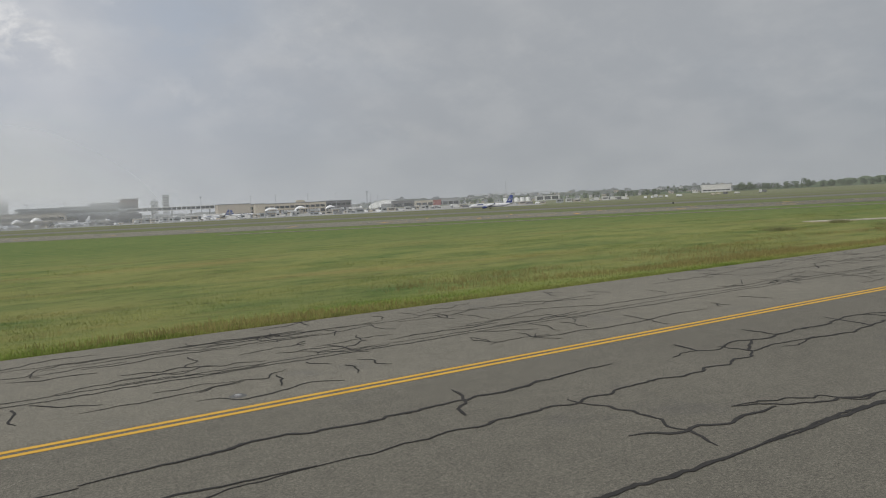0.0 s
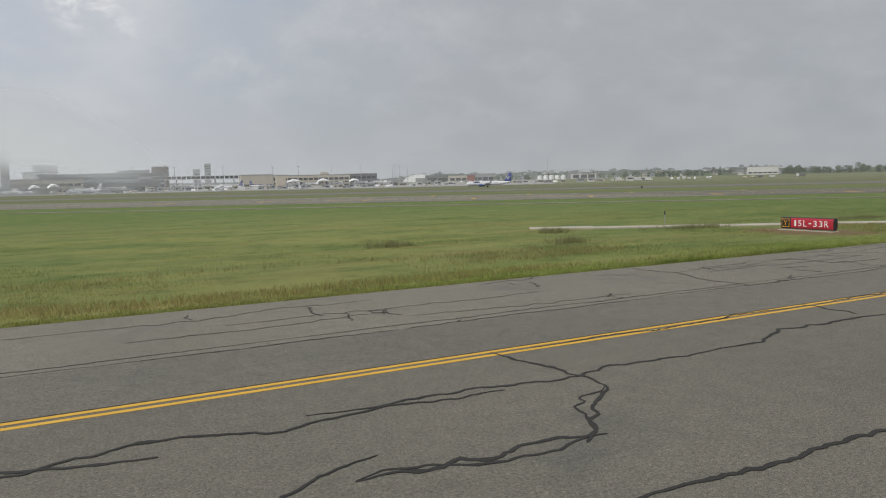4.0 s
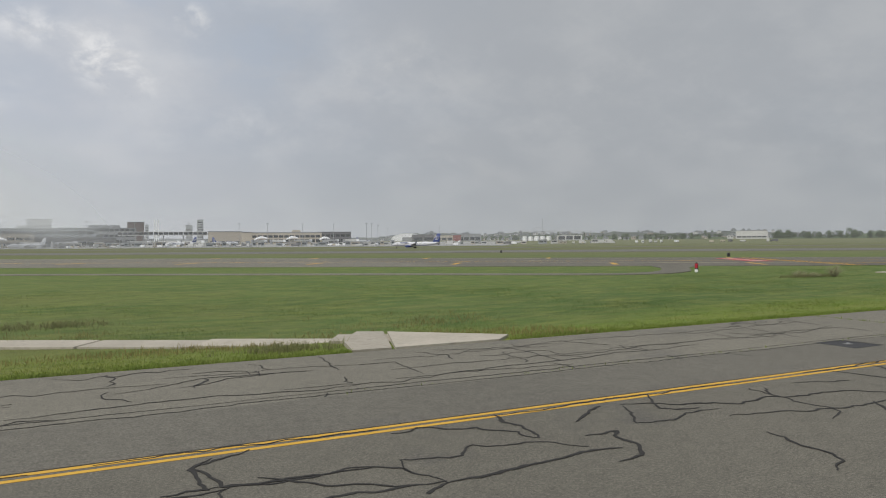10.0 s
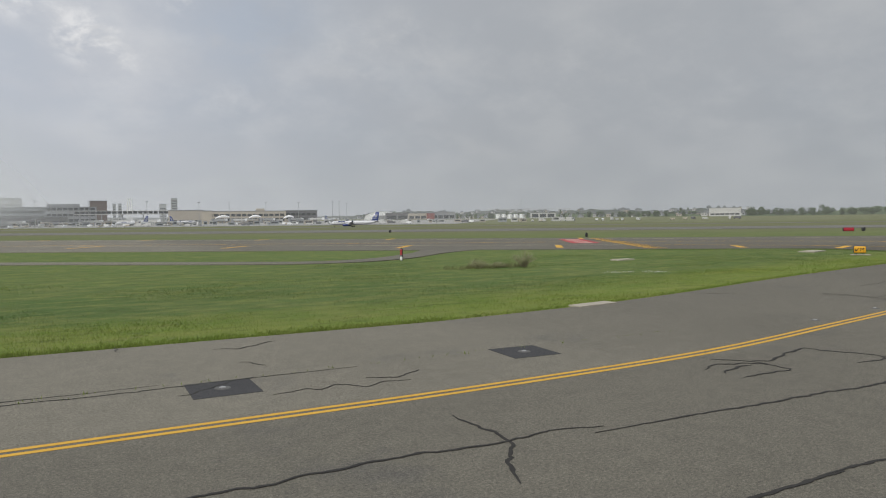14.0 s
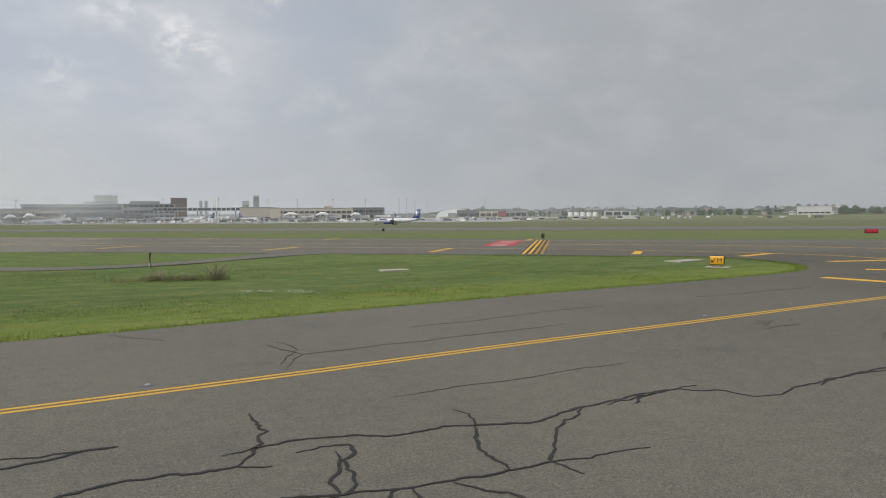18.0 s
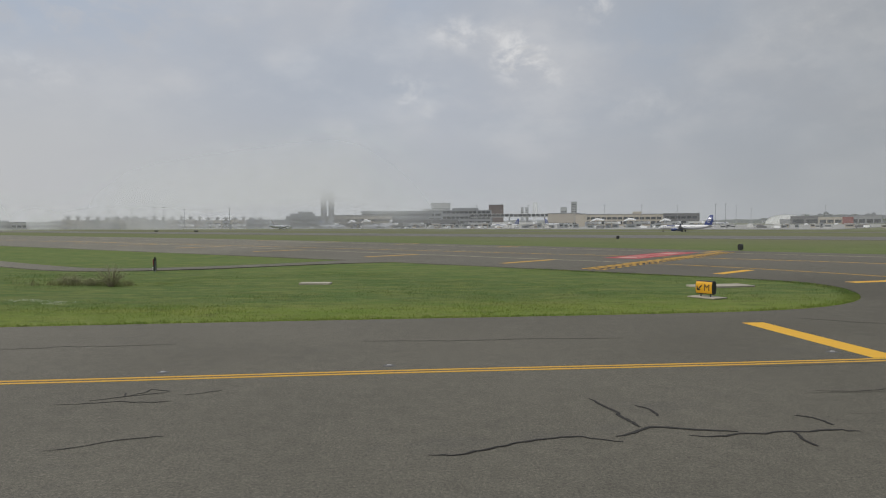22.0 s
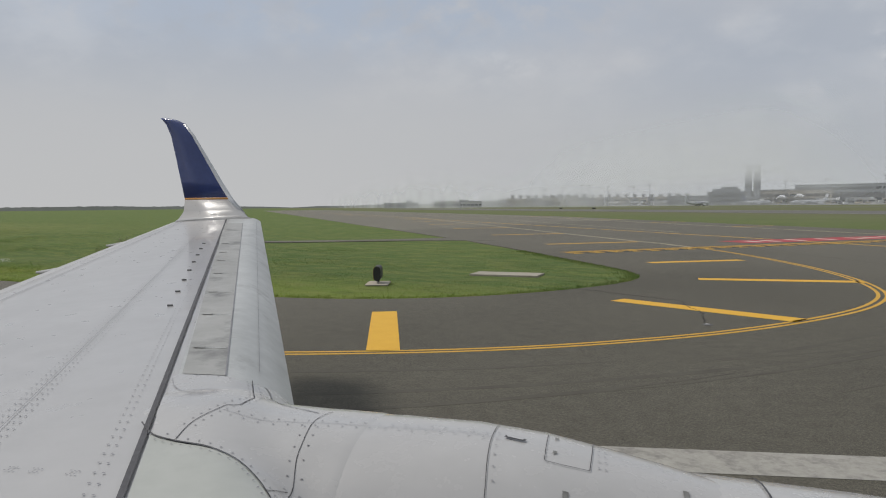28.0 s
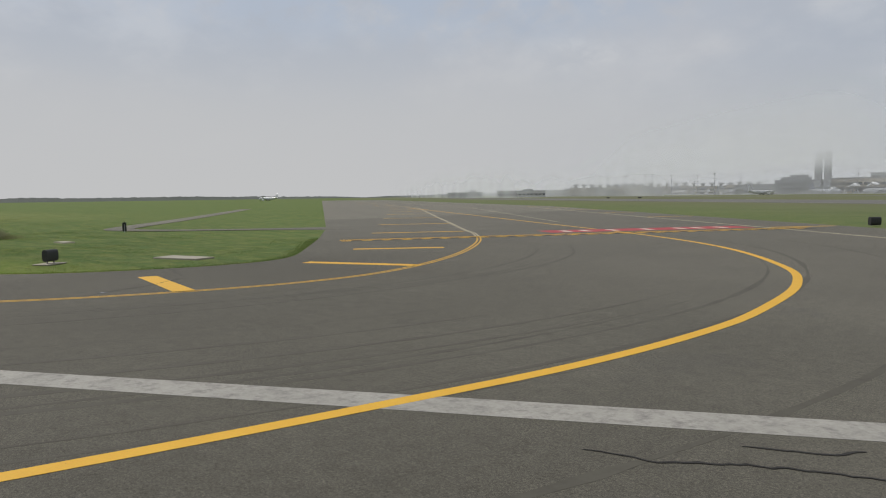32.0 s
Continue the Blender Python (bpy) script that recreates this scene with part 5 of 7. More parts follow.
# ---- grass blades, weeds ----
def tufts(name, spots, label, category, material, lean=0.35, blades=5, seed=1, scatter=0.06):
    """Clumps of bent blades. spots: rows of x, y, height."""
    r = np.random.RandomState(seed)
    spots = np.repeat(np.asarray(spots, float), blades, axis=0)
    k = len(spots)
    ang, h = r.uniform(0, 2 * np.pi, k), spots[:, 2] * r.uniform(0.6, 1.25, k)
    bx, by = spots[:, 0] + r.normal(0, scatter, k), spots[:, 1] + r.normal(0, scatter, k)
    z = np.array([dip(a, b) for a, b in zip(bx, by)]) - 0.09
    wx, wy = np.cos(ang) * 0.013, np.sin(ang) * 0.013
    la = r.uniform(0, 2 * np.pi, k)
    lx, ly = np.cos(la) * h * lean * r.uniform(0.2, 1, k), np.sin(la) * h * lean * r.uniform(0.2, 1, k)
    v = np.stack([np.stack([bx - wx, by - wy, z], 1), np.stack([bx + wx, by + wy, z], 1), np.stack([bx + lx * 0.4 + wx * 0.8, by + ly * 0.4 + wy * 0.8, z + h * 0.6], 1),
                  np.stack([bx + lx * 0.4 - wx * 0.8, by + ly * 0.4 - wy * 0.8, z + h * 0.6], 1), np.stack([bx + lx, by + ly, z + h * 1.05], 1)], 1).reshape(-1, 3)
    i = np.arange(k)[:, None] * 5
    quads = (i + [0, 1, 2, 3]).tolist()
    tips = (i + [3, 2, 4]).tolist()
    me = bpy.data.meshes.new(name)
    me.from_pydata(v.tolist(), [], quads + tips)
    me.materials.append(material)
    return tagged(part_mesh(name, me), label, category, kind="stuff")


def blade_material(name, tint=None, share=0.0):
    """Thin blades that let light through, in the colour of the grass where they stand."""
    m = bpy.data.materials.new(name)
    m.use_nodes = True
    n, l = nodes_of(m)
    n.remove(n["Principled BSDF"])
    col, tex = grass_colour(n, l)
    geo = n.new("ShaderNodeNewGeometry")
    hsv = n.new("ShaderNodeHueSaturation")
    l.new(ramp_out(n, l, geo.outputs["Random Per Island"], 0.95, 1.75 - 0.55 * share), hsv.inputs["Value"])
    if tint:
        x = n.new("ShaderNodeMix")
        x.data_type = "RGBA"
        x.inputs[0].default_value = share
        x.inputs[7].default_value = (*tint, 1)
        l.new(col, x.inputs[6])
        col = x.outputs[2]
    l.new(col, hsv.inputs["Color"])
    d, t, mx = n.new("ShaderNodeBsdfDiffuse"), n.new("ShaderNodeBsdfTranslucent"), n.new("ShaderNodeMixShader")
    l.new(hsv.outputs[0], d.inputs["Color"])
    l.new(hsv.outputs[0], t.inputs["Color"])
    mx.inputs[0].default_value = 0.5
    l.new(d.outputs[0], mx.inputs[1])
    l.new(t.outputs[0], mx.inputs[2])
    l.new(mx.outputs[0], n["Material Output"].inputs["Surface"])
    return m


BLADES = blade_material("green_blades")
STRAW = blade_material("straw_blades", (0.30, 0.235, 0.115), 0.6)
WEED = blade_material("weed_blades", (0.24, 0.23, 0.13), 0.7)
FLOWER = surface("white_flower_heads", ((0.60, 0.60, 0.54), (0.72, 0.72, 0.66)), 0.9, scales=(2.0, 20.0))

gr = np.random.RandomState(5)
edge_pts = [Vector(p) for p in edge[1:]]
border = []
for i in range(26000):
    xx = gr.uniform(-25, 170.5)
    if abs(xx - 180.2) < 1.4 or 128.6 < xx < 135.5:
        continue
    border.append((xx, 22.35 + abs(gr.normal(0, 0.45)), gr.uniform(0.10, 0.17) * (1 + 0.5 * noise.noise(Vector((xx * 0.8, 0, 0))))))
cum = [0.0]
for p, q in zip(edge_pts, edge_pts[1:]):
    cum.append(cum[-1] + (q - p).length)
for s in gr.uniform(0, cum[-1], 4000):
    j = min(int(np.searchsorted(cum, s)), len(edge_pts) - 1)
    p, q = edge_pts[j - 1], edge_pts[j]
    c = p.lerp(q, (s - cum[j - 1]) / max(cum[j] - cum[j - 1], 1e-6))
    t = (q - p).normalized()
    inward = Vector((-t.y, t.x)) * (0.05 + abs(gr.normal(0, 0.45)))
    border.append((c.x + inward.x, c.y + inward.y, gr.uniform(0.09, 0.145)))
tufts("grass_border", border, "ragged green grass along the pavement edge", "grass", BLADES, seed=2)


def inside_verge(x, y):
    if x < 170:
        return y > 22.6 and NX * x + NY * y < 181
    lim = np.interp(x, [p[0] for p in VERGE[1:13]], [p[1] for p in VERGE[1:13]])
    return x < 237.5 and y > lim + 0.3 and NX * x + NY * y < 181


def clear_of_walk(x, y):
    q = Vector((x, y)) - Vector((86.6, 51.2))
    off = q.dot(Vector((-d.y, d.x)))
    return not (-1.15 < off < 1.15 and 0 < q.dot(d) < 52) and not (127.5 < x < 136 and 22.3 < y < 27.8 and y < 23.5 + (136 - x) * 0.8) and ((x - 100.9) / 2.2) ** 2 + ((y - 34.1) / 4.6) ** 2 > 1


field = []
while len(field) < 90000:
    xx = gr.uniform(-20, 238)
    yy = 22.6 + 60 * gr.beta(0.9, 2.4)
    dens = noise.noise(Vector((xx * 0.11, yy * 0.22, 0.7)))
    if inside_verge(xx, yy) and gr.uniform(-0.9, 0.6) < dens and clear_of_walk(xx, yy):
        field.append((xx, yy, gr.uniform(0.05, 0.095) + 0.05 * max(dens, 0)))
tufts("grass_tufts", field, "uneven tufts of green grass over the field", "grass", BLADES, blades=4, lean=1.0, seed=3, scatter=0.3)
dry = []
while len(dry) < 8000:
    xx, yy = gr.uniform(-20, 140), 22.6 + 16 * gr.beta(1.0, 1.8)
    if noise.noise(Vector((xx * 0.06, yy * 0.21, 4.0))) > gr.uniform(-0.05, 0.5):
        if clear_of_walk(xx, yy):
            dry.append((xx, yy, gr.uniform(0.14, 0.3)))
tufts("dry_grass", dry, "reddish dry seed grass in long swathes", "grass", STRAW, blades=4, lean=0.6, seed=6, scatter=0.2)
weeds = []
for cx, cy, sx, sy, k, h in ((187.8, 48.6, 3.4, 1.6, 150, 0.42), (190.4, 48.2, 1.4, 1.0, 40, 0.5), (86.0, 46.5, 1.8, 1.0, 90, 0.6), (70, 44, 2, 1.2, 90, 0.55), (81, 38, 1.4, 0.8, 70, 0.6), (97.6, 42.5, 4.0, 1.2, 160, 0.5), (126.8, 24.6, 1.6, 0.7, 90, 0.4), (118, 41, 4, 1.6, 160, 0.4)):
    for i in range(k):
        weeds.append((gr.normal(cx, sx * 0.5), gr.normal(cy, sy * 0.5), gr.uniform(0.4, 1.0) * h))
tufts("tall_weeds", weeds, "tall dry weeds standing above the grass", "weeds", WEED, blades=7, lean=0.8, seed=8, scatter=0.14)
bushy = []
for cx, k in ((74.5, 120), (77.2, 160), (80.5, 260), (84.0, 200), (87.5, 120)):
    for i in range(k):
        bushy.append((gr.normal(cx, 1.1), 22.5 + abs(gr.normal(0, 0.16)), gr.uniform(0.16, 0.34)))
tufts("edge_weeds", bushy, "low bushy green weeds along the pavement edge", "weeds", BLADES, blades=6, lean=0.9, seed=12, scatter=0.1)
joints = []
for i in range(420):
    xx = gr.uniform(125, 176)
    joints.append((xx, 15.95 + gr.normal(0, 0.1), gr.uniform(0.10, 0.16))) if gr.rand() < 0.5 else joints.append((gr.uniform(230, 246), gr.uniform(28, 32), 0.02))
for i in range(160):
    joints.append((153.2 + gr.normal(0, 0.1), gr.uniform(12.5, 22.2), gr.uniform(0.11, 0.18)))
tufts("joint_weeds", joints, "small weeds growing in pavement joints", "weeds", BLADES, blades=3, seed=9)


def flower_heads():
    v, f = [], []
    for i in range(170):
        cx, cy = ((191.9, 37.2), (192.4, 36.8), (194.2, 36.3), (194.6, 35.5))[i % 4]
        cx, cy = gr.normal(cx, 0.45), gr.normal(cy, 0.22)
        z, r = 0.05 + gr.uniform(0, 0.07), gr.uniform(0.014, 0.032)
        k = len(v)
        v += [(cx - r, cy, z), (cx, cy - r, z + 0.01), (cx + r, cy, z), (cx, cy + r, z + 0.01), (cx, cy, z + r), (cx, cy, -0.1)]
        f += [(k, k + 1, k + 4), (k + 1, k + 2, k + 4), (k + 2, k + 3, k + 4), (k + 3, k, k + 4)]
    return mesh_of("flower_heads", v, f, FLOWER)


tagged(part_mesh("wild_flowers", flower_heads()), "patches of small white wild flowers", "flowers", kind="stuff")

def shrub(x, y, wide, tall, seed, label):
    """A twiggy bush: bent stems from one root, with small leaves along them."""
    r = random.Random(seed)
    t = empty("shrub", Matrix.Translation((x, y, dip(x, y) - 0.08)), label, "shrub")
    stems, lv, lf = bmesh.new(), [], []
    for i in range(64):
        a, lean_ = r.uniform(0, 2 * math.pi), r.uniform(0.05, 1.0) ** 0.6
        end = Vector((wide * lean_ * math.cos(a), wide * lean_ * math.sin(a), tall * (1.05 - 0.55 * lean_ ** 2) * r.uniform(0.75, 1.1)))
        pts = [Vector((0.1 * end.x, 0.1 * end.y, 0)), Vector((end.x * 0.45, end.y * 0.45, end.z * 0.55)), end]
        tube(pts, [0.014, 0.010, 0.004], 5, stems)
        for k in range(40):
            q = r.uniform(0.2, 1.0)
            c = (pts[0].lerp(pts[1], q * 2) if q < 0.5 else pts[1].lerp(pts[2], q * 2 - 1)) + Vector((r.gauss(0, 0.07), r.gauss(0, 0.07), r.gauss(0, 0.06)))
            d1 = Vector((r.uniform(-1, 1), r.uniform(-1, 1), r.uniform(-0.4, 1))).normalized() * r.uniform(0.03, 0.065)
            d2 = d1.cross(Vector((r.uniform(-1, 1), r.uniform(-1, 1), 1))).normalized() * 0.018
            j = len(lv)
            lv += [tuple(c), tuple(c + d1 * 0.5 + d2), tuple(c + d1), tuple(c + d1 * 0.5 - d2)]
            lf.append((j, j + 1, j + 2, j + 3))
    part("stems", stems, TWIG, t, "thin brown stems")
    part_mesh("foliage", mesh_of("foliage", lv, lf, LEAF), t, "small grey-green leaves")


TWIG = surface("dry_twigs", ((0.26, 0.22, 0.16), (0.36, 0.31, 0.23)), 0.9, scales=(4.0, 30.0))
LEAF = surface("shrub_leaves", ((0.24, 0.27, 0.13), (0.36, 0.37, 0.20)), 0.9, scales=(3.0, 20.0))
shrub(190.9, 47.2, 1.15, 1.5, 4, "round twiggy shrub standing in the grass")
shrub(187.3, 48.4, 1.2, 0.75, 5, "low spreading shrub among dry weeds")
shrub(189.0, 48.0, 0.8, 0.5, 6, "low spreading shrub among dry weeds")

# marker posts
for x, yy, h, orange in ((98.8, 47.1, 1.25, False), (186.5, 62.0, 1.3, True)):
    z = dip(x, yy) - 0.08
    t = empty("marker_post", Matrix.Translation((x, yy, z)), "slim grey steel marker post in the grass" if not orange else "steel marker post with orange and white panels", "post")
    part("post", tube([(0, 0, 0), (0, 0, h)], 0.045, 10), STEEL, t)
    part("cap", tube([(0, 0, h - 0.28), (0, 0, h + 0.04)], 0.06, 10), BLACK, t)
    if orange:
        part("lower_panel", box(0.05, 0.5, 0.34, x=-0.06, z=0.12, bevel=0.01), SIGN_WHITE, t)
        part("back_plate", box(0.04, 0.5, 1.08, x=0.0, z=0.12, bevel=0.01), BLACK, t)
        part("upper_panel", box(0.05, 0.42, 0.55, x=-0.06, z=0.62, bevel=0.01), SIGN_RED, t)


# small guidance signs out on the field
def small_sign(x, y, ang, w, face, label):
    t = empty("guidance_sign", Matrix.Translation((x, y, -0.05)) @ Matrix.Rotation(radians(ang), 4, "Z"), label, "sign", "field signs")
    sign_body(w, 0.95, 0.5, t, "black oval sign housing")
    sign_face(-w / 2 + 0.1, w / 2 - 0.1, 0.95, 0.5, face, t, "sign face")
    sign_frame(w, t, 0.5)


for x, yy, ang, w, face, label in ((254.3, 117.5, 55, 1.3, BLACK, "black back of a small guidance sign"), (331.5, 110, -35, 2.6, SIGN_RED, "red guidance sign on the grass"), (334.5, 108, 50, 1.4, BLACK, "black back of a small guidance sign"), (250.8, 214, 50, 0.9, BLACK, "narrow black sign on a post"),
                                   (-62, 560, 0, 3, BLACK, "low dark sign near the apron"), (-20, 540, 0, 3, BLACK, "low dark sign near the apron")):
    small_sign(x, yy, ang, w, face, label)
terminal("terminal_building", -60, 1006, 60, 50, 17, GREYW, "dark grey terminal block with long window bands", ((4, 4), (11, 3)), 10, extras=((-8, 34, 4, 25), (-4, 20, 7, 12)))
terminal("terminal_building", 20, 997, 86, 40, 18, BEIGE, "low beige terminal with fan-shaped roofs", ((3, 4), (10, 3)), 9)
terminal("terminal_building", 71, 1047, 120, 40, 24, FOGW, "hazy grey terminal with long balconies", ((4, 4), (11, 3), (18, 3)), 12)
terminal("terminal_building", 97, 1028, 116, 14, 12, DARKW, "low dark concourse below the terminal", ((3, 4),), 14)
terminal("terminal_building", 138, 1365, 121, 60, 30, GREYW, "stepped grey terminal with ribbon windows", ((5, 5), (15, 4), (25, 4)), 14, extras=((10, 50, 5, 30),))
terminal("office_block", 206, 1510, 30, 30, 44, BROWNW, "square dark brown brick block", (), 3)
terminal("terminal_building", -770, 1120, 72, 30, 10, FOGW, "hazy low hall with a row of tall windows", ((2, 6),), 14, extras=((16, 12, 4, 10),))
terminal("terminal_building", -634, 1223, 205, 40, 12, PALEW, "long pale hazy concourse with a flat roof", ((3, 4),), 24, extras=((60, 50, 3, 12), (-40, 20, 3, 10)))


def roofed_concourse(x, y, bays, step):
    """A long gate building of uneven bays under a row of hipped roof lanterns."""
    r = random.Random(77)
    b = empty("concourse_building", facing(x, y), "long beige gate concourse under a row of dark hipped roofs", "building")
    half = bays * step / 2
    part("wall", box(2 * half, 30, 15, y=22), BEIGE, b)
    for i in range(bays):
        cx = -half + step * (i + 0.5)
        h = r.uniform(9, 17)
        part("bay", box(step * r.uniform(0.7, 0.96), 12, h, x=cx, y=8, bevel=0.1), r.choice((BEIGE, TANW, PALEW, GREYW)), b)
        part("bay_roof", box(step * 0.9, 12.6, 0.6, x=cx, y=8, z=h), ROOF, b)
        part("window", box(step * 0.6, 0.4, 3.2, x=cx, y=1.9, z=h * 0.5), GLASSY, b)
        part("doorway", box(step * 0.5, 0.4, 3.4, x=cx, y=1.8, z=0.2), DARKW, b)
        w = step * r.uniform(0.26, 0.36)
        zt = 18.5 + r.uniform(-0.8, 1.2)
        lantern = part("lantern", box(w * 0.9, 7, zt - 15, x=cx, y=26, z=15), GREYW, b)
        part("hipped_roof", loft([[(cx - w, 20, zt), (cx + w, 20, zt), (cx + w, 32, zt), (cx - w, 32, zt)], [(cx - w * 1.05, 20, zt + 0.7), (cx + w * 1.05, 20, zt + 0.7), (cx + w * 1.05, 32, zt + 0.7), (cx - w * 1.05, 32, zt + 0.7)],
                                  [(cx - w * 0.3, 24, zt + 3.1), (cx + w * 0.3, 24, zt + 3.1), (cx + w * 0.3, 28, zt + 3.1), (cx - w * 0.3, 28, zt + 3.1)]]), ROOF, lantern)


roofed_concourse(-372, 1222, 22, 15.4)
terminal("terminal_building", -142, 1072, 60, 30, 13, GREYW, "low greenish grey concourse", ((3, 4),), 7)
terminal("terminal_building", -509, 1328, 70, 30, 19, PALEW, "pale flat-roofed concourse end", ((5, 4),), 6)
terminal("terminal_building", 319, 1178, 52, 45, 21, BEIGE, "windowless beige terminal block", ((3, 3),), 4)
terminal("terminal_building", 405, 1180, 142, 45, 19, TANW, "long beige terminal with dark window band", ((11, 4), (3, 5)), 16, extras=((30, 14, 4, 10),))
terminal("terminal_building", 339, 1104, 15, 20, 19, TANW, "tan stair tower of the terminal", (), 2)
terminal("terminal_building", 514, 1214, 56, 50, 20, DARKW, "dark glazed end of the terminal", ((3, 5), (12, 4)), 6)
terminal("hangar", 905, 1684, 60, 50, 17, DARKW, "dark hangar with open front", ((2, 8),), 2)
terminal("hangar", 927, 1608, 48, 50, 15, BEIGE, "pale ribbed metal hangar", ((2, 7),), 3)
terminal("hangar", 954, 1589, 20, 40, 15, REDW, "red-clad annex of the hangar", (), 2)
terminal("hangar", 998, 1620, 76, 60, 18, GREYW, "grey hangar with shallow roof", ((2, 8),), 5)
terminal("hangar", 1124, 1350, 58, 40, 12, PALEW, "pale hangar with dark doorway", ((2, 8),), 3)
terminal("storage_building", 1064, 1390, 62, 30, 7, PALEW, "row of pale storage buildings", (), 5)
terminal("warehouse", 1454, 1120, 66, 40, 18, PALEW, "flat white warehouse beside trees", ((3, 3),), 6)

# ---- airliners ----
def airfoil(f_le, chord, y, z, thick, k=9):
    """A section across the wing: nose at f_le, running aft along -x."""
    up, low = [], []
    for i in range(k + 1):
        s = (i / k) ** 1.6
        t = thick * 2.6 * (0.2969 * math.sqrt(s) - 0.126 * s - 0.3516 * s * s + 0.2843 * s ** 3 - 0.1036 * s ** 4) * 2
        up.append((f_le - s * chord, y, z + t * 0.6))
        low.append((f_le - s * chord, y, z - t * 0.4 - 0.002))
    return up + low[::-1]


def fuselage_rings(length, radius, drop=0.35):
    rings = []
    for s, r, dz in ((0.0, 0.03, -0.32), (0.008, 0.24, -0.30), (0.025, 0.48, -0.22), (0.055, 0.74, -0.12), (0.09, 0.92, -0.04), (0.13, 1.0, 0), (0.3, 1.0, 0), (0.5, 1.0, 0), (0.66, 1.0, 0), (0.75, 0.93, 0.07), (0.83, 0.76, 0.24), (0.90, 0.54, 0.42), (0.96, 0.30, 0.58), (1.0, 0.10, 0.66)):
        rings.append([(length * (0.45 - s), radius * r * math.cos(a), radius * (dz + r * math.sin(a))) for a in (2 * math.pi * k / 20 for k in range(20))])
    return rings


def airliner(m, label, tail_paint, belly, length=36.2, radius=1.5, span=28.7, tail=10.5, winglet=True, group=""):
    t = empty("airliner", m, label, "airplane", group)
    zc = radius + 1.45
    up = Matrix.Translation((0, 0, zc))
    part("fuselage", loft(fuselage_rings(length, radius)), WHITE, t, m=up, smooth=True)
    for side in (1, -1):
        rings = []
        root, tip = length * 0.155, length * 0.042
        for s in (0.0, 0.3, 0.65, 1.0):
            y = side * (radius * 0.5 + s * (span / 2 - radius * 0.5))
            rings.append(airfoil(length * 0.10 - s * span * 0.23, root + (tip - root) * min(1, s * 1.25 if s < 0.5 else 0.62 + (s - 0.5) * 0.76), y, -radius * 0.55 + s * span * 0.05, 0.13 * (root + (tip - root) * s)))
        wing = part("wing", loft(rings), GREYWING, t, m=up, smooth=True)
        y = side * span / 2
        zt = -radius * 0.55 + span * 0.05
        xt = length * 0.10 - span * 0.23
        if winglet:
            part("winglet", loft([airfoil(xt - 0.2, tip * 0.9, 0, 0, 0.12), airfoil(xt - 1.5, tip * 0.35, 0, 1.9, 0.06)]), tail_paint, wing, m=Matrix.Translation((0, y, zt)) @ Matrix(((1, 0, 0, 0), (0, 0.1, 0.30 * side, 0), (0, 1, 1, 0), (0, 0, 0, 1))), smooth=True)
        ye = side * span * 0.165
        prof = [(2.3, 0.62), (2.2, 0.86), (1.6, 1.0), (0.2, 1.0), (-1.0, 0.78), (-1.6, 0.55)]
        rr = radius * 0.62
        eng = part("engine", loft([[(length * 0.09 + a, ye + rr * b * math.cos(q), -radius * 1.0 + rr * b * math.sin(q)) for q in (2 * math.pi * k / 18 for k in range(18))] for a, b in prof]), belly, t, m=up, smooth=True)
        part("intake", tube([(length * 0.09 + 2.22, ye, -radius), (length * 0.09 + 2.34, ye, -radius)], rr * 0.6, 16), BLACK, eng)
        part("pylon", box(2.6, 0.25, 0.8, x=length * 0.05, y=ye, z=-radius * 0.62), WHITE, t, m=up)
        part("tailplane", loft([airfoil(-length * 0.43, length * 0.085, side * 0.3, radius * 0.45, 0.3), airfoil(-length * 0.43 - span * 0.12, length * 0.035, side * span * 0.21, radius * 0.45 + 0.6, 0.12)]), WHITE, t, m=up, smooth=True)
        for k in (-0.35, 0.35):
            gear = part("wheel", tube([(-0.02 * length, side * span * 0.10 + k - 0.13, 0.52), (-0.02 * length, side * span * 0.10 + k + 0.13, 0.52)], 0.52, 16), RUBBER, t)
        part("gear_strut", tube([(-0.02 * length, side * span * 0.10, 0.5), (-0.02 * length, side * span * 0.10, zc - radius * 0.6)], 0.13, 8), STEEL, t)
    fin = [[(-length * 0.36 - a, 0.16 * side * w, zc + z) for side in (1, -1) for a in ((0.0, c) if side > 0 else (c, 0.0))] for z, a0, c, w in ((radius * 0.75, 0, length * 0.155, 1), (tail - zc, 0, length * 0.06, 0.5))]
    rings = []
    for z, x0, c, th in ((radius * 0.7, -length * 0.355, length * 0.165, 0.5), (radius * 0.7 + 1.0, -length * 0.385, length * 0.135, 0.42), (tail - zc, -length * 0.475, length * 0.062, 0.2)):
        rings.append([(p[0], p[2], z) for p in airfoil(x0, c, 0, 0, th)])
    fin_ob = part("tail_fin", loft(rings), tail_paint, t, m=up, smooth=True)
    for k in range(3):
        part("fin_stripe", box(length * 0.05, 0.62, 0.24, x=-length * (0.455 + 0.012 * k), z=zc * 0 + radius * 0.7 + 2.0 + k * 0.9), SIGN_WHITE, fin_ob)
    win = bpy.data.meshes.new("window")
    bm = box(0.26, 0.05, 0.36)
    bm.to_mesh(win)
    bm.free()
    win.materials.append(GLASSY)
    for side in (1, -1):
        for k in range(26):
            part_mesh("window", win, t, m=Matrix.Translation((length * 0.30 - k * length * 0.0215, side * radius * 0.955, zc + radius * 0.22)))
        part("door", box(0.8, 0.06, 1.8, x=length * 0.335, y=side * radius * 0.955, z=zc - 0.7), PALE_DOOR, t)
        part("title", box(5.2, 0.05, 0.7, x=length * 0.2, y=side * radius * 0.90, z=zc + radius * 0.36), tail_paint, t)
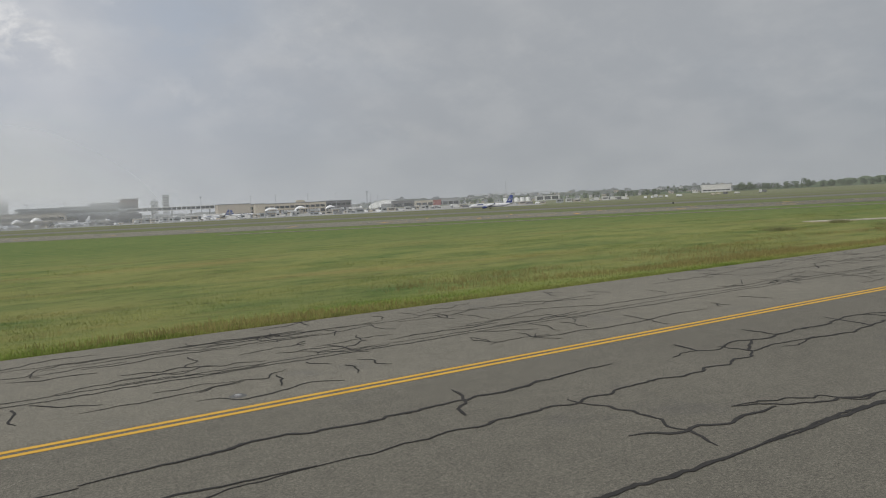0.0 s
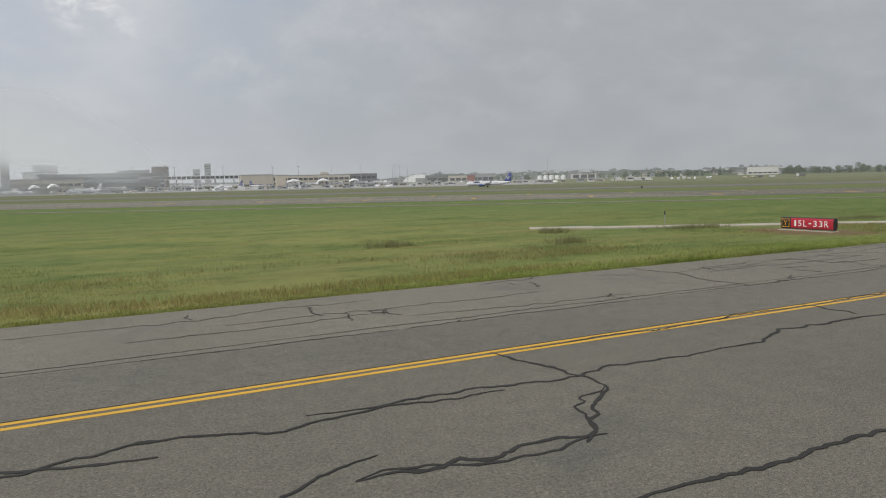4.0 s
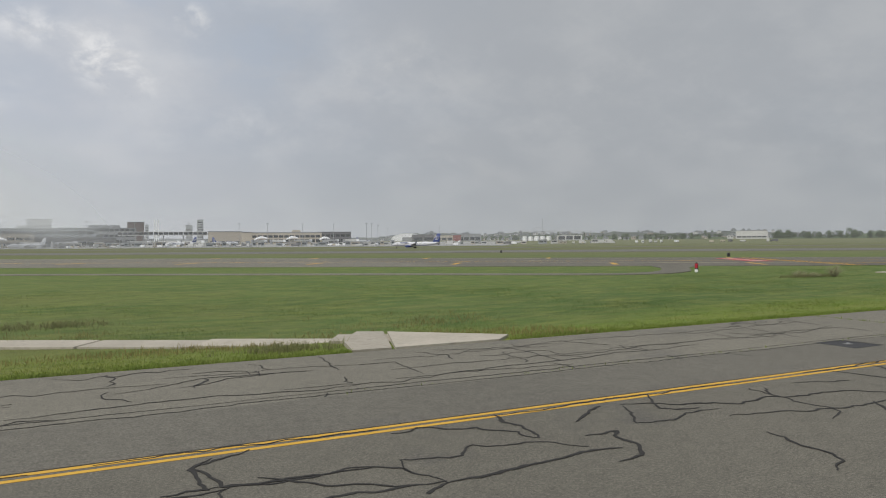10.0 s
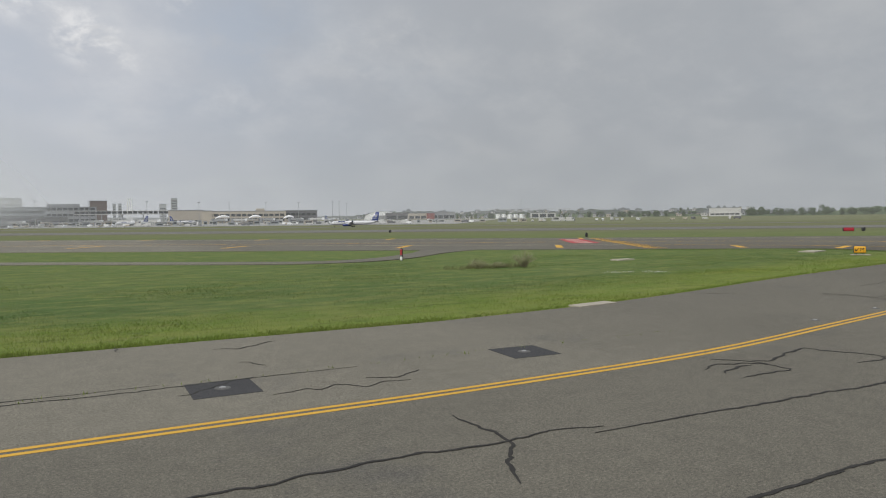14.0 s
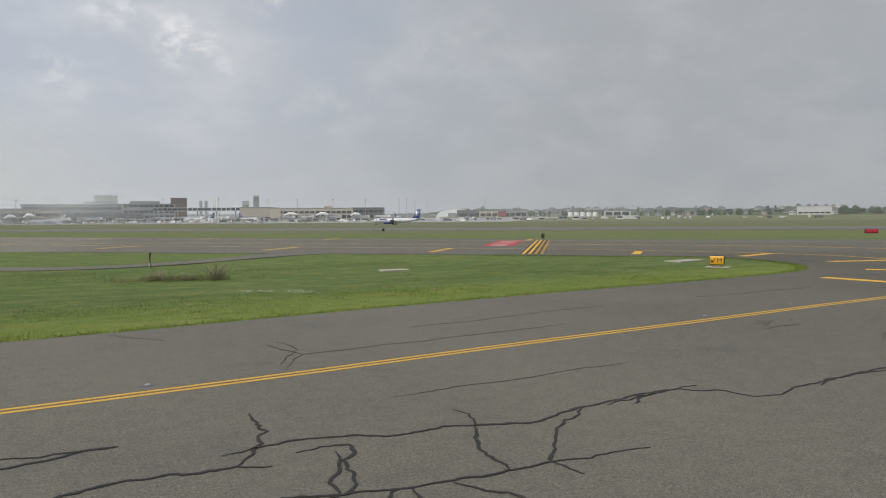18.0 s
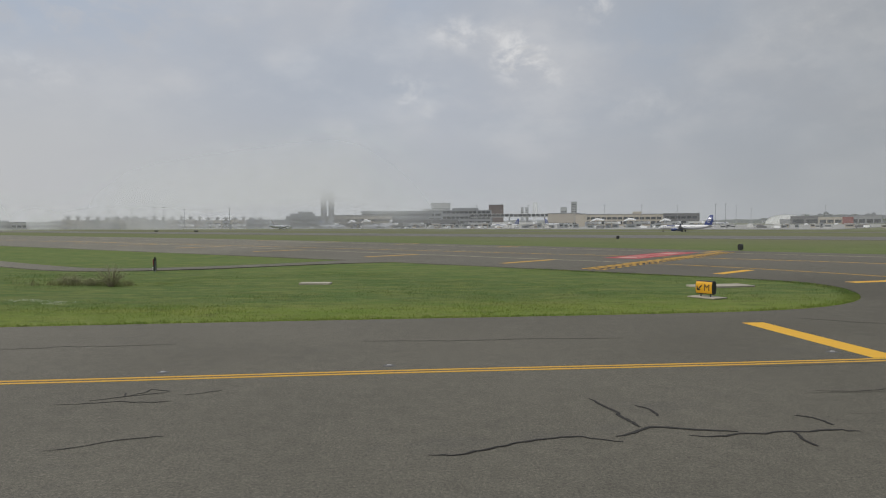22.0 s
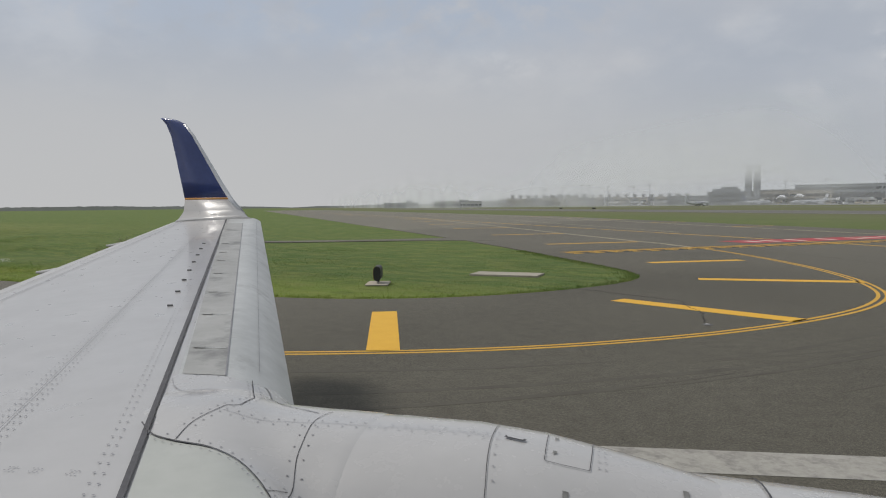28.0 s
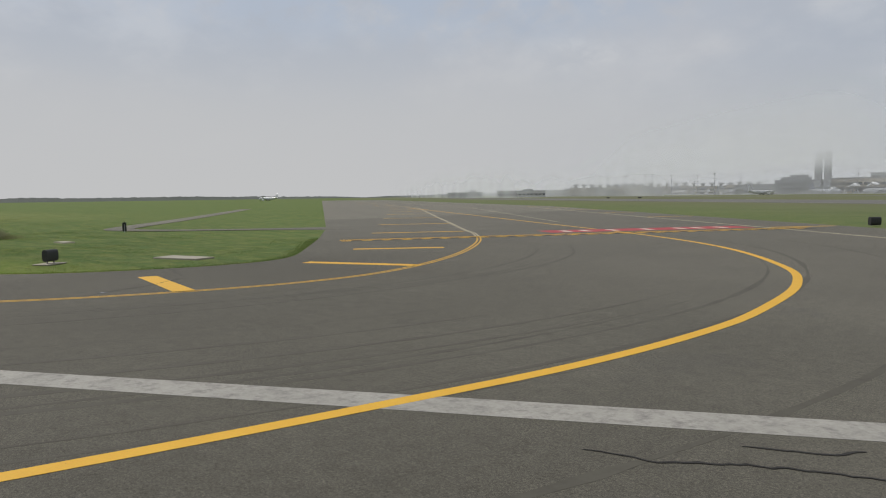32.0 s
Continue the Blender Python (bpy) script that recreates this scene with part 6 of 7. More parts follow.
    part("cockpit_window", loft([[(length * 0.45 - 1.3 - q * 0.5, radius * c * (0.62 + q * 0.14), zc + radius * (0.14 + 0.30 * q)) for c in (-1, -0.5, 0.5, 1)] for q in (0, 1)], caps=False, closed=False), GLASSY, t)
    part("nose_wheel", tube([(length * 0.36, -0.25, 0.36), (length * 0.36, 0.25, 0.36)], 0.36, 14), RUBBER, t)
    part("nose_strut", tube([(length * 0.36, 0, 0.3), (length * 0.36, 0, zc - radius * 0.85)], 0.1, 8), STEEL, t)
    return t


PALE_DOOR = surface("door_outline_grey", ((0.5, 0.51, 0.53), (0.56, 0.57, 0.58)), 0.5, scales=(1.0, 8.0))
U_ANG = math.atan2(NX, -NY)
spot = nu(578, -4)
airliner(Matrix.Translation((spot.x, spot.y, 0.0)) @ Matrix.Rotation(U_ANG, 4, "Z"), "white twin-jet airliner with blue tail on the far taxiway", BLUE, BLUE)
for x, y, ang, tail_paint, label in ((220, 905, 190, BLUE, "white parked airliner with dark blue tail"), (301, 1060, 350, BLUE, "white parked airliner with dark tail beside the terminal"), (-5, 935, 350, BLUE, "white parked airliner with blue tail at the gate"), (-58, 880, 60, WHITE, "white airliner parked nose to the gate"),
                                     (629, 1380, 20, BLUE, "small white airliner on the distant apron"), (-690, 602, 200, WHITE, "distant white airliner on the taxiway"), (60, 1085 - 190, 185, WHITE, "white parked airliner beside a jet bridge")):
    airliner(Matrix.Translation((x, y, 0.0)) @ Matrix.Rotation(radians(ang), 4, "Z"), label, tail_paint, WHITE, length=37.5, radius=1.95, span=34, tail=11.8, group="parked airliners")

# ---- the rest of the far airport ----
def arch_hangar(x, y, w, d, h):
    t = empty("fabric_hangar", facing(x, y), "white arched fabric hangar", "hangar")
    rings = []
    for yy in (0.0, d):
        rings.append([(w / 2 * math.cos(a) * (1 if abs(math.cos(a)) < 0.9 else 1.0), yy, h * math.sin(a) ** 0.8) for a in (math.pi * k / 24 for k in range(25))])
    part("shell", loft(rings, closed=False, caps=False), WHITEF, t, smooth=True)
    part("end_wall", loft([[(p[0] * 0.985, yy + 0.05, p[2] * 0.985) for p in rings[0]] for yy in (0.4, 0.9)]), WHITEF, t)
    part("door", box(w * 0.34, 0.5, h * 0.5, y=0.1), GREYW, t)
    for k in range(1, 6):
        yy = d * k / 6
        part("rib", loft([[(1.004 * w / 2 * math.cos(a), yy + e, 1.004 * h * math.sin(a) ** 0.8) for a in (math.pi * q / 24 for q in range(25))] for e in (-0.4, 0.4)], closed=False, caps=False), PALEW, t)


arch_hangar(894, 1757, 96, 70, 22)

# control tower: two pylons, its head lost in cloud
ct = empty("control_tower", facing(-24, 979), "grey twin-pylon control tower rising into cloud", "tower")
for x in (-5.2, 5.2):
    part("pylon", box(7.8, 8, 51, x=x, bevel=0.6), TOWERW, ct)
part("link", box(4, 6, 5, z=43), TOWERW, ct)
part("base", box(26, 24, 8), GREYW, ct)

# far blocks, painted with the haze already in the wall colour
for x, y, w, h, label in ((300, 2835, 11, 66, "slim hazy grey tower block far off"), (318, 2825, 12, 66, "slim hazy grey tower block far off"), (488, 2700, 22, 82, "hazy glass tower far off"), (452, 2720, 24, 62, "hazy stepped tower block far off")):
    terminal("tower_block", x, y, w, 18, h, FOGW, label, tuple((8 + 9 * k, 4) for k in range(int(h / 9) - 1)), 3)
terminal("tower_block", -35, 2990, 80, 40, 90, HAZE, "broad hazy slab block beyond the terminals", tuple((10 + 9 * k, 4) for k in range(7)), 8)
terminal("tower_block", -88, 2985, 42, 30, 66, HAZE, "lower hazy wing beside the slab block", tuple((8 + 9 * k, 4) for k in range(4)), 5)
stack = empty("chimney_stacks", facing(349, 2800), "three white chimney stacks side by side", "chimney")
for k in range(3):
    part("stack", tube([(-7 + 7 * k, 0, 0), (-7 + 7 * k, 0, 84)], [2.2, 1.8], 10), WHITEF, stack)
# long raised walkway between terminals
wkt = empty("walkway_bridge", facing(246, 1230), "long raised glazed walkway between terminals", "bridge")
part("deck", box(165, 6, 1.0, z=16), PALEW, wkt)
part("roof", box(165, 6.4, 0.8, z=21.2), PALEW, wkt)
for k in range(22):
    part("pane", box(6.4, 0.3, 4.0, x=-78.8 + 7.5 * k, y=-2.6, z=17.1), GLASSY, wkt)
for k in range(6):
    part("pier", box(1.6, 3, 16, x=-75 + 30 * k), GREYW, wkt)
# fan roofs and awnings on the beige terminals
for x, y, w, h in ((365, 1128, 10, 14), (415, 1130, 9, 14), (470, 1135, 8, 13), (10, 975, 6, 13), (30, 976, 6, 14)):
    t = empty("canopy", facing(x, y), "white sloping canopy roof over a gate", "canopy")
    part("roof", loft([[(-w, y, h - 6.5 + y * 0.1), (-w * 0.45, y, h - 3.4 + y * 0.1), (0, y, h - 2.2 + y * 0.1), (w * 0.6, y, h - 3.0 + y * 0.1), (w * 1.1, y, h - 4.8 + y * 0.1), (w * 0.6, y, h - 4.4 + y * 0.1), (0, y, h - 4.2 + y * 0.1), (-w * 0.45, y, h - 5.2 + y * 0.1)] for y in (0, 14)]), WHITEF, t)
    for k in (-0.7, 0.0, 0.8):
        part("post", tube([(w * k, 2, 0), (w * k, 2, h - 4.6)], 0.25, 8), STEEL, t)
    for k in (-0.45, 0.0, 0.45):
        part("post", tube([(w * k, 1.0, 0), (w * k, 1.0, h - 5.4)], 0.4, 6), GREYW, t)
    part("front", box(w * 0.94, 0.6, h * 0.45, y=6), TANW, t)


def jet_bridge(x, y, ang, ln):
    t = empty("jet_bridge", Matrix.Translation((x, y, 0)) @ Matrix.Rotation(radians(ang), 4, "Z"), "white boarding bridge on a steel leg", "jet bridge", "boarding bridges")
    part("tunnel", box(ln, 3.0, 3.0, z=4.2, bevel=0.1), PALEW, t)
    part("cab", box(4, 4, 3.6, x=-ln / 2 - 1.5, z=3.9, bevel=0.2), WHITEF, t)
    part("leg", tube([(-ln * 0.3, 0, 0), (-ln * 0.3, 0, 4.3)], 0.5, 8), STEEL, t)
    part("rotunda", tube([(ln / 2, 0, 0), (ln / 2, 0, 7.6)], 2.3, 12), GREYW, t)


fr = random.Random(21)
for x, y in ((215, 1000), (180, 1010), (250, 1040), (95, 985), (60, 990), (-20, 975), (-90, 1010), (355, 1100), (385, 1105), (430, 1112), (480, 1130), (520, 1150), (-180, 1050), (-250, 1120), (-320, 1180), (-400, 1240)):
    jet_bridge(x, y, fr.uniform(150, 215), fr.uniform(18, 30))


def service_vehicle(x, y, ang, kind):
    paint = (WHITEF, PALEW, PALEW, TANW, DARKW)[kind % 5]
    t = empty("service_vehicle", Matrix.Translation((x, y, 0)) @ Matrix.Rotation(radians(ang), 4, "Z"), ("white box van on the apron", "pale baggage truck on the apron", "white catering truck with raised box", "beige ground vehicle on the apron", "dark fuel truck on the apron")[kind % 5], "vehicle", "apron vehicles")
    ln, h = (6, 2.6), 3.0
    L = (5.5, 6.5, 8.5, 5.0, 9.0)[kind % 5]
    H = (2.2, 1.8, 3.6, 1.7, 2.6)[kind % 5]
    part("body", box(L * 0.72, 2.3, H, x=-L * 0.13, z=0.6, bevel=0.12), paint, t)
    part("cab", box(L * 0.26, 2.2, 1.8, x=L * 0.37, z=0.5, bevel=0.18), paint, t)
    part("windscreen", box(0.1, 1.9, 0.7, x=L * 0.5, z=1.4), GLASSY, t)
    for a in (-0.32, 0.36):
        for b in (-1.0, 1.0):
            part("wheel", tube([(L * a, b - 0.14, 0.45), (L * a, b + 0.14, 0.45)], 0.45, 10), RUBBER, t)


for i in range(64):
    u = fr.uniform(-380, 640)
    p = nu(fr.uniform(770, 860) + max(0, -u) * 0.45, u)
    service_vehicle(p.x, p.y, fr.choice((145, 325, 235, 55)) + fr.uniform(-10, 10), i)
for x, y in ((455, 640), (700, 1180), (760, 1210)):
    service_vehicle(x, y, 145, 0)


def light_mast(x, y, h):
    t = empty("light_mast", Matrix.Translation((x, y, 0)), "tall slim apron light mast", "light mast", "apron masts")
    part("pole", tube([(0, 0, 0), (0, 0, h)], [0.45, 0.25], 8), STEEL, t)
    part("lamp_head", box(4.0, 1.0, 0.8, z=h, bevel=0.1), GREYW, t)


for x, y, h in ((-420, 1120, 30), (-372, 1100, 32), (-300, 1060, 33), (-180, 1020, 30), (-95, 985, 30), (-330, 1090, 34), (-262, 1050, 30), (-240, 1080, 30), (-215, 1040, 28), (-130, 990, 28), (60, 980, 30), (120, 1000, 32), (180, 1080, 32), (260, 1150, 34), (380, 1150, 33), (440, 1160, 33), (560, 1180, 34), (600, 1260, 36), (640, 1330, 34), (930, 1640, 40), (690, 1400, 30), (20, 960, 28), (330, 1120, 32), (500, 1180, 33)):
    light_mast(x, y, h)

# storage tanks
for k in range(5):
    x, y = 1036 + 11.5 * k, 1404 - 7.5 * k
    t = empty("storage_tank", Matrix.Translation((x, y, 0)), "white cylindrical storage tank", "tank", "fuel tanks")
    part("shell", tube([(0, 0, 0), (0, 0, 9.5)], 5.4, 24), WHITEF, t, smooth=False)
    part("roof", tube([(0, 0, 9.5), (0, 0, 10.6)], [5.4, 1.2], 24), PALEW, t)

# ---- distance: wooded shore, houses and trees ----
WOODS = surface("far_foliage", ((0.060, 0.085, 0.045), (0.10, 0.13, 0.07)), 0.95, scales=(0.02, 0.25))
HILL = surface("far_hillside", ((0.082, 0.094, 0.085), (0.118, 0.130, 0.115)), 0.95, scales=(0.004, 0.05))


def bank_height(i, k, h, seed, q, lift):
    env = min(1.0, 6 * i / k + 0.15, 6 * (k - i) / k + 0.15)
    return max(0.0, h * (0.62 + 0.55 * noise.noise(Vector((i * 0.045, seed, q))) + 0.22 * noise.noise(Vector((i * 0.6, seed, q * 3)))) * lift * env) - 0.2


def shore(name, a, b, h, depth, label, seed, mat):
    """A long low bank with an uneven wooded skyline."""
    a, b = Vector(a), Vector(b)
    d = (b - a)
    t = d.normalized()
    nrm = Vector((-t.y, t.x))
    k = int(d.length / 12)
    rows = []
    for q, lift in ((-0.5, 0.0), (-0.25, 0.62), (0.0, 1.0), (0.3, 0.8), (0.5, 0.0)):
        row = []
        for i in range(k + 1):
            p = a + d * (i / k) + nrm * depth * q
            row.append((p.x, p.y, bank_height(i, k, h, seed, q, lift) + rise(p.x, p.y)))
        rows.append(row)
    return tagged(part("backdrop", loft(rows, caps=False, closed=False), mat), label, "distant shore", kind="structure")


shore("shore", (1900, 1200), (900, 2600), 30, 260, "distant wooded hillside with houses", 3.0, HILL)
shore("shore", (900, 2600), (-200, 3300), 22, 300, "distant hazy wooded shore", 8.0, HILL)
shore("shore", (-200, 3300), (-2600, 2300), 20, 300, "low hazy shoreline", 12.0, HILL)
shore("shore", (-2600, 2300), (-3200, -400), 22, 300, "low hazy shoreline", 16.0, HILL)
shore("shore", (1560, 1190), (1010, 2010), 15, 60, "dark belt of trees behind the houses", 30.0, WOODS)
shore("shore", (1500, 1120), (1880, 800), 11, 40, "low scrub under the trees", 41.0, WOODS)
shore("shore", (2300, 300), (1900, 1250), 34, 200, "wooded rise beyond the airfield", 21.0, WOODS)


def tree(x, y, h, seed, z=0.0):
    r = random.Random(seed)
    t = empty("tree", Matrix.Translation((x, y, z)), "dark green broadleaf tree at the field's edge", "tree", "trees beyond the airfield")
    part("trunk", tube([(0, 0, 0), (r.uniform(-0.4, 0.4), 0, h * 0.3), (r.uniform(-0.6, 0.6), 0.3, h * 0.55)], [h * 0.035, h * 0.026, h * 0.012], 7), TRUNK, t)
    v, f = [], []
    for i in range(150):
        a, q = r.uniform(0, 2 * math.pi), r.random() ** 0.55
        zz = r.uniform(0.10, 1.0)
        rad = h * 0.42 * q * math.sin(math.pi * min(1, zz / 1.07)) ** 0.6
        c = Vector((rad * math.cos(a), rad * math.sin(a), h * zz))
        s = h * r.uniform(0.035, 0.075)
        k = len(v)
        for dx, dy, dz in ((1, 0, 0), (-0.5, 0.87, 0.1), (-0.5, -0.87, -0.1), (0, 0, 0.9), (0.1, 0.1, -0.8)):
            v.append(tuple(c + Vector((dx, dy, dz)) * s * r.uniform(0.7, 1.3)))
        f += [(k, k + 1, k + 3), (k + 1, k + 2, k + 3), (k + 2, k, k + 3), (k + 1, k, k + 4), (k + 2, k + 1, k + 4), (k, k + 2, k + 4)]
    part_mesh("crown", mesh_of("crown", v, f, WOODS), t)


TRUNK = surface("bark", ((0.07, 0.055, 0.04), (0.11, 0.09, 0.07)), 0.95, scales=(0.5, 6.0))
for i in range(64):
    q = i / 63
    tree(1490 + 330 * q + fr.uniform(-12, 12), 1105 - 250 * q + fr.uniform(-30, 30), fr.uniform(12, 17) + (fr.uniform(2, 6) if i % 5 == 0 else 0), i)
for i in range(12):
    tree(1268 + 5.5 * i + fr.uniform(-4, 4), 1262 - 6 * i + fr.uniform(-10, 10), fr.uniform(10, 15), 100 + i)


def far_house(x, y, w, d, h, paint, z=0.0):
    t = empty("house", Matrix.Translation((0, 0, z)) @ facing(x, y), ("white gabled house far off", "grey gabled house far off", "beige flat building far off")[paint], "house", "distant houses")
    part("wall", box(w, d, h, y=d / 2), (PALEW, FOGW, BEIGE)[paint], t)
    part("roof", loft([[(-w / 2 - 0.5, -0.5, h), (w / 2 + 0.5, -0.5, h), (0, -0.5, h + w * 0.3)], [(-w / 2 - 0.5, d + 0.5, h), (w / 2 + 0.5, d + 0.5, h), (0, d + 0.5, h + w * 0.3)]]), ROOF, t)
    for k in (-0.25, 0.25):
        part("window", box(w * 0.18, 0.3, h * 0.3, x=w * k, y=-0.1, z=h * 0.45), GLASSY, t)


for i in range(190):
    q = fr.random()
    far_house(1640 - 620 * q + fr.uniform(-20, 20), 1160 + 760 * q + fr.uniform(-110, 40), fr.uniform(6, 15), fr.uniform(7, 11), fr.uniform(4, 8), fr.choice((0, 1, 1, 1, 2)))

# far steel bridge, its haze put into the paint
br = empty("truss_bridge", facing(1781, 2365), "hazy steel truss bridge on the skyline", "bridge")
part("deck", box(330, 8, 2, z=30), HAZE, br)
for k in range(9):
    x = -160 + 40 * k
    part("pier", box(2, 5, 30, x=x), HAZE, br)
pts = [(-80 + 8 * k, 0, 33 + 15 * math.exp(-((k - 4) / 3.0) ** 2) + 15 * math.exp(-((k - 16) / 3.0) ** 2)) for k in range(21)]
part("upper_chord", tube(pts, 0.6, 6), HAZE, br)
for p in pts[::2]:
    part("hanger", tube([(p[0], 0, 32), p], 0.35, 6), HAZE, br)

# small trees between the far houses, and a wood to the side
for i in range(134):
    q = fr.random()
    tree(1640 - 560 * q + fr.uniform(-20, 20), 1120 + 700 * q + fr.uniform(-90, 60), fr.uniform(8, 15), 300 + i)
for i in range(40):
    q = i / 39
    tree(1560 + 330 * q + fr.uniform(-14, 14), 1075 - 330 * q + fr.uniform(-25, 25), fr.uniform(9, 14), 400 + i)
# houses and trees up the near slope of the hillside
ha, hb = Vector((1900, 1200)), Vector((900, 2600))
hd = hb - ha
hk = int(hd.length / 12)
hn = Vector((-hd.y, hd.x)).normalized()
for j in range(148):
    i = fr.randint(4, int(hk * 0.8))
    q = fr.uniform(0.04, 0.3) if j % 3 == 0 else fr.uniform(0.3, 0.48)
    q0, l0, q1, l1 = (0.0, 1.0, 0.3, 0.8) if q < 0.3 else (0.3, 0.8, 0.5, 0.0)
    m = (q - q0) / (q1 - q0)
    z = bank_height(i, hk, 30, 3.0, q0, l0) * (1 - m) + bank_height(i, hk, 30, 3.0, q1, l1) * m
    p = ha + hd * (i / hk) + hn * 260 * q
    if j < 100:
        far_house(p.x, p.y, fr.uniform(7, 15), fr.uniform(7, 11), fr.uniform(5, 8), fr.choice((0, 1, 1, 2)), z - 1.2)
    else:
        tree(p.x, p.y, fr.uniform(6, 10), 600 + j, z - 0.6)
# radio mast
mast = empty("radio_mast", facing(1690, 2284), "slim grey radio mast on the skyline", "mast")
part("mast", tube([(0, 0, 0), (0, 0, 82)], [1.2, 0.5], 6), FOGW, mast)
for z in (50, 66, 78):
    part("crossarm", box(5, 1, 1, z=z), FOGW, mast)


# parked stands, containers and gate huts along the foot of the terminals
def gate_hut(x, y, w, h, paint):
    t = empty("gate_hut", facing(x, y), ("pale gate hut at the terminal's foot", "grey gate hut at the terminal's foot", "beige gate hut at the terminal's foot")[paint], "hut", "gate huts")
    part("wall", box(w, 6, h, y=3), (PALEW, FOGW, BEIGE)[paint], t)
    part("roof", box(w + 0.8, 7, 0.5, y=3, z=h), (PALEW, GREYW, PALEW)[paint], t)
    part("window", box(w * 0.7, 0.3, h * 0.3, y=-0.1, z=h * 0.45), GLASSY, t)


for i in range(70):
    u = fr.uniform(-190, 420)
    p = nu(868 + max(0, -u) * 0.45 + fr.uniform(-8, 12), u)
    gate_hut(p.x, p.y, fr.uniform(3, 9), fr.uniform(2, 4.5), fr.choice((0, 1, 1, 2)))

for i in range(120):
    u = fr.uniform(60, 900)
    p = nu(838 + fr.uniform(-14, 26), u)
    gate_hut(p.x, p.y, fr.uniform(3, 10), fr.uniform(2.2, 6), fr.choice((0, 1, 1, 2)))
for i in range(46):
    u = fr.uniform(250, 900)
    p = nu(fr.uniform(765, 835), u)
    service_vehicle(p.x, p.y, fr.choice((145, 325, 235, 55)) + fr.uniform(-10, 10), i)

# ---- low cloud: thin translucent veils of mist far out, thick round the control tower ----
def mist_material(name, low, tall, bank, reach=(900.0, 0.0), least=0.2):
    m = bpy.data.materials.new(name)
    m.use_nodes = True
    n, l = nodes_of(m)
    n.remove(n["Principled BSDF"])
    geo, sep = n.new("ShaderNodeNewGeometry"), n.new("ShaderNodeSeparateXYZ")
    l.new(geo.outputs["Position"], sep.inputs[0])

    def ramp(src, a, b):
        r = n.new("ShaderNodeMapRange")
        r.interpolation_type = "SMOOTHSTEP"
        r.inputs["From Min"].default_value, r.inputs["From Max"].default_value = a, b
        l.new(src, r.inputs["Value"])
        return r.outputs["Result"]

    def calc(op, a, b):
        x = n.new("ShaderNodeMath")
        x.operation = op
        for sock, v in zip(x.inputs, (a, b)):
            if isinstance(v, float):
                sock.default_value = v
            else:
                l.new(v, sock)
        return x.outputs[0]

    t = n.new("ShaderNodeTexNoise")
    t.inputs["Scale"].default_value, t.inputs["Detail"].default_value, t.inputs["Roughness"].default_value = 0.007, 2.0, 0.5
    l.new(geo.outputs["Position"], t.inputs["Vector"])
    patchy = ramp(t.outputs["Fac"], 0.28, 0.72)
    thinning = ramp(sep.outputs["Z"], tall, 0.0)
    fac = calc("MULTIPLY", calc("MULTIPLY", thinning, low), calc("ADD", calc("MULTIPLY", patchy, 0.6), 0.7))
    fac = calc("MULTIPLY", fac, calc("ADD", calc("MULTIPLY", ramp(sep.outputs["X"], reach[0], reach[1]), 1.0 - least), least))
    if least == 0.0:
        fac = calc("MULTIPLY", fac, ramp(sep.outputs["X"], -1900.0, -800.0))
    if bank:
        along = calc("MULTIPLY", ramp(sep.outputs["X"], 190.0, -30.0), ramp(sep.outputs["X"], -700.0, -250.0))
        base = calc("ADD", sep.outputs["Z"], calc("MULTIPLY", ramp(sep.outputs["X"], 10.0, 110.0), 20.0))
        height = calc("MULTIPLY", calc("ADD", calc("MULTIPLY", ramp(base, 20.0, 44.0), 0.8), 0.2), ramp(sep.outputs["Z"], 165.0, 25.0))
        dense = calc("MULTIPLY", calc("MULTIPLY", along, height), calc("ADD", calc("MULTIPLY", patchy, 0.22), 0.74))
        fac = calc("SUBTRACT", 1.0, calc("MULTIPLY", calc("SUBTRACT", 1.0, fac), calc("SUBTRACT", 1.0, dense)))
    d, tr, mx = n.new("ShaderNodeBsdfDiffuse"), n.new("ShaderNodeBsdfTranslucent"), n.new("ShaderNodeMixShader")
    clear, out = n.new("ShaderNodeBsdfTransparent"), n.new("ShaderNodeMixShader")
    for b in (d, tr):
        b.inputs["Color"].default_value = (0.90, 0.925, 0.955, 1)
    l.new(d.outputs[0], mx.inputs[1])
    l.new(tr.outputs[0], mx.inputs[2])
    mx.inputs[0].default_value = 0.3
    l.new(fac, out.inputs[0])
    l.new(clear.outputs[0], out.inputs[1])
    l.new(mx.outputs[0], out.inputs[2])
    l.new(out.outputs[0], n["Material Output"].inputs["Surface"])
    return m


def mist_veil(n0, u0, u1, height, material):
    rows = [[(*nu(n0, u0 + (u1 - u0) * k / 40), z) for k in range(41)] for z in (0.0, height * 0.25, height * 0.5, height * 0.75, height)]
    return tagged(part("mist_bank", loft(rows, caps=False, closed=False), material), "thin low bank of grey mist", "mist", kind="structure")


mist_veil(735, -1400, 2600, 170, mist_material("near_mist", 0.16, 90.0, True, least=0.3))
mist_veil(640, 200, 3900, 120, mist_material("west_mist", 0.42, 75.0, False, (60.0, -350.0), 0.0))
mist_veil(440, 500, 3900, 110, mist_material("outer_mist", 0.42, 75.0, False, (-120.0, -430.0), 0.0))
mist_veil(1480, -2200, 3400, 170, mist_material("far_mist", 0.30, 120.0, False, least=0.25))

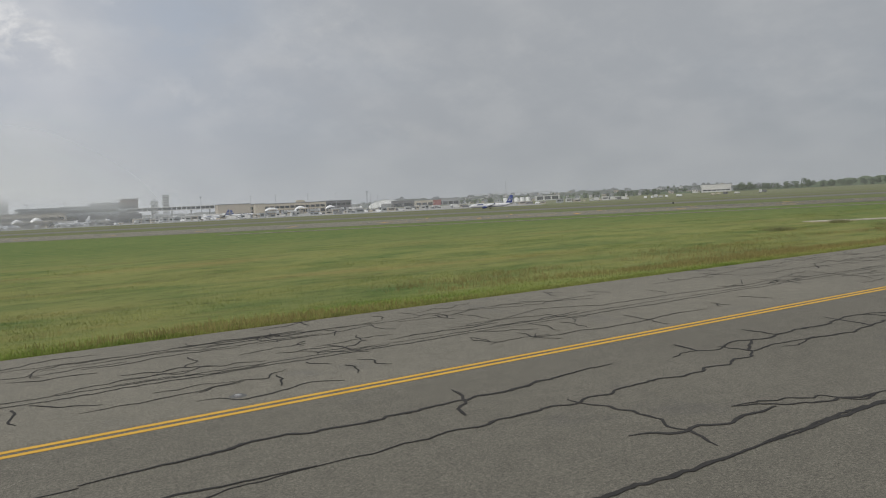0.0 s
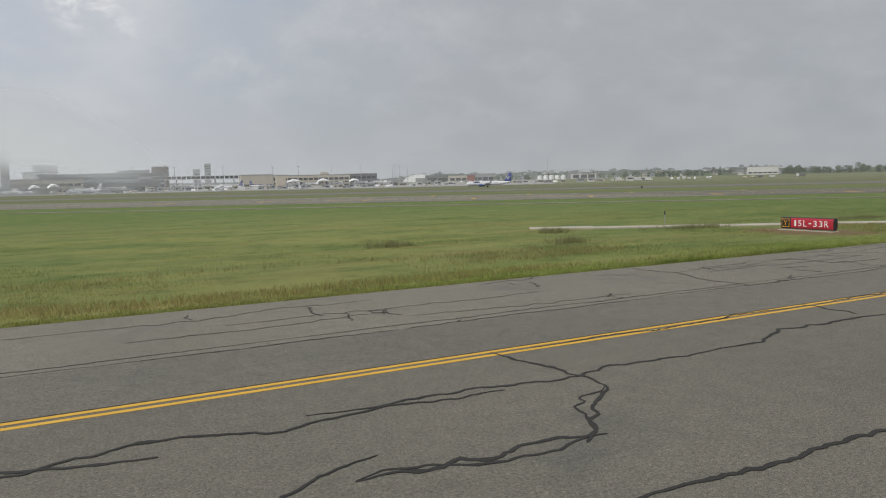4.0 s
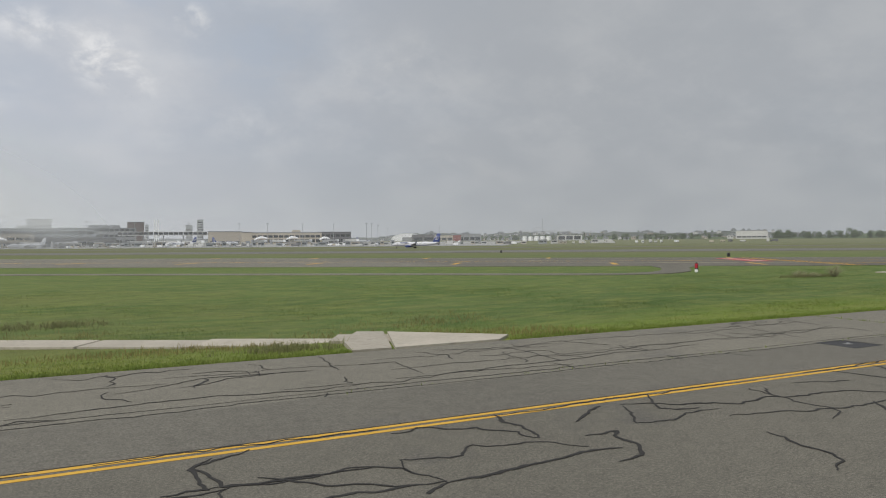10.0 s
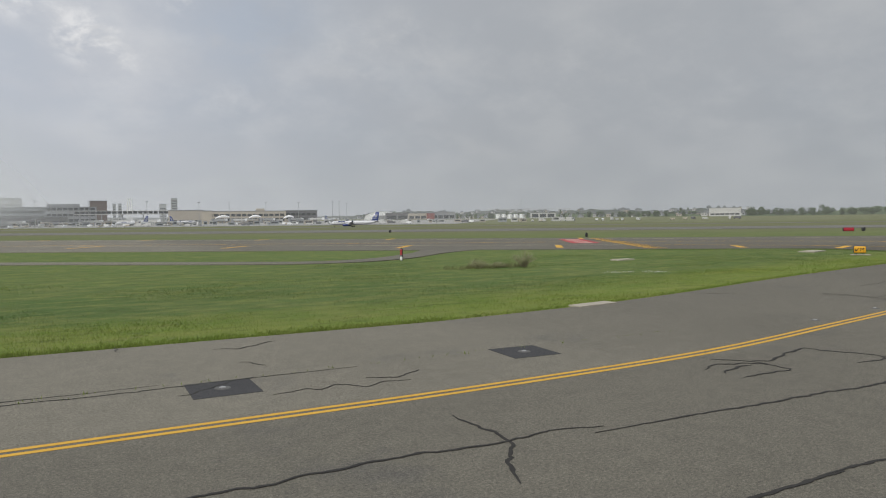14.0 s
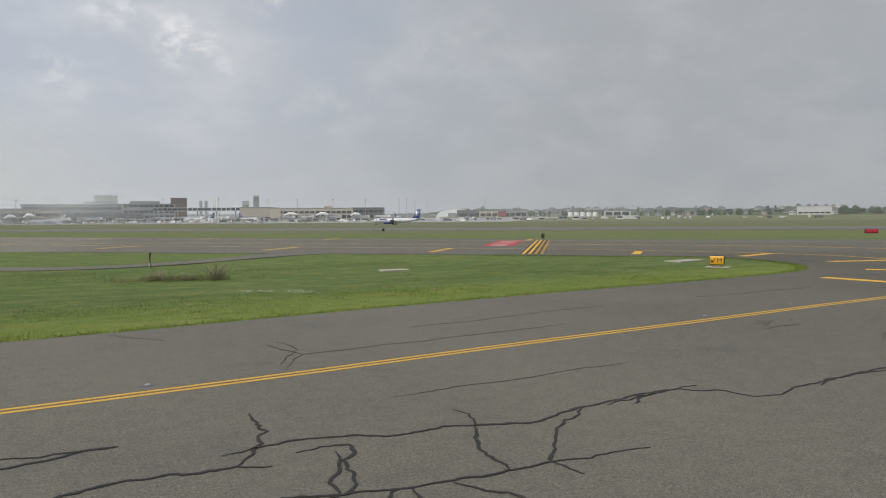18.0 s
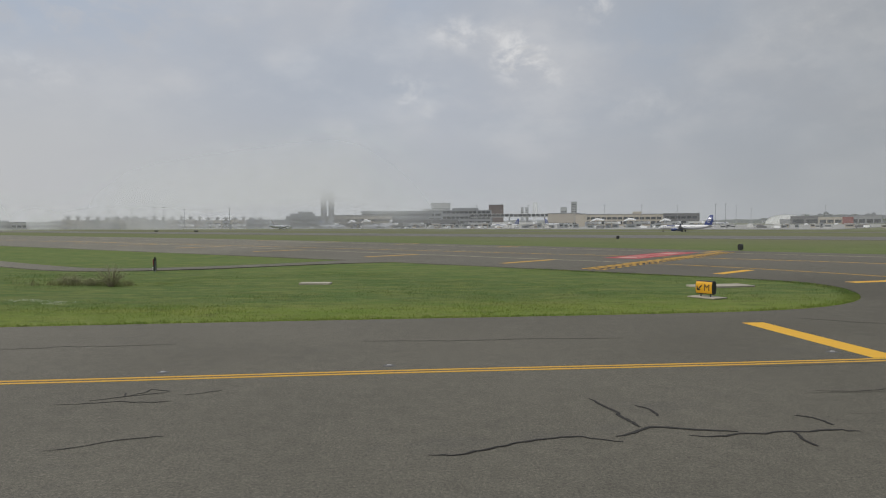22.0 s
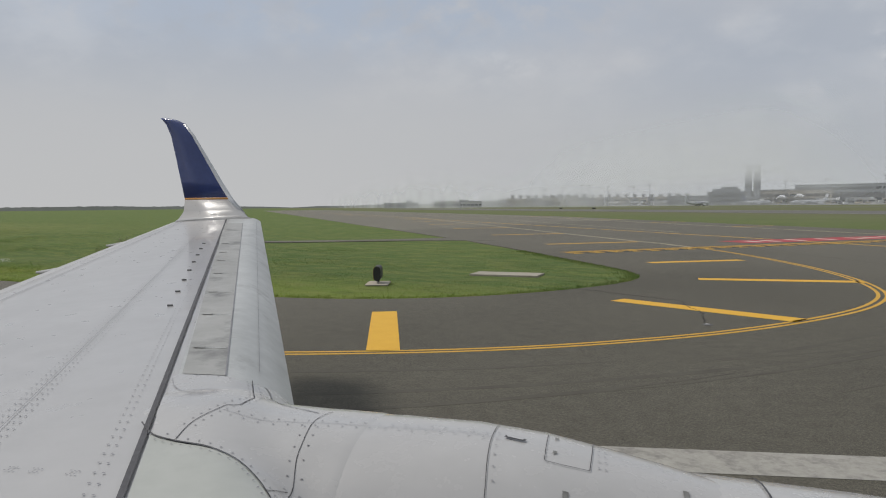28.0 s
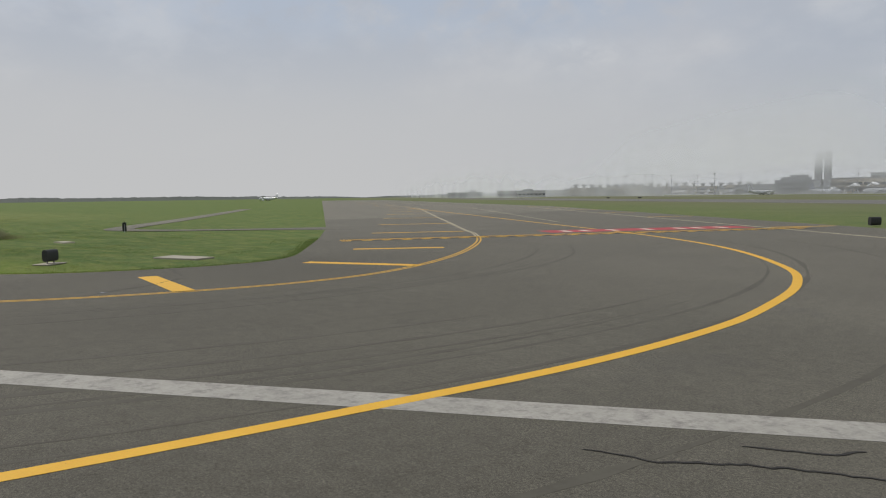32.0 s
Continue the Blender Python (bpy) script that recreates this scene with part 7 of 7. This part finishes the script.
# ---- the airliner's left wing and engine, standing on its main gear ----
HEAD = math.atan2(3.04, 5.89)
AIR = Matrix.Translation((253.61, 16.14, 0)) @ Matrix.Rotation(HEAD, 4, "Z")
wing = empty("airliner_wing", AIR, "pale grey airliner wing with blue winglet, engine and landing gear", "airplane wing")
SLAT = surface("weathered_slat_metal", ((0.42, 0.43, 0.42), (0.56, 0.57, 0.56)), 0.4, 0.25, scales=(0.6, 5.0), stain=((0.26, 0.26, 0.25), 1.6, 0.56, 0.76))
SLAT_DARK = surface("grimy_slat_metal", ((0.31, 0.31, 0.295), (0.43, 0.43, 0.415)), 0.45, 0.1, scales=(0.8, 5.0), stain=((0.13, 0.13, 0.125), 1.4, 0.54, 0.72))
SEAM = surface("panel_seam", ((0.05, 0.05, 0.055), (0.09, 0.09, 0.1)), 0.7, scales=(2.0, 20.0))
FAINT = surface("faint_seam", ((0.20, 0.20, 0.215), (0.28, 0.28, 0.30)), 0.6, scales=(2.0, 20.0))
COWL = surface("engine_cowl_paint", ((0.445, 0.44, 0.435), (0.495, 0.49, 0.485)), 0.26, scales=(0.5, 5.0), stain=((0.405, 0.40, 0.395), 0.9, 0.55, 0.8), coat=0.4)
WINGTOP = surface("wing_skin_paint", ((0.425, 0.422, 0.42), (0.475, 0.47, 0.468)), 0.30, scales=(0.35, 3.0), stain=((0.385, 0.38, 0.378), 0.8, 0.5, 0.8), coat=0.25)
GRIME = surface("grimy_streak", ((0.15, 0.15, 0.145), (0.27, 0.27, 0.26)), 0.7, scales=(6.0, 30.0))
ROOT_METAL = surface("greenish_panel_paint", ((0.41, 0.425, 0.39), (0.49, 0.50, 0.465)), 0.34, scales=(0.8, 5.0), stain=((0.35, 0.36, 0.33), 1.2, 0.55, 0.8), coat=0.2)
ORANGE_LINE = surface("orange_trim", ((0.55, 0.25, 0.06), (0.62, 0.30, 0.08)), 0.4, scales=(2.0, 10.0))


def lead(y):
    return -1.56 - 0.518 * (y - 3.55) if y > 3.0 else -1.275 + 0.75 * (3.0 - y)


def trail(y):
    return -6.75 - 0.352 * (y - 6.8) if y > 4.6 else -5.98


def skin(y, c):
    """Height of the upper skin at span y, share c of the chord."""
    thick = 0.72 - 0.036 * y
    if c < 0.12:
        g = 0.08 - 0.62 * (1 - c / 0.12) ** 2
    else:
        g = 0.08 - 0.34 * ((c - 0.12) / 0.88) ** 1.7
    return 2.56 + 0.072 * y + thick * g * 0.8


def belly_z(y, c):
    thick = 0.72 - 0.036 * y
    return skin(y, 0.0) - thick * 0.62 * (math.sin(math.pi * min(1, c * 1.02) ** 0.55) ** 0.8 if 0 < c < 0.98 else 0) * (1 - 0.35 * c) + (skin(y, 1.0) - skin(y, 0.0)) * c - 0.005


def at(y, c, lift=0.0):
    return (lead(y) + (trail(y) - lead(y)) * c, y, skin(y, c) + lift)


SPANS = [0.75 + 14.45 * k / 36 for k in range(37)]
CH = [(k / 22) ** 1.7 for k in range(23)]


def skin_patch(name, y0, y1, c0, c1, material, parent, label="", lift=0.006, thick=0.02, ny=24, nc=6, curve=1.0):
    """A thin panel lying on the upper skin between two spans and two shares of the chord (numbers or functions of y)."""
    g0 = c0 if callable(c0) else (lambda y: c0)
    g1 = c1 if callable(c1) else (lambda y: c1)
    top, low = [], []
    for i in range(ny + 1):
        y = y0 + (y1 - y0) * i / ny
        top.append([at(y, g0(y) + (g1(y) - g0(y)) * j / nc, lift) for j in range(nc + 1)])
    bm = bmesh.new()
    vs = [[bm.verts.new(p) for p in row] for row in top]
    for i in range(ny):
        for j in range(nc):
            bm.faces.new((vs[i][j], vs[i][j + 1], vs[i + 1][j + 1], vs[i + 1][j]))
    bmesh.ops.recalc_face_normals(bm, faces=bm.faces)
    if sum(f.normal.z for f in bm.faces) < 0:
        bmesh.ops.reverse_faces(bm, faces=bm.faces)
    return part(name, bm, material, parent, label, smooth=True)


def over_wing(x, y):
    """Height of the wing over a place in the plan; far below where there is none."""
    c = (lead(y) - x) / (lead(y) - trail(y))
    return skin(y, c) if 0.0 <= c <= 1.0 else -9.0


rings = []
for y in SPANS:
    rings.append([at(y, c) for c in CH] + [(lead(y) + (trail(y) - lead(y)) * c, y, belly_z(y, c)) for c in CH[:0:-1]])
part("wing_box", loft(rings), WINGTOP, wing, "pale grey painted wing", smooth=True)


def straight(front, y0=3.86, slope=0.517):
    """Share of the chord of a straight line that lies at x = front where y = y0."""
    return lambda y: (lead(y) - (front - slope * (y - y0))) / (lead(y) - trail(y))


# leading edge slats in front of the dark gap
skin_patch("slat", 3.80, 15.0, 0.0005, straight(-2.50), SLAT, wing, "weathered bare slat", lift=0.008, ny=40, nc=10)
skin_patch("slat_panel", 3.885, 13.8, straight(-2.185, slope=0.515), straight(-2.475, slope=0.528), SLAT_DARK, wing, "grimy metal slat panel", lift=0.013, ny=40)
skin_patch("slat_gap", 1.0, 15.1, straight(-2.560), straight(-2.592), SEAM, wing, "dark sealed gap behind the slats", lift=0.014, ny=50, nc=2)
skin_patch("slat_seam", 4.2, 14.5, straight(-1.958, slope=0.506), straight(-1.961, slope=0.506), FAINT, wing, lift=0.014, ny=40, nc=1)
skin_patch("slat_seam", 3.885, 13.8, straight(-2.179, slope=0.515), straight(-2.187, slope=0.515), FAINT, wing, lift=0.016, ny=40, nc=1)
for y in (4.45, 5.45, 6.42, 7.5, 8.5, 9.3, 10.3, 11.4, 12.5):
    skin_patch("slat_seam", y, y + 0.010, straight(-2.20, slope=0.515), straight(-2.44), SLAT, wing, lift=0.017, ny=1)
    skin_patch("scuff", y - 0.012, y + 0.05, straight(-2.36, slope=0.52), straight(-2.45, slope=0.525), SLAT_DARK, wing, lift=0.019, ny=2)
# control surfaces and seams along the rear
for c in (0.880, 0.941):
    skin_patch("seam", 1.0, 15.0, c, lambda y, c=c: c + 0.012 / (lead(y) - trail(y)), FAINT, wing, lift=0.010, ny=40, nc=1)
for y in (9.0, 12.2):
    skin_patch("seam", y, y + 0.012, 0.88, 0.995, FAINT, wing, lift=0.011, ny=1, nc=4)
skin_patch("seam", 1.0, 12.0, straight(-3.358, slope=0.4785), straight(-3.363, slope=0.4785), FAINT, wing, lift=0.010, ny=40, nc=1)
# vortex fins
for k in range(8):
    y = 5.83 + 0.66 * k
    q = at(y, straight(-2.815)(y), 0.0)
    part("vortex_fin", box(0.055, 0.010, 0.018, bevel=0.003), GRIME, wing, m=Matrix.Translation(q) @ Matrix.Rotation(radians(14), 4, "Z"))
# rivet rows
rv, rf = [], []


def rivet(x, y, r):
    q = Vector((x, y, over_wing(x, y) + 0.0065))
    k = len(rv)
    rv.extend(tuple(q + Vector((r * math.cos(a), r * math.sin(a), 0.0))) for a in (0, 1.05, 2.09, 3.14, 4.19, 5.24))
    rf.append(tuple(range(k, k + 6)))


for front, slope, y1, step, r in ((-2.700, 0.517, 13.0, 0.092, 0.0072), (-2.745, 0.517, 13.0, 0.092, 0.0072), (-2.50, 0.517, 6.2, 0.10, 0.006), (-3.285, 0.4785, 11.5, 0.085, 0.0072), (-3.322, 0.4785, 11.5, 0.085, 0.0072), (-3.394, 0.4785, 11.5, 0.085, 0.0072), (-3.430, 0.4785, 11.5, 0.085, 0.0072)):
    for i in range(int((y1 - 1.2) / step)):
        y = 1.2 + step * i
        rivet(front - slope * (y - 3.86), y, r)
for x in (-2.47, -2.345, -2.16):
    for i in range(6):
        rivet(x - 0.02 * (i // 2), 2.555 + 0.03 * (i % 2), 0.005)
tagged(part_mesh("rivets", mesh_of("rivets", rv, rf, FAINT), wing), kind="stuff")

# winglet: sweeps out of the tip and up
WLT = ((14.9, 0.0, -7.60, 2.0, 0.22), (15.12, 0.05, -7.84, 1.80, 0.18), (15.32, 0.22, -8.08, 1.55, 0.15), (15.44, 0.50, -8.40, 1.26, 0.13), (15.52, 0.95, -8.74, 1.06, 0.11), (15.60, 1.5, -9.12, 0.84, 0.09), (15.67, 2.05, -9.50, 0.62, 0.07), (15.73, 2.34, -9.76, 0.52, 0.05), (15.77, 2.45, -10.02, 0.38, 0.03),
       (15.80, 2.51, -10.32, 0.16, 0.02))


def winglet_ring(y, dz, f0, c, th):
    base = skin(14.9, 0.3) - 0.04
    n = Vector((0, -1, 0.0)) if dz > 0.4 else Vector((0, -math.sin(dz * 3.9), math.cos(dz * 3.9)))
    out = []
    for s, w in ((0, 0), (0.04, 0.6), (0.2, 1), (0.5, 0.8), (1, 0.04)):
        out.append(Vector((f0 - s * c, y, base + dz)) + n * th * w * 0.5)
    for s, w in ((1, 0.04), (0.5, 0.8), (0.2, 1), (0.04, 0.6)):
        out.append(Vector((f0 - s * c, y, base + dz)) - n * th * w * 0.5)
    return out


wl_rings = [winglet_ring(*row) for row in WLT]
part("winglet_root", loft(wl_rings[:4]), WINGTOP, wing, "pale grey curved winglet root", smooth=True)
part("winglet_trim", loft([winglet_ring(15.44, 0.50, -8.40, 1.26, 0.132), winglet_ring(15.447, 0.545, -8.434, 1.24, 0.131)]), ORANGE_LINE, wing, "thin orange trim line", smooth=True)
part("winglet", loft([winglet_ring(15.447, 0.545, -8.434, 1.24, 0.128)] + wl_rings[4:]), BLUE, wing, "dark blue winglet", smooth=True)
edge_rings = []
for y, dz, f0, c, th in WLT[2:-2]:
    r = winglet_ring(y, dz, f0 + 0.012, c, th * 1.15)
    edge_rings.append([r[0], r[1], r[1] + Vector((-0.10, -0.002, 0)), r[-1] + Vector((-0.10, 0.002, 0)), r[-1]])
part("winglet_edge", loft(edge_rings), WHITE, wing, "white leading edge", smooth=True)

# engine cowl and pylon
CY, CZ = 3.35, 1.58
prof = ((-3.0, 0.66), (-2.4, 0.86), (-1.8, 1.00), (-1.1, 1.03), (-0.3, 1.05), (0.5, 1.05), (1.2, 1.04), (1.8, 1.015), (2.25, 0.965), (2.52, 0.90), (2.62, 0.82))


def cowl_ring(x, r, grow=0.0, sides=40):
    out = []
    for k in range(sides):
        a = 2 * math.pi * k / sides
        flat = 0.93 if math.sin(a) < -0.5 else 1.0
        out.append((x, CY + (r + grow) * math.cos(a), CZ - 0.05 * max(x, 0) + (r + grow) * flat * math.sin(a)))
    return out


part("engine_cowl", loft([cowl_ring(x, r) for x, r in prof], caps=False), COWL, wing, "glossy pale grey engine cowl", smooth=True)
part("intake_lip", loft([cowl_ring(2.25, 0.972), cowl_ring(2.53, 0.905), cowl_ring(2.64, 0.83), cowl_ring(2.58, 0.77), cowl_ring(2.2, 0.76)], caps=False), STEEL, wing, "bare metal intake lip", smooth=True)
part("fan_face", tube([(2.0, CY, CZ - 0.1), (2.05, CY, CZ - 0.1)], 0.77, 30), BLACK, wing)
part("exhaust", loft([cowl_ring(-3.0, 0.66), cowl_ring(-3.5, 0.45), cowl_ring(-4.2, 0.16)]), STEEL, wing, "bare metal exhaust cone", smooth=True)
for x, r in ((0.75, 1.049), (1.62, 1.028)):
    part("cowl_seam", loft([cowl_ring(x, r, 0.006), cowl_ring(x + 0.010, r, 0.006)], caps=False), SEAM, wing, smooth=True)
# broad fairing from the cowl's crown back into the wing
FAIR = ((0.95, 0.05, 2.50), (0.80, 0.24, 2.55), (0.60, 0.38, 2.59), (0.35, 0.50, 2.64), (0.05, 0.58, 2.70), (-0.25, 0.64, 2.755), (-0.60, 0.68, 2.79), (-1.0, 0.70, 2.80), (-1.45, 0.72, 2.80), (-1.75, 0.66, 2.825), (-2.0, 0.55, 2.846), (-2.3, 0.36, 2.842), (-2.6, 0.15, 2.80), (-3.2, 0.1, 2.6), (-4.2, 0.1, 2.3))


def shoulder(x, near):
    """The near side of the fairing rounds off sooner, ahead of the wing."""
    return 0.62 + (0.68 * ease(x, -1.9, -1.2) if near else 0.0)


def on_fairing(x, ang, grow=0.0):
    """A place on the fairing; ang runs from the far side (0) over the crown (90) to the near side (180)."""
    xs = [p[0] for p in FAIR[::-1]]
    w, zt = float(np.interp(x, xs, [p[1] for p in FAIR[::-1]])), float(np.interp(x, xs, [p[2] for p in FAIR[::-1]]))
    a = radians(ang)
    c, s_ = math.cos(a), max(math.sin(a), 0.0)
    return Vector((x, CY + (w * 1.25 + grow) * math.copysign(abs(c) ** 0.85, c), 1.75 + (zt - 1.75 + grow) * s_ ** shoulder(x, ang > 90)))


frings = []
for i in range(len(FAIR) - 1):
    for k in range(4):
        x = FAIR[i][0] + (FAIR[i + 1][0] - FAIR[i][0]) * k / 4
        frings.append([on_fairing(x, 180 * j / 60) for j in range(61)])
part("pylon_fairing", loft(frings), COWL, wing, "glossy pale grey pylon fairing", smooth=True)


def over_fairing(x, y):
    xs = [q[0] for q in FAIR[::-1]]
    w, zt = float(np.interp(x, xs, [q[1] for q in FAIR[::-1]])), float(np.interp(x, xs, [q[2] for q in FAIR[::-1]]))
    r = float(np.interp(x, [q[0] for q in prof], [q[1] for q in prof]))
    z = CZ - 0.05 * max(x, 0) + math.sqrt(max(r * r - (y - CY) ** 2, 0.0))
    k = abs(y - CY) / (1.25 * w)
    if k < 1:
        z = max(z, 1.75 + (zt - 1.75) * math.sqrt(1 - k ** (2 / 0.85)) ** shoulder(x, y < CY))
    return z


def over_all(x, y):
    """Height of wing and fairing, with a rounded valley between them."""
    a, b = over_wing(x, y), over_fairing(x, y)
    h = max(0.12 - abs(a - b), 0.0) / 0.12
    return max(a, b) + 0.03 * h * h + 0.003 + 0.008 * (1 - ease(x, -1.4, -1.02))


ROOT = ((-2.40, 3.32), (-2.21, 3.088), (-2.068, 2.969), (-1.917, 2.914), (-1.752, 2.885), (-1.623, 2.852), (-1.52, 2.81), (-1.414, 2.733), (-1.317, 2.638), (-1.20, 2.50), (-0.8, 2.05))


def root_y(x):
    return float(np.interp(x, [q[0] for q in ROOT], [q[1] for q in ROOT]))


def gap_x(y):
    return -2.545 - 0.517 * (y - 3.86)


def draped(name, points, width, material, lift=0.003):
    """A narrow strip along a rounded line, laid over wing and fairing."""
    line = smooth_line(points, 0.025)
    left, right = offset_line(line, width / 2), offset_line(line, -width / 2)
    rows = [[(q.x, q.y, over_all(q.x, q.y) + lift) for q in side] for side in (left, right)]
    return part(name, loft(rows, caps=False, closed=False), material, wing, smooth=True)


# skin that carries the fairing smoothly into the wing, up to the seam of the inboard panel
rows = []
for i in range(75):
    x = -2.5 + 1.48 * i / 74
    y0, y1 = max(root_y(x), 3.86 + (-2.535 - x) / 0.517), 3.88 + 0.24 * ease(x, -2.06, -1.92)
    rows.append([(x, y0 + (y1 - y0) * j / 50, over_all(x, y0 + (y1 - y0) * j / 50) - 0.02 * ease(x, -1.16, -1.02)) for j in range(51)])
part("fairing_root", loft(rows, caps=False, closed=False), COWL, wing, "pale grey skin blending the pylon into the wing", smooth=True)
rows = []
for i in range(25):
    f, y1 = i / 24, 2.9
    for k in range(30):
        y1 = 0.5 * (y1 + root_y(gap_x(y1) + f * (lead(y1) - 0.003 - gap_x(y1))))
    row = []
    for j in range(31):
        y = 0.8 + (y1 - 0.8) * j / 30
        x = gap_x(y) + f * (lead(y) - 0.003 - gap_x(y))
        row.append((x, y, over_wing(x, y) + 0.010))
    rows.append(row)
part("root_panel", loft(rows, caps=False, closed=False), ROOT_METAL, wing, "greenish grey inboard leading edge panel", smooth=True)

draped("root_seam", ROOT[1:-1], 0.007, SEAM, 0.004)
draped("fairing_seam", ((-1.921, 2.927), (-1.933, 3.08), (-1.899, 3.253), (-1.885, 3.347), (-1.839, 3.391), (-1.859, 3.593)), 0.005, SEAM)
draped("fairing_seam", ((-1.859, 3.593), (-2.06, 3.96)), 0.005, SEAM)
draped("fairing_seam", ((-2.50, 3.80), (-2.39, 3.653), (-2.253, 3.549), (-2.12, 3.502)), 0.004, FAINT)
draped("seal_lip", ((-1.997, 4.0), (-1.939, 3.95), (-1.80, 3.74), (-1.698, 3.6), (-1.57, 3.544), (-1.444, 3.503)), 0.008, FAINT)
draped("cowl_seam", ((-1.385, 3.56), (-1.404, 3.359), (-1.369, 3.126), (-1.350, 2.996), (-1.305, 2.857), (-1.28, 2.75)), 0.0038, SEAM)
draped("cowl_seam", ((-1.33, 2.66), (-1.305, 2.80)), 0.0038, SEAM)
draped("cowl_seam", ((-0.495, 3.62), (-0.494, 3.338), (-0.483, 3.119), (-0.472, 2.989), (-0.465, 2.85)), 0.0038, SEAM)
MIDLINE = ((-1.868, 3.271), (-1.752, 3.256), (-1.635, 3.264), (-1.465, 3.311), (-1.214, 3.339), (-0.748, 3.368), (-0.503, 3.365))
draped("fairing_seam", MIDLINE, 0.003, FAINT)
draped("hatch_seam", ((-0.236, 3.56), (-0.234, 3.36), (-0.232, 3.20)), 0.0035, SEAM)
draped("hatch_seam", ((-0.232, 3.20), (-0.224, 3.192), (-0.13, 3.194), (-0.03, 3.198)), 0.0035, SEAM)
draped("hatch_seam", ((-0.03, 3.198), (-0.022, 3.36), (-0.017, 3.60)), 0.0042, SEAM)
draped("vent", ((-0.435, 3.387), (-0.333, 3.368)), 0.034, SEAM, 0.005)
draped("vent_slot", ((-0.425, 3.385), (-0.345, 3.370)), 0.020, COWL, 0.008)
for x, y in ((-0.192, 3.505), (-0.190, 3.294)):
    draped("latch", ((x - 0.009, y), (x + 0.009, y)), 0.030, GRIME)
for x, y in ((-0.131, 3.045), (0.386, 3.238)):
    draped("drain_slot", ((x, y), (x + 0.004, y - 0.12)), 0.026, GRIME)
cv, cf = [], []


def fastener(x, y):
    i = len(cv)
    q = Vector((x, y, over_all(x, y) + 0.004))
    cv.extend(tuple(q + Vector((0.006 * math.cos(a), 0.006 * math.sin(a), 0.0))) for a in (0, 1.26, 2.51, 3.77, 5.03))
    cf.append(tuple(range(i, i + 5)))


def fastener_row(points, side, step):
    line = offset_line(smooth_line(points, 0.01), side)
    run = 0.0
    for a, b in zip(line, line[1:]):
        run += (b - a).length
        if run >= step:
            run = 0.0
            fastener(b.x, b.y)


fastener_row(MIDLINE, 0.035, 0.066)
fastener_row(MIDLINE, -0.035, 0.066)
for side in (-0.032, 0.032):
    fastener_row(((-1.404, 3.359), (-1.369, 3.126), (-1.350, 2.996), (-1.305, 2.857), (-1.28, 2.75)), side, 0.085)
    fastener_row(((-1.933, 3.0), (-1.93, 3.08), (-1.899, 3.253), (-1.885, 3.347), (-1.859, 3.593), (-2.06, 3.96)), side, 0.055)
fastener_row(((-0.495, 3.5), (-0.494, 3.338), (-0.483, 3.119), (-0.472, 2.989)), 0.028, 0.075)
fastener_row(((-2.45, 3.865), (-2.1, 3.865)), 0.0, 0.07)
fastener_row(ROOT[2:-1], -0.03, 0.05)
fastener_row(ROOT[2:-1], 0.03, 0.06)
for x in (0.01, 0.04):
    for k in range(5):
        fastener(x, 3.24 + 0.07 * k)
tagged(part_mesh("fasteners", mesh_of("fasteners", cv, cf, FAINT), wing), kind="stuff")
# flap track fairings and landing gear
for y in (6.2, 9.4, 12.4):
    cx = trail(y)
    part("flap_fairing", loft([[(cx + a, y + r * math.cos(q), skin(y, 1.0) - 0.22 + r * 0.8 * math.sin(q)) for q in (2 * math.pi * k / 12 for k in range(12))] for a, r in ((1.8, 0.02), (1.2, 0.14), (0.4, 0.17), (-0.3, 0.12), (-0.8, 0.02))]), WINGTOP, wing, smooth=True)
part("gear_strut", tube([(-4.4, 1.5, 0.55), (-4.4, 1.4, 2.45)], 0.13, 12), STEEL, wing)
part("gear_brace", tube([(-4.4, 1.5, 1.0), (-3.6, 1.3, 2.4)], 0.06, 8), STEEL, wing)
for k in (-0.43, 0.43):
    w = part("wheel", tube([(-4.4, 1.5 + k - 0.19, 0.56), (-4.4, 1.5 + k + 0.19, 0.56)], 0.56, 26), RUBBER, wing)
    part("rim", tube([(-4.4, 1.5 + k - 0.195, 0.56), (-4.4, 1.5 + k + 0.195, 0.56)], 0.28, 18), STEEL, w)

# whatever stands far out stands on the risen land
for ob in list(scene.collection.objects):
    place = ob.matrix_basis.translation
    if ob.parent is None and ob.type in ("EMPTY", "MESH") and place.length > 300:
        ob.matrix_basis = Matrix.Translation((0, 0, rise(place.x, place.y))) @ ob.matrix_basis
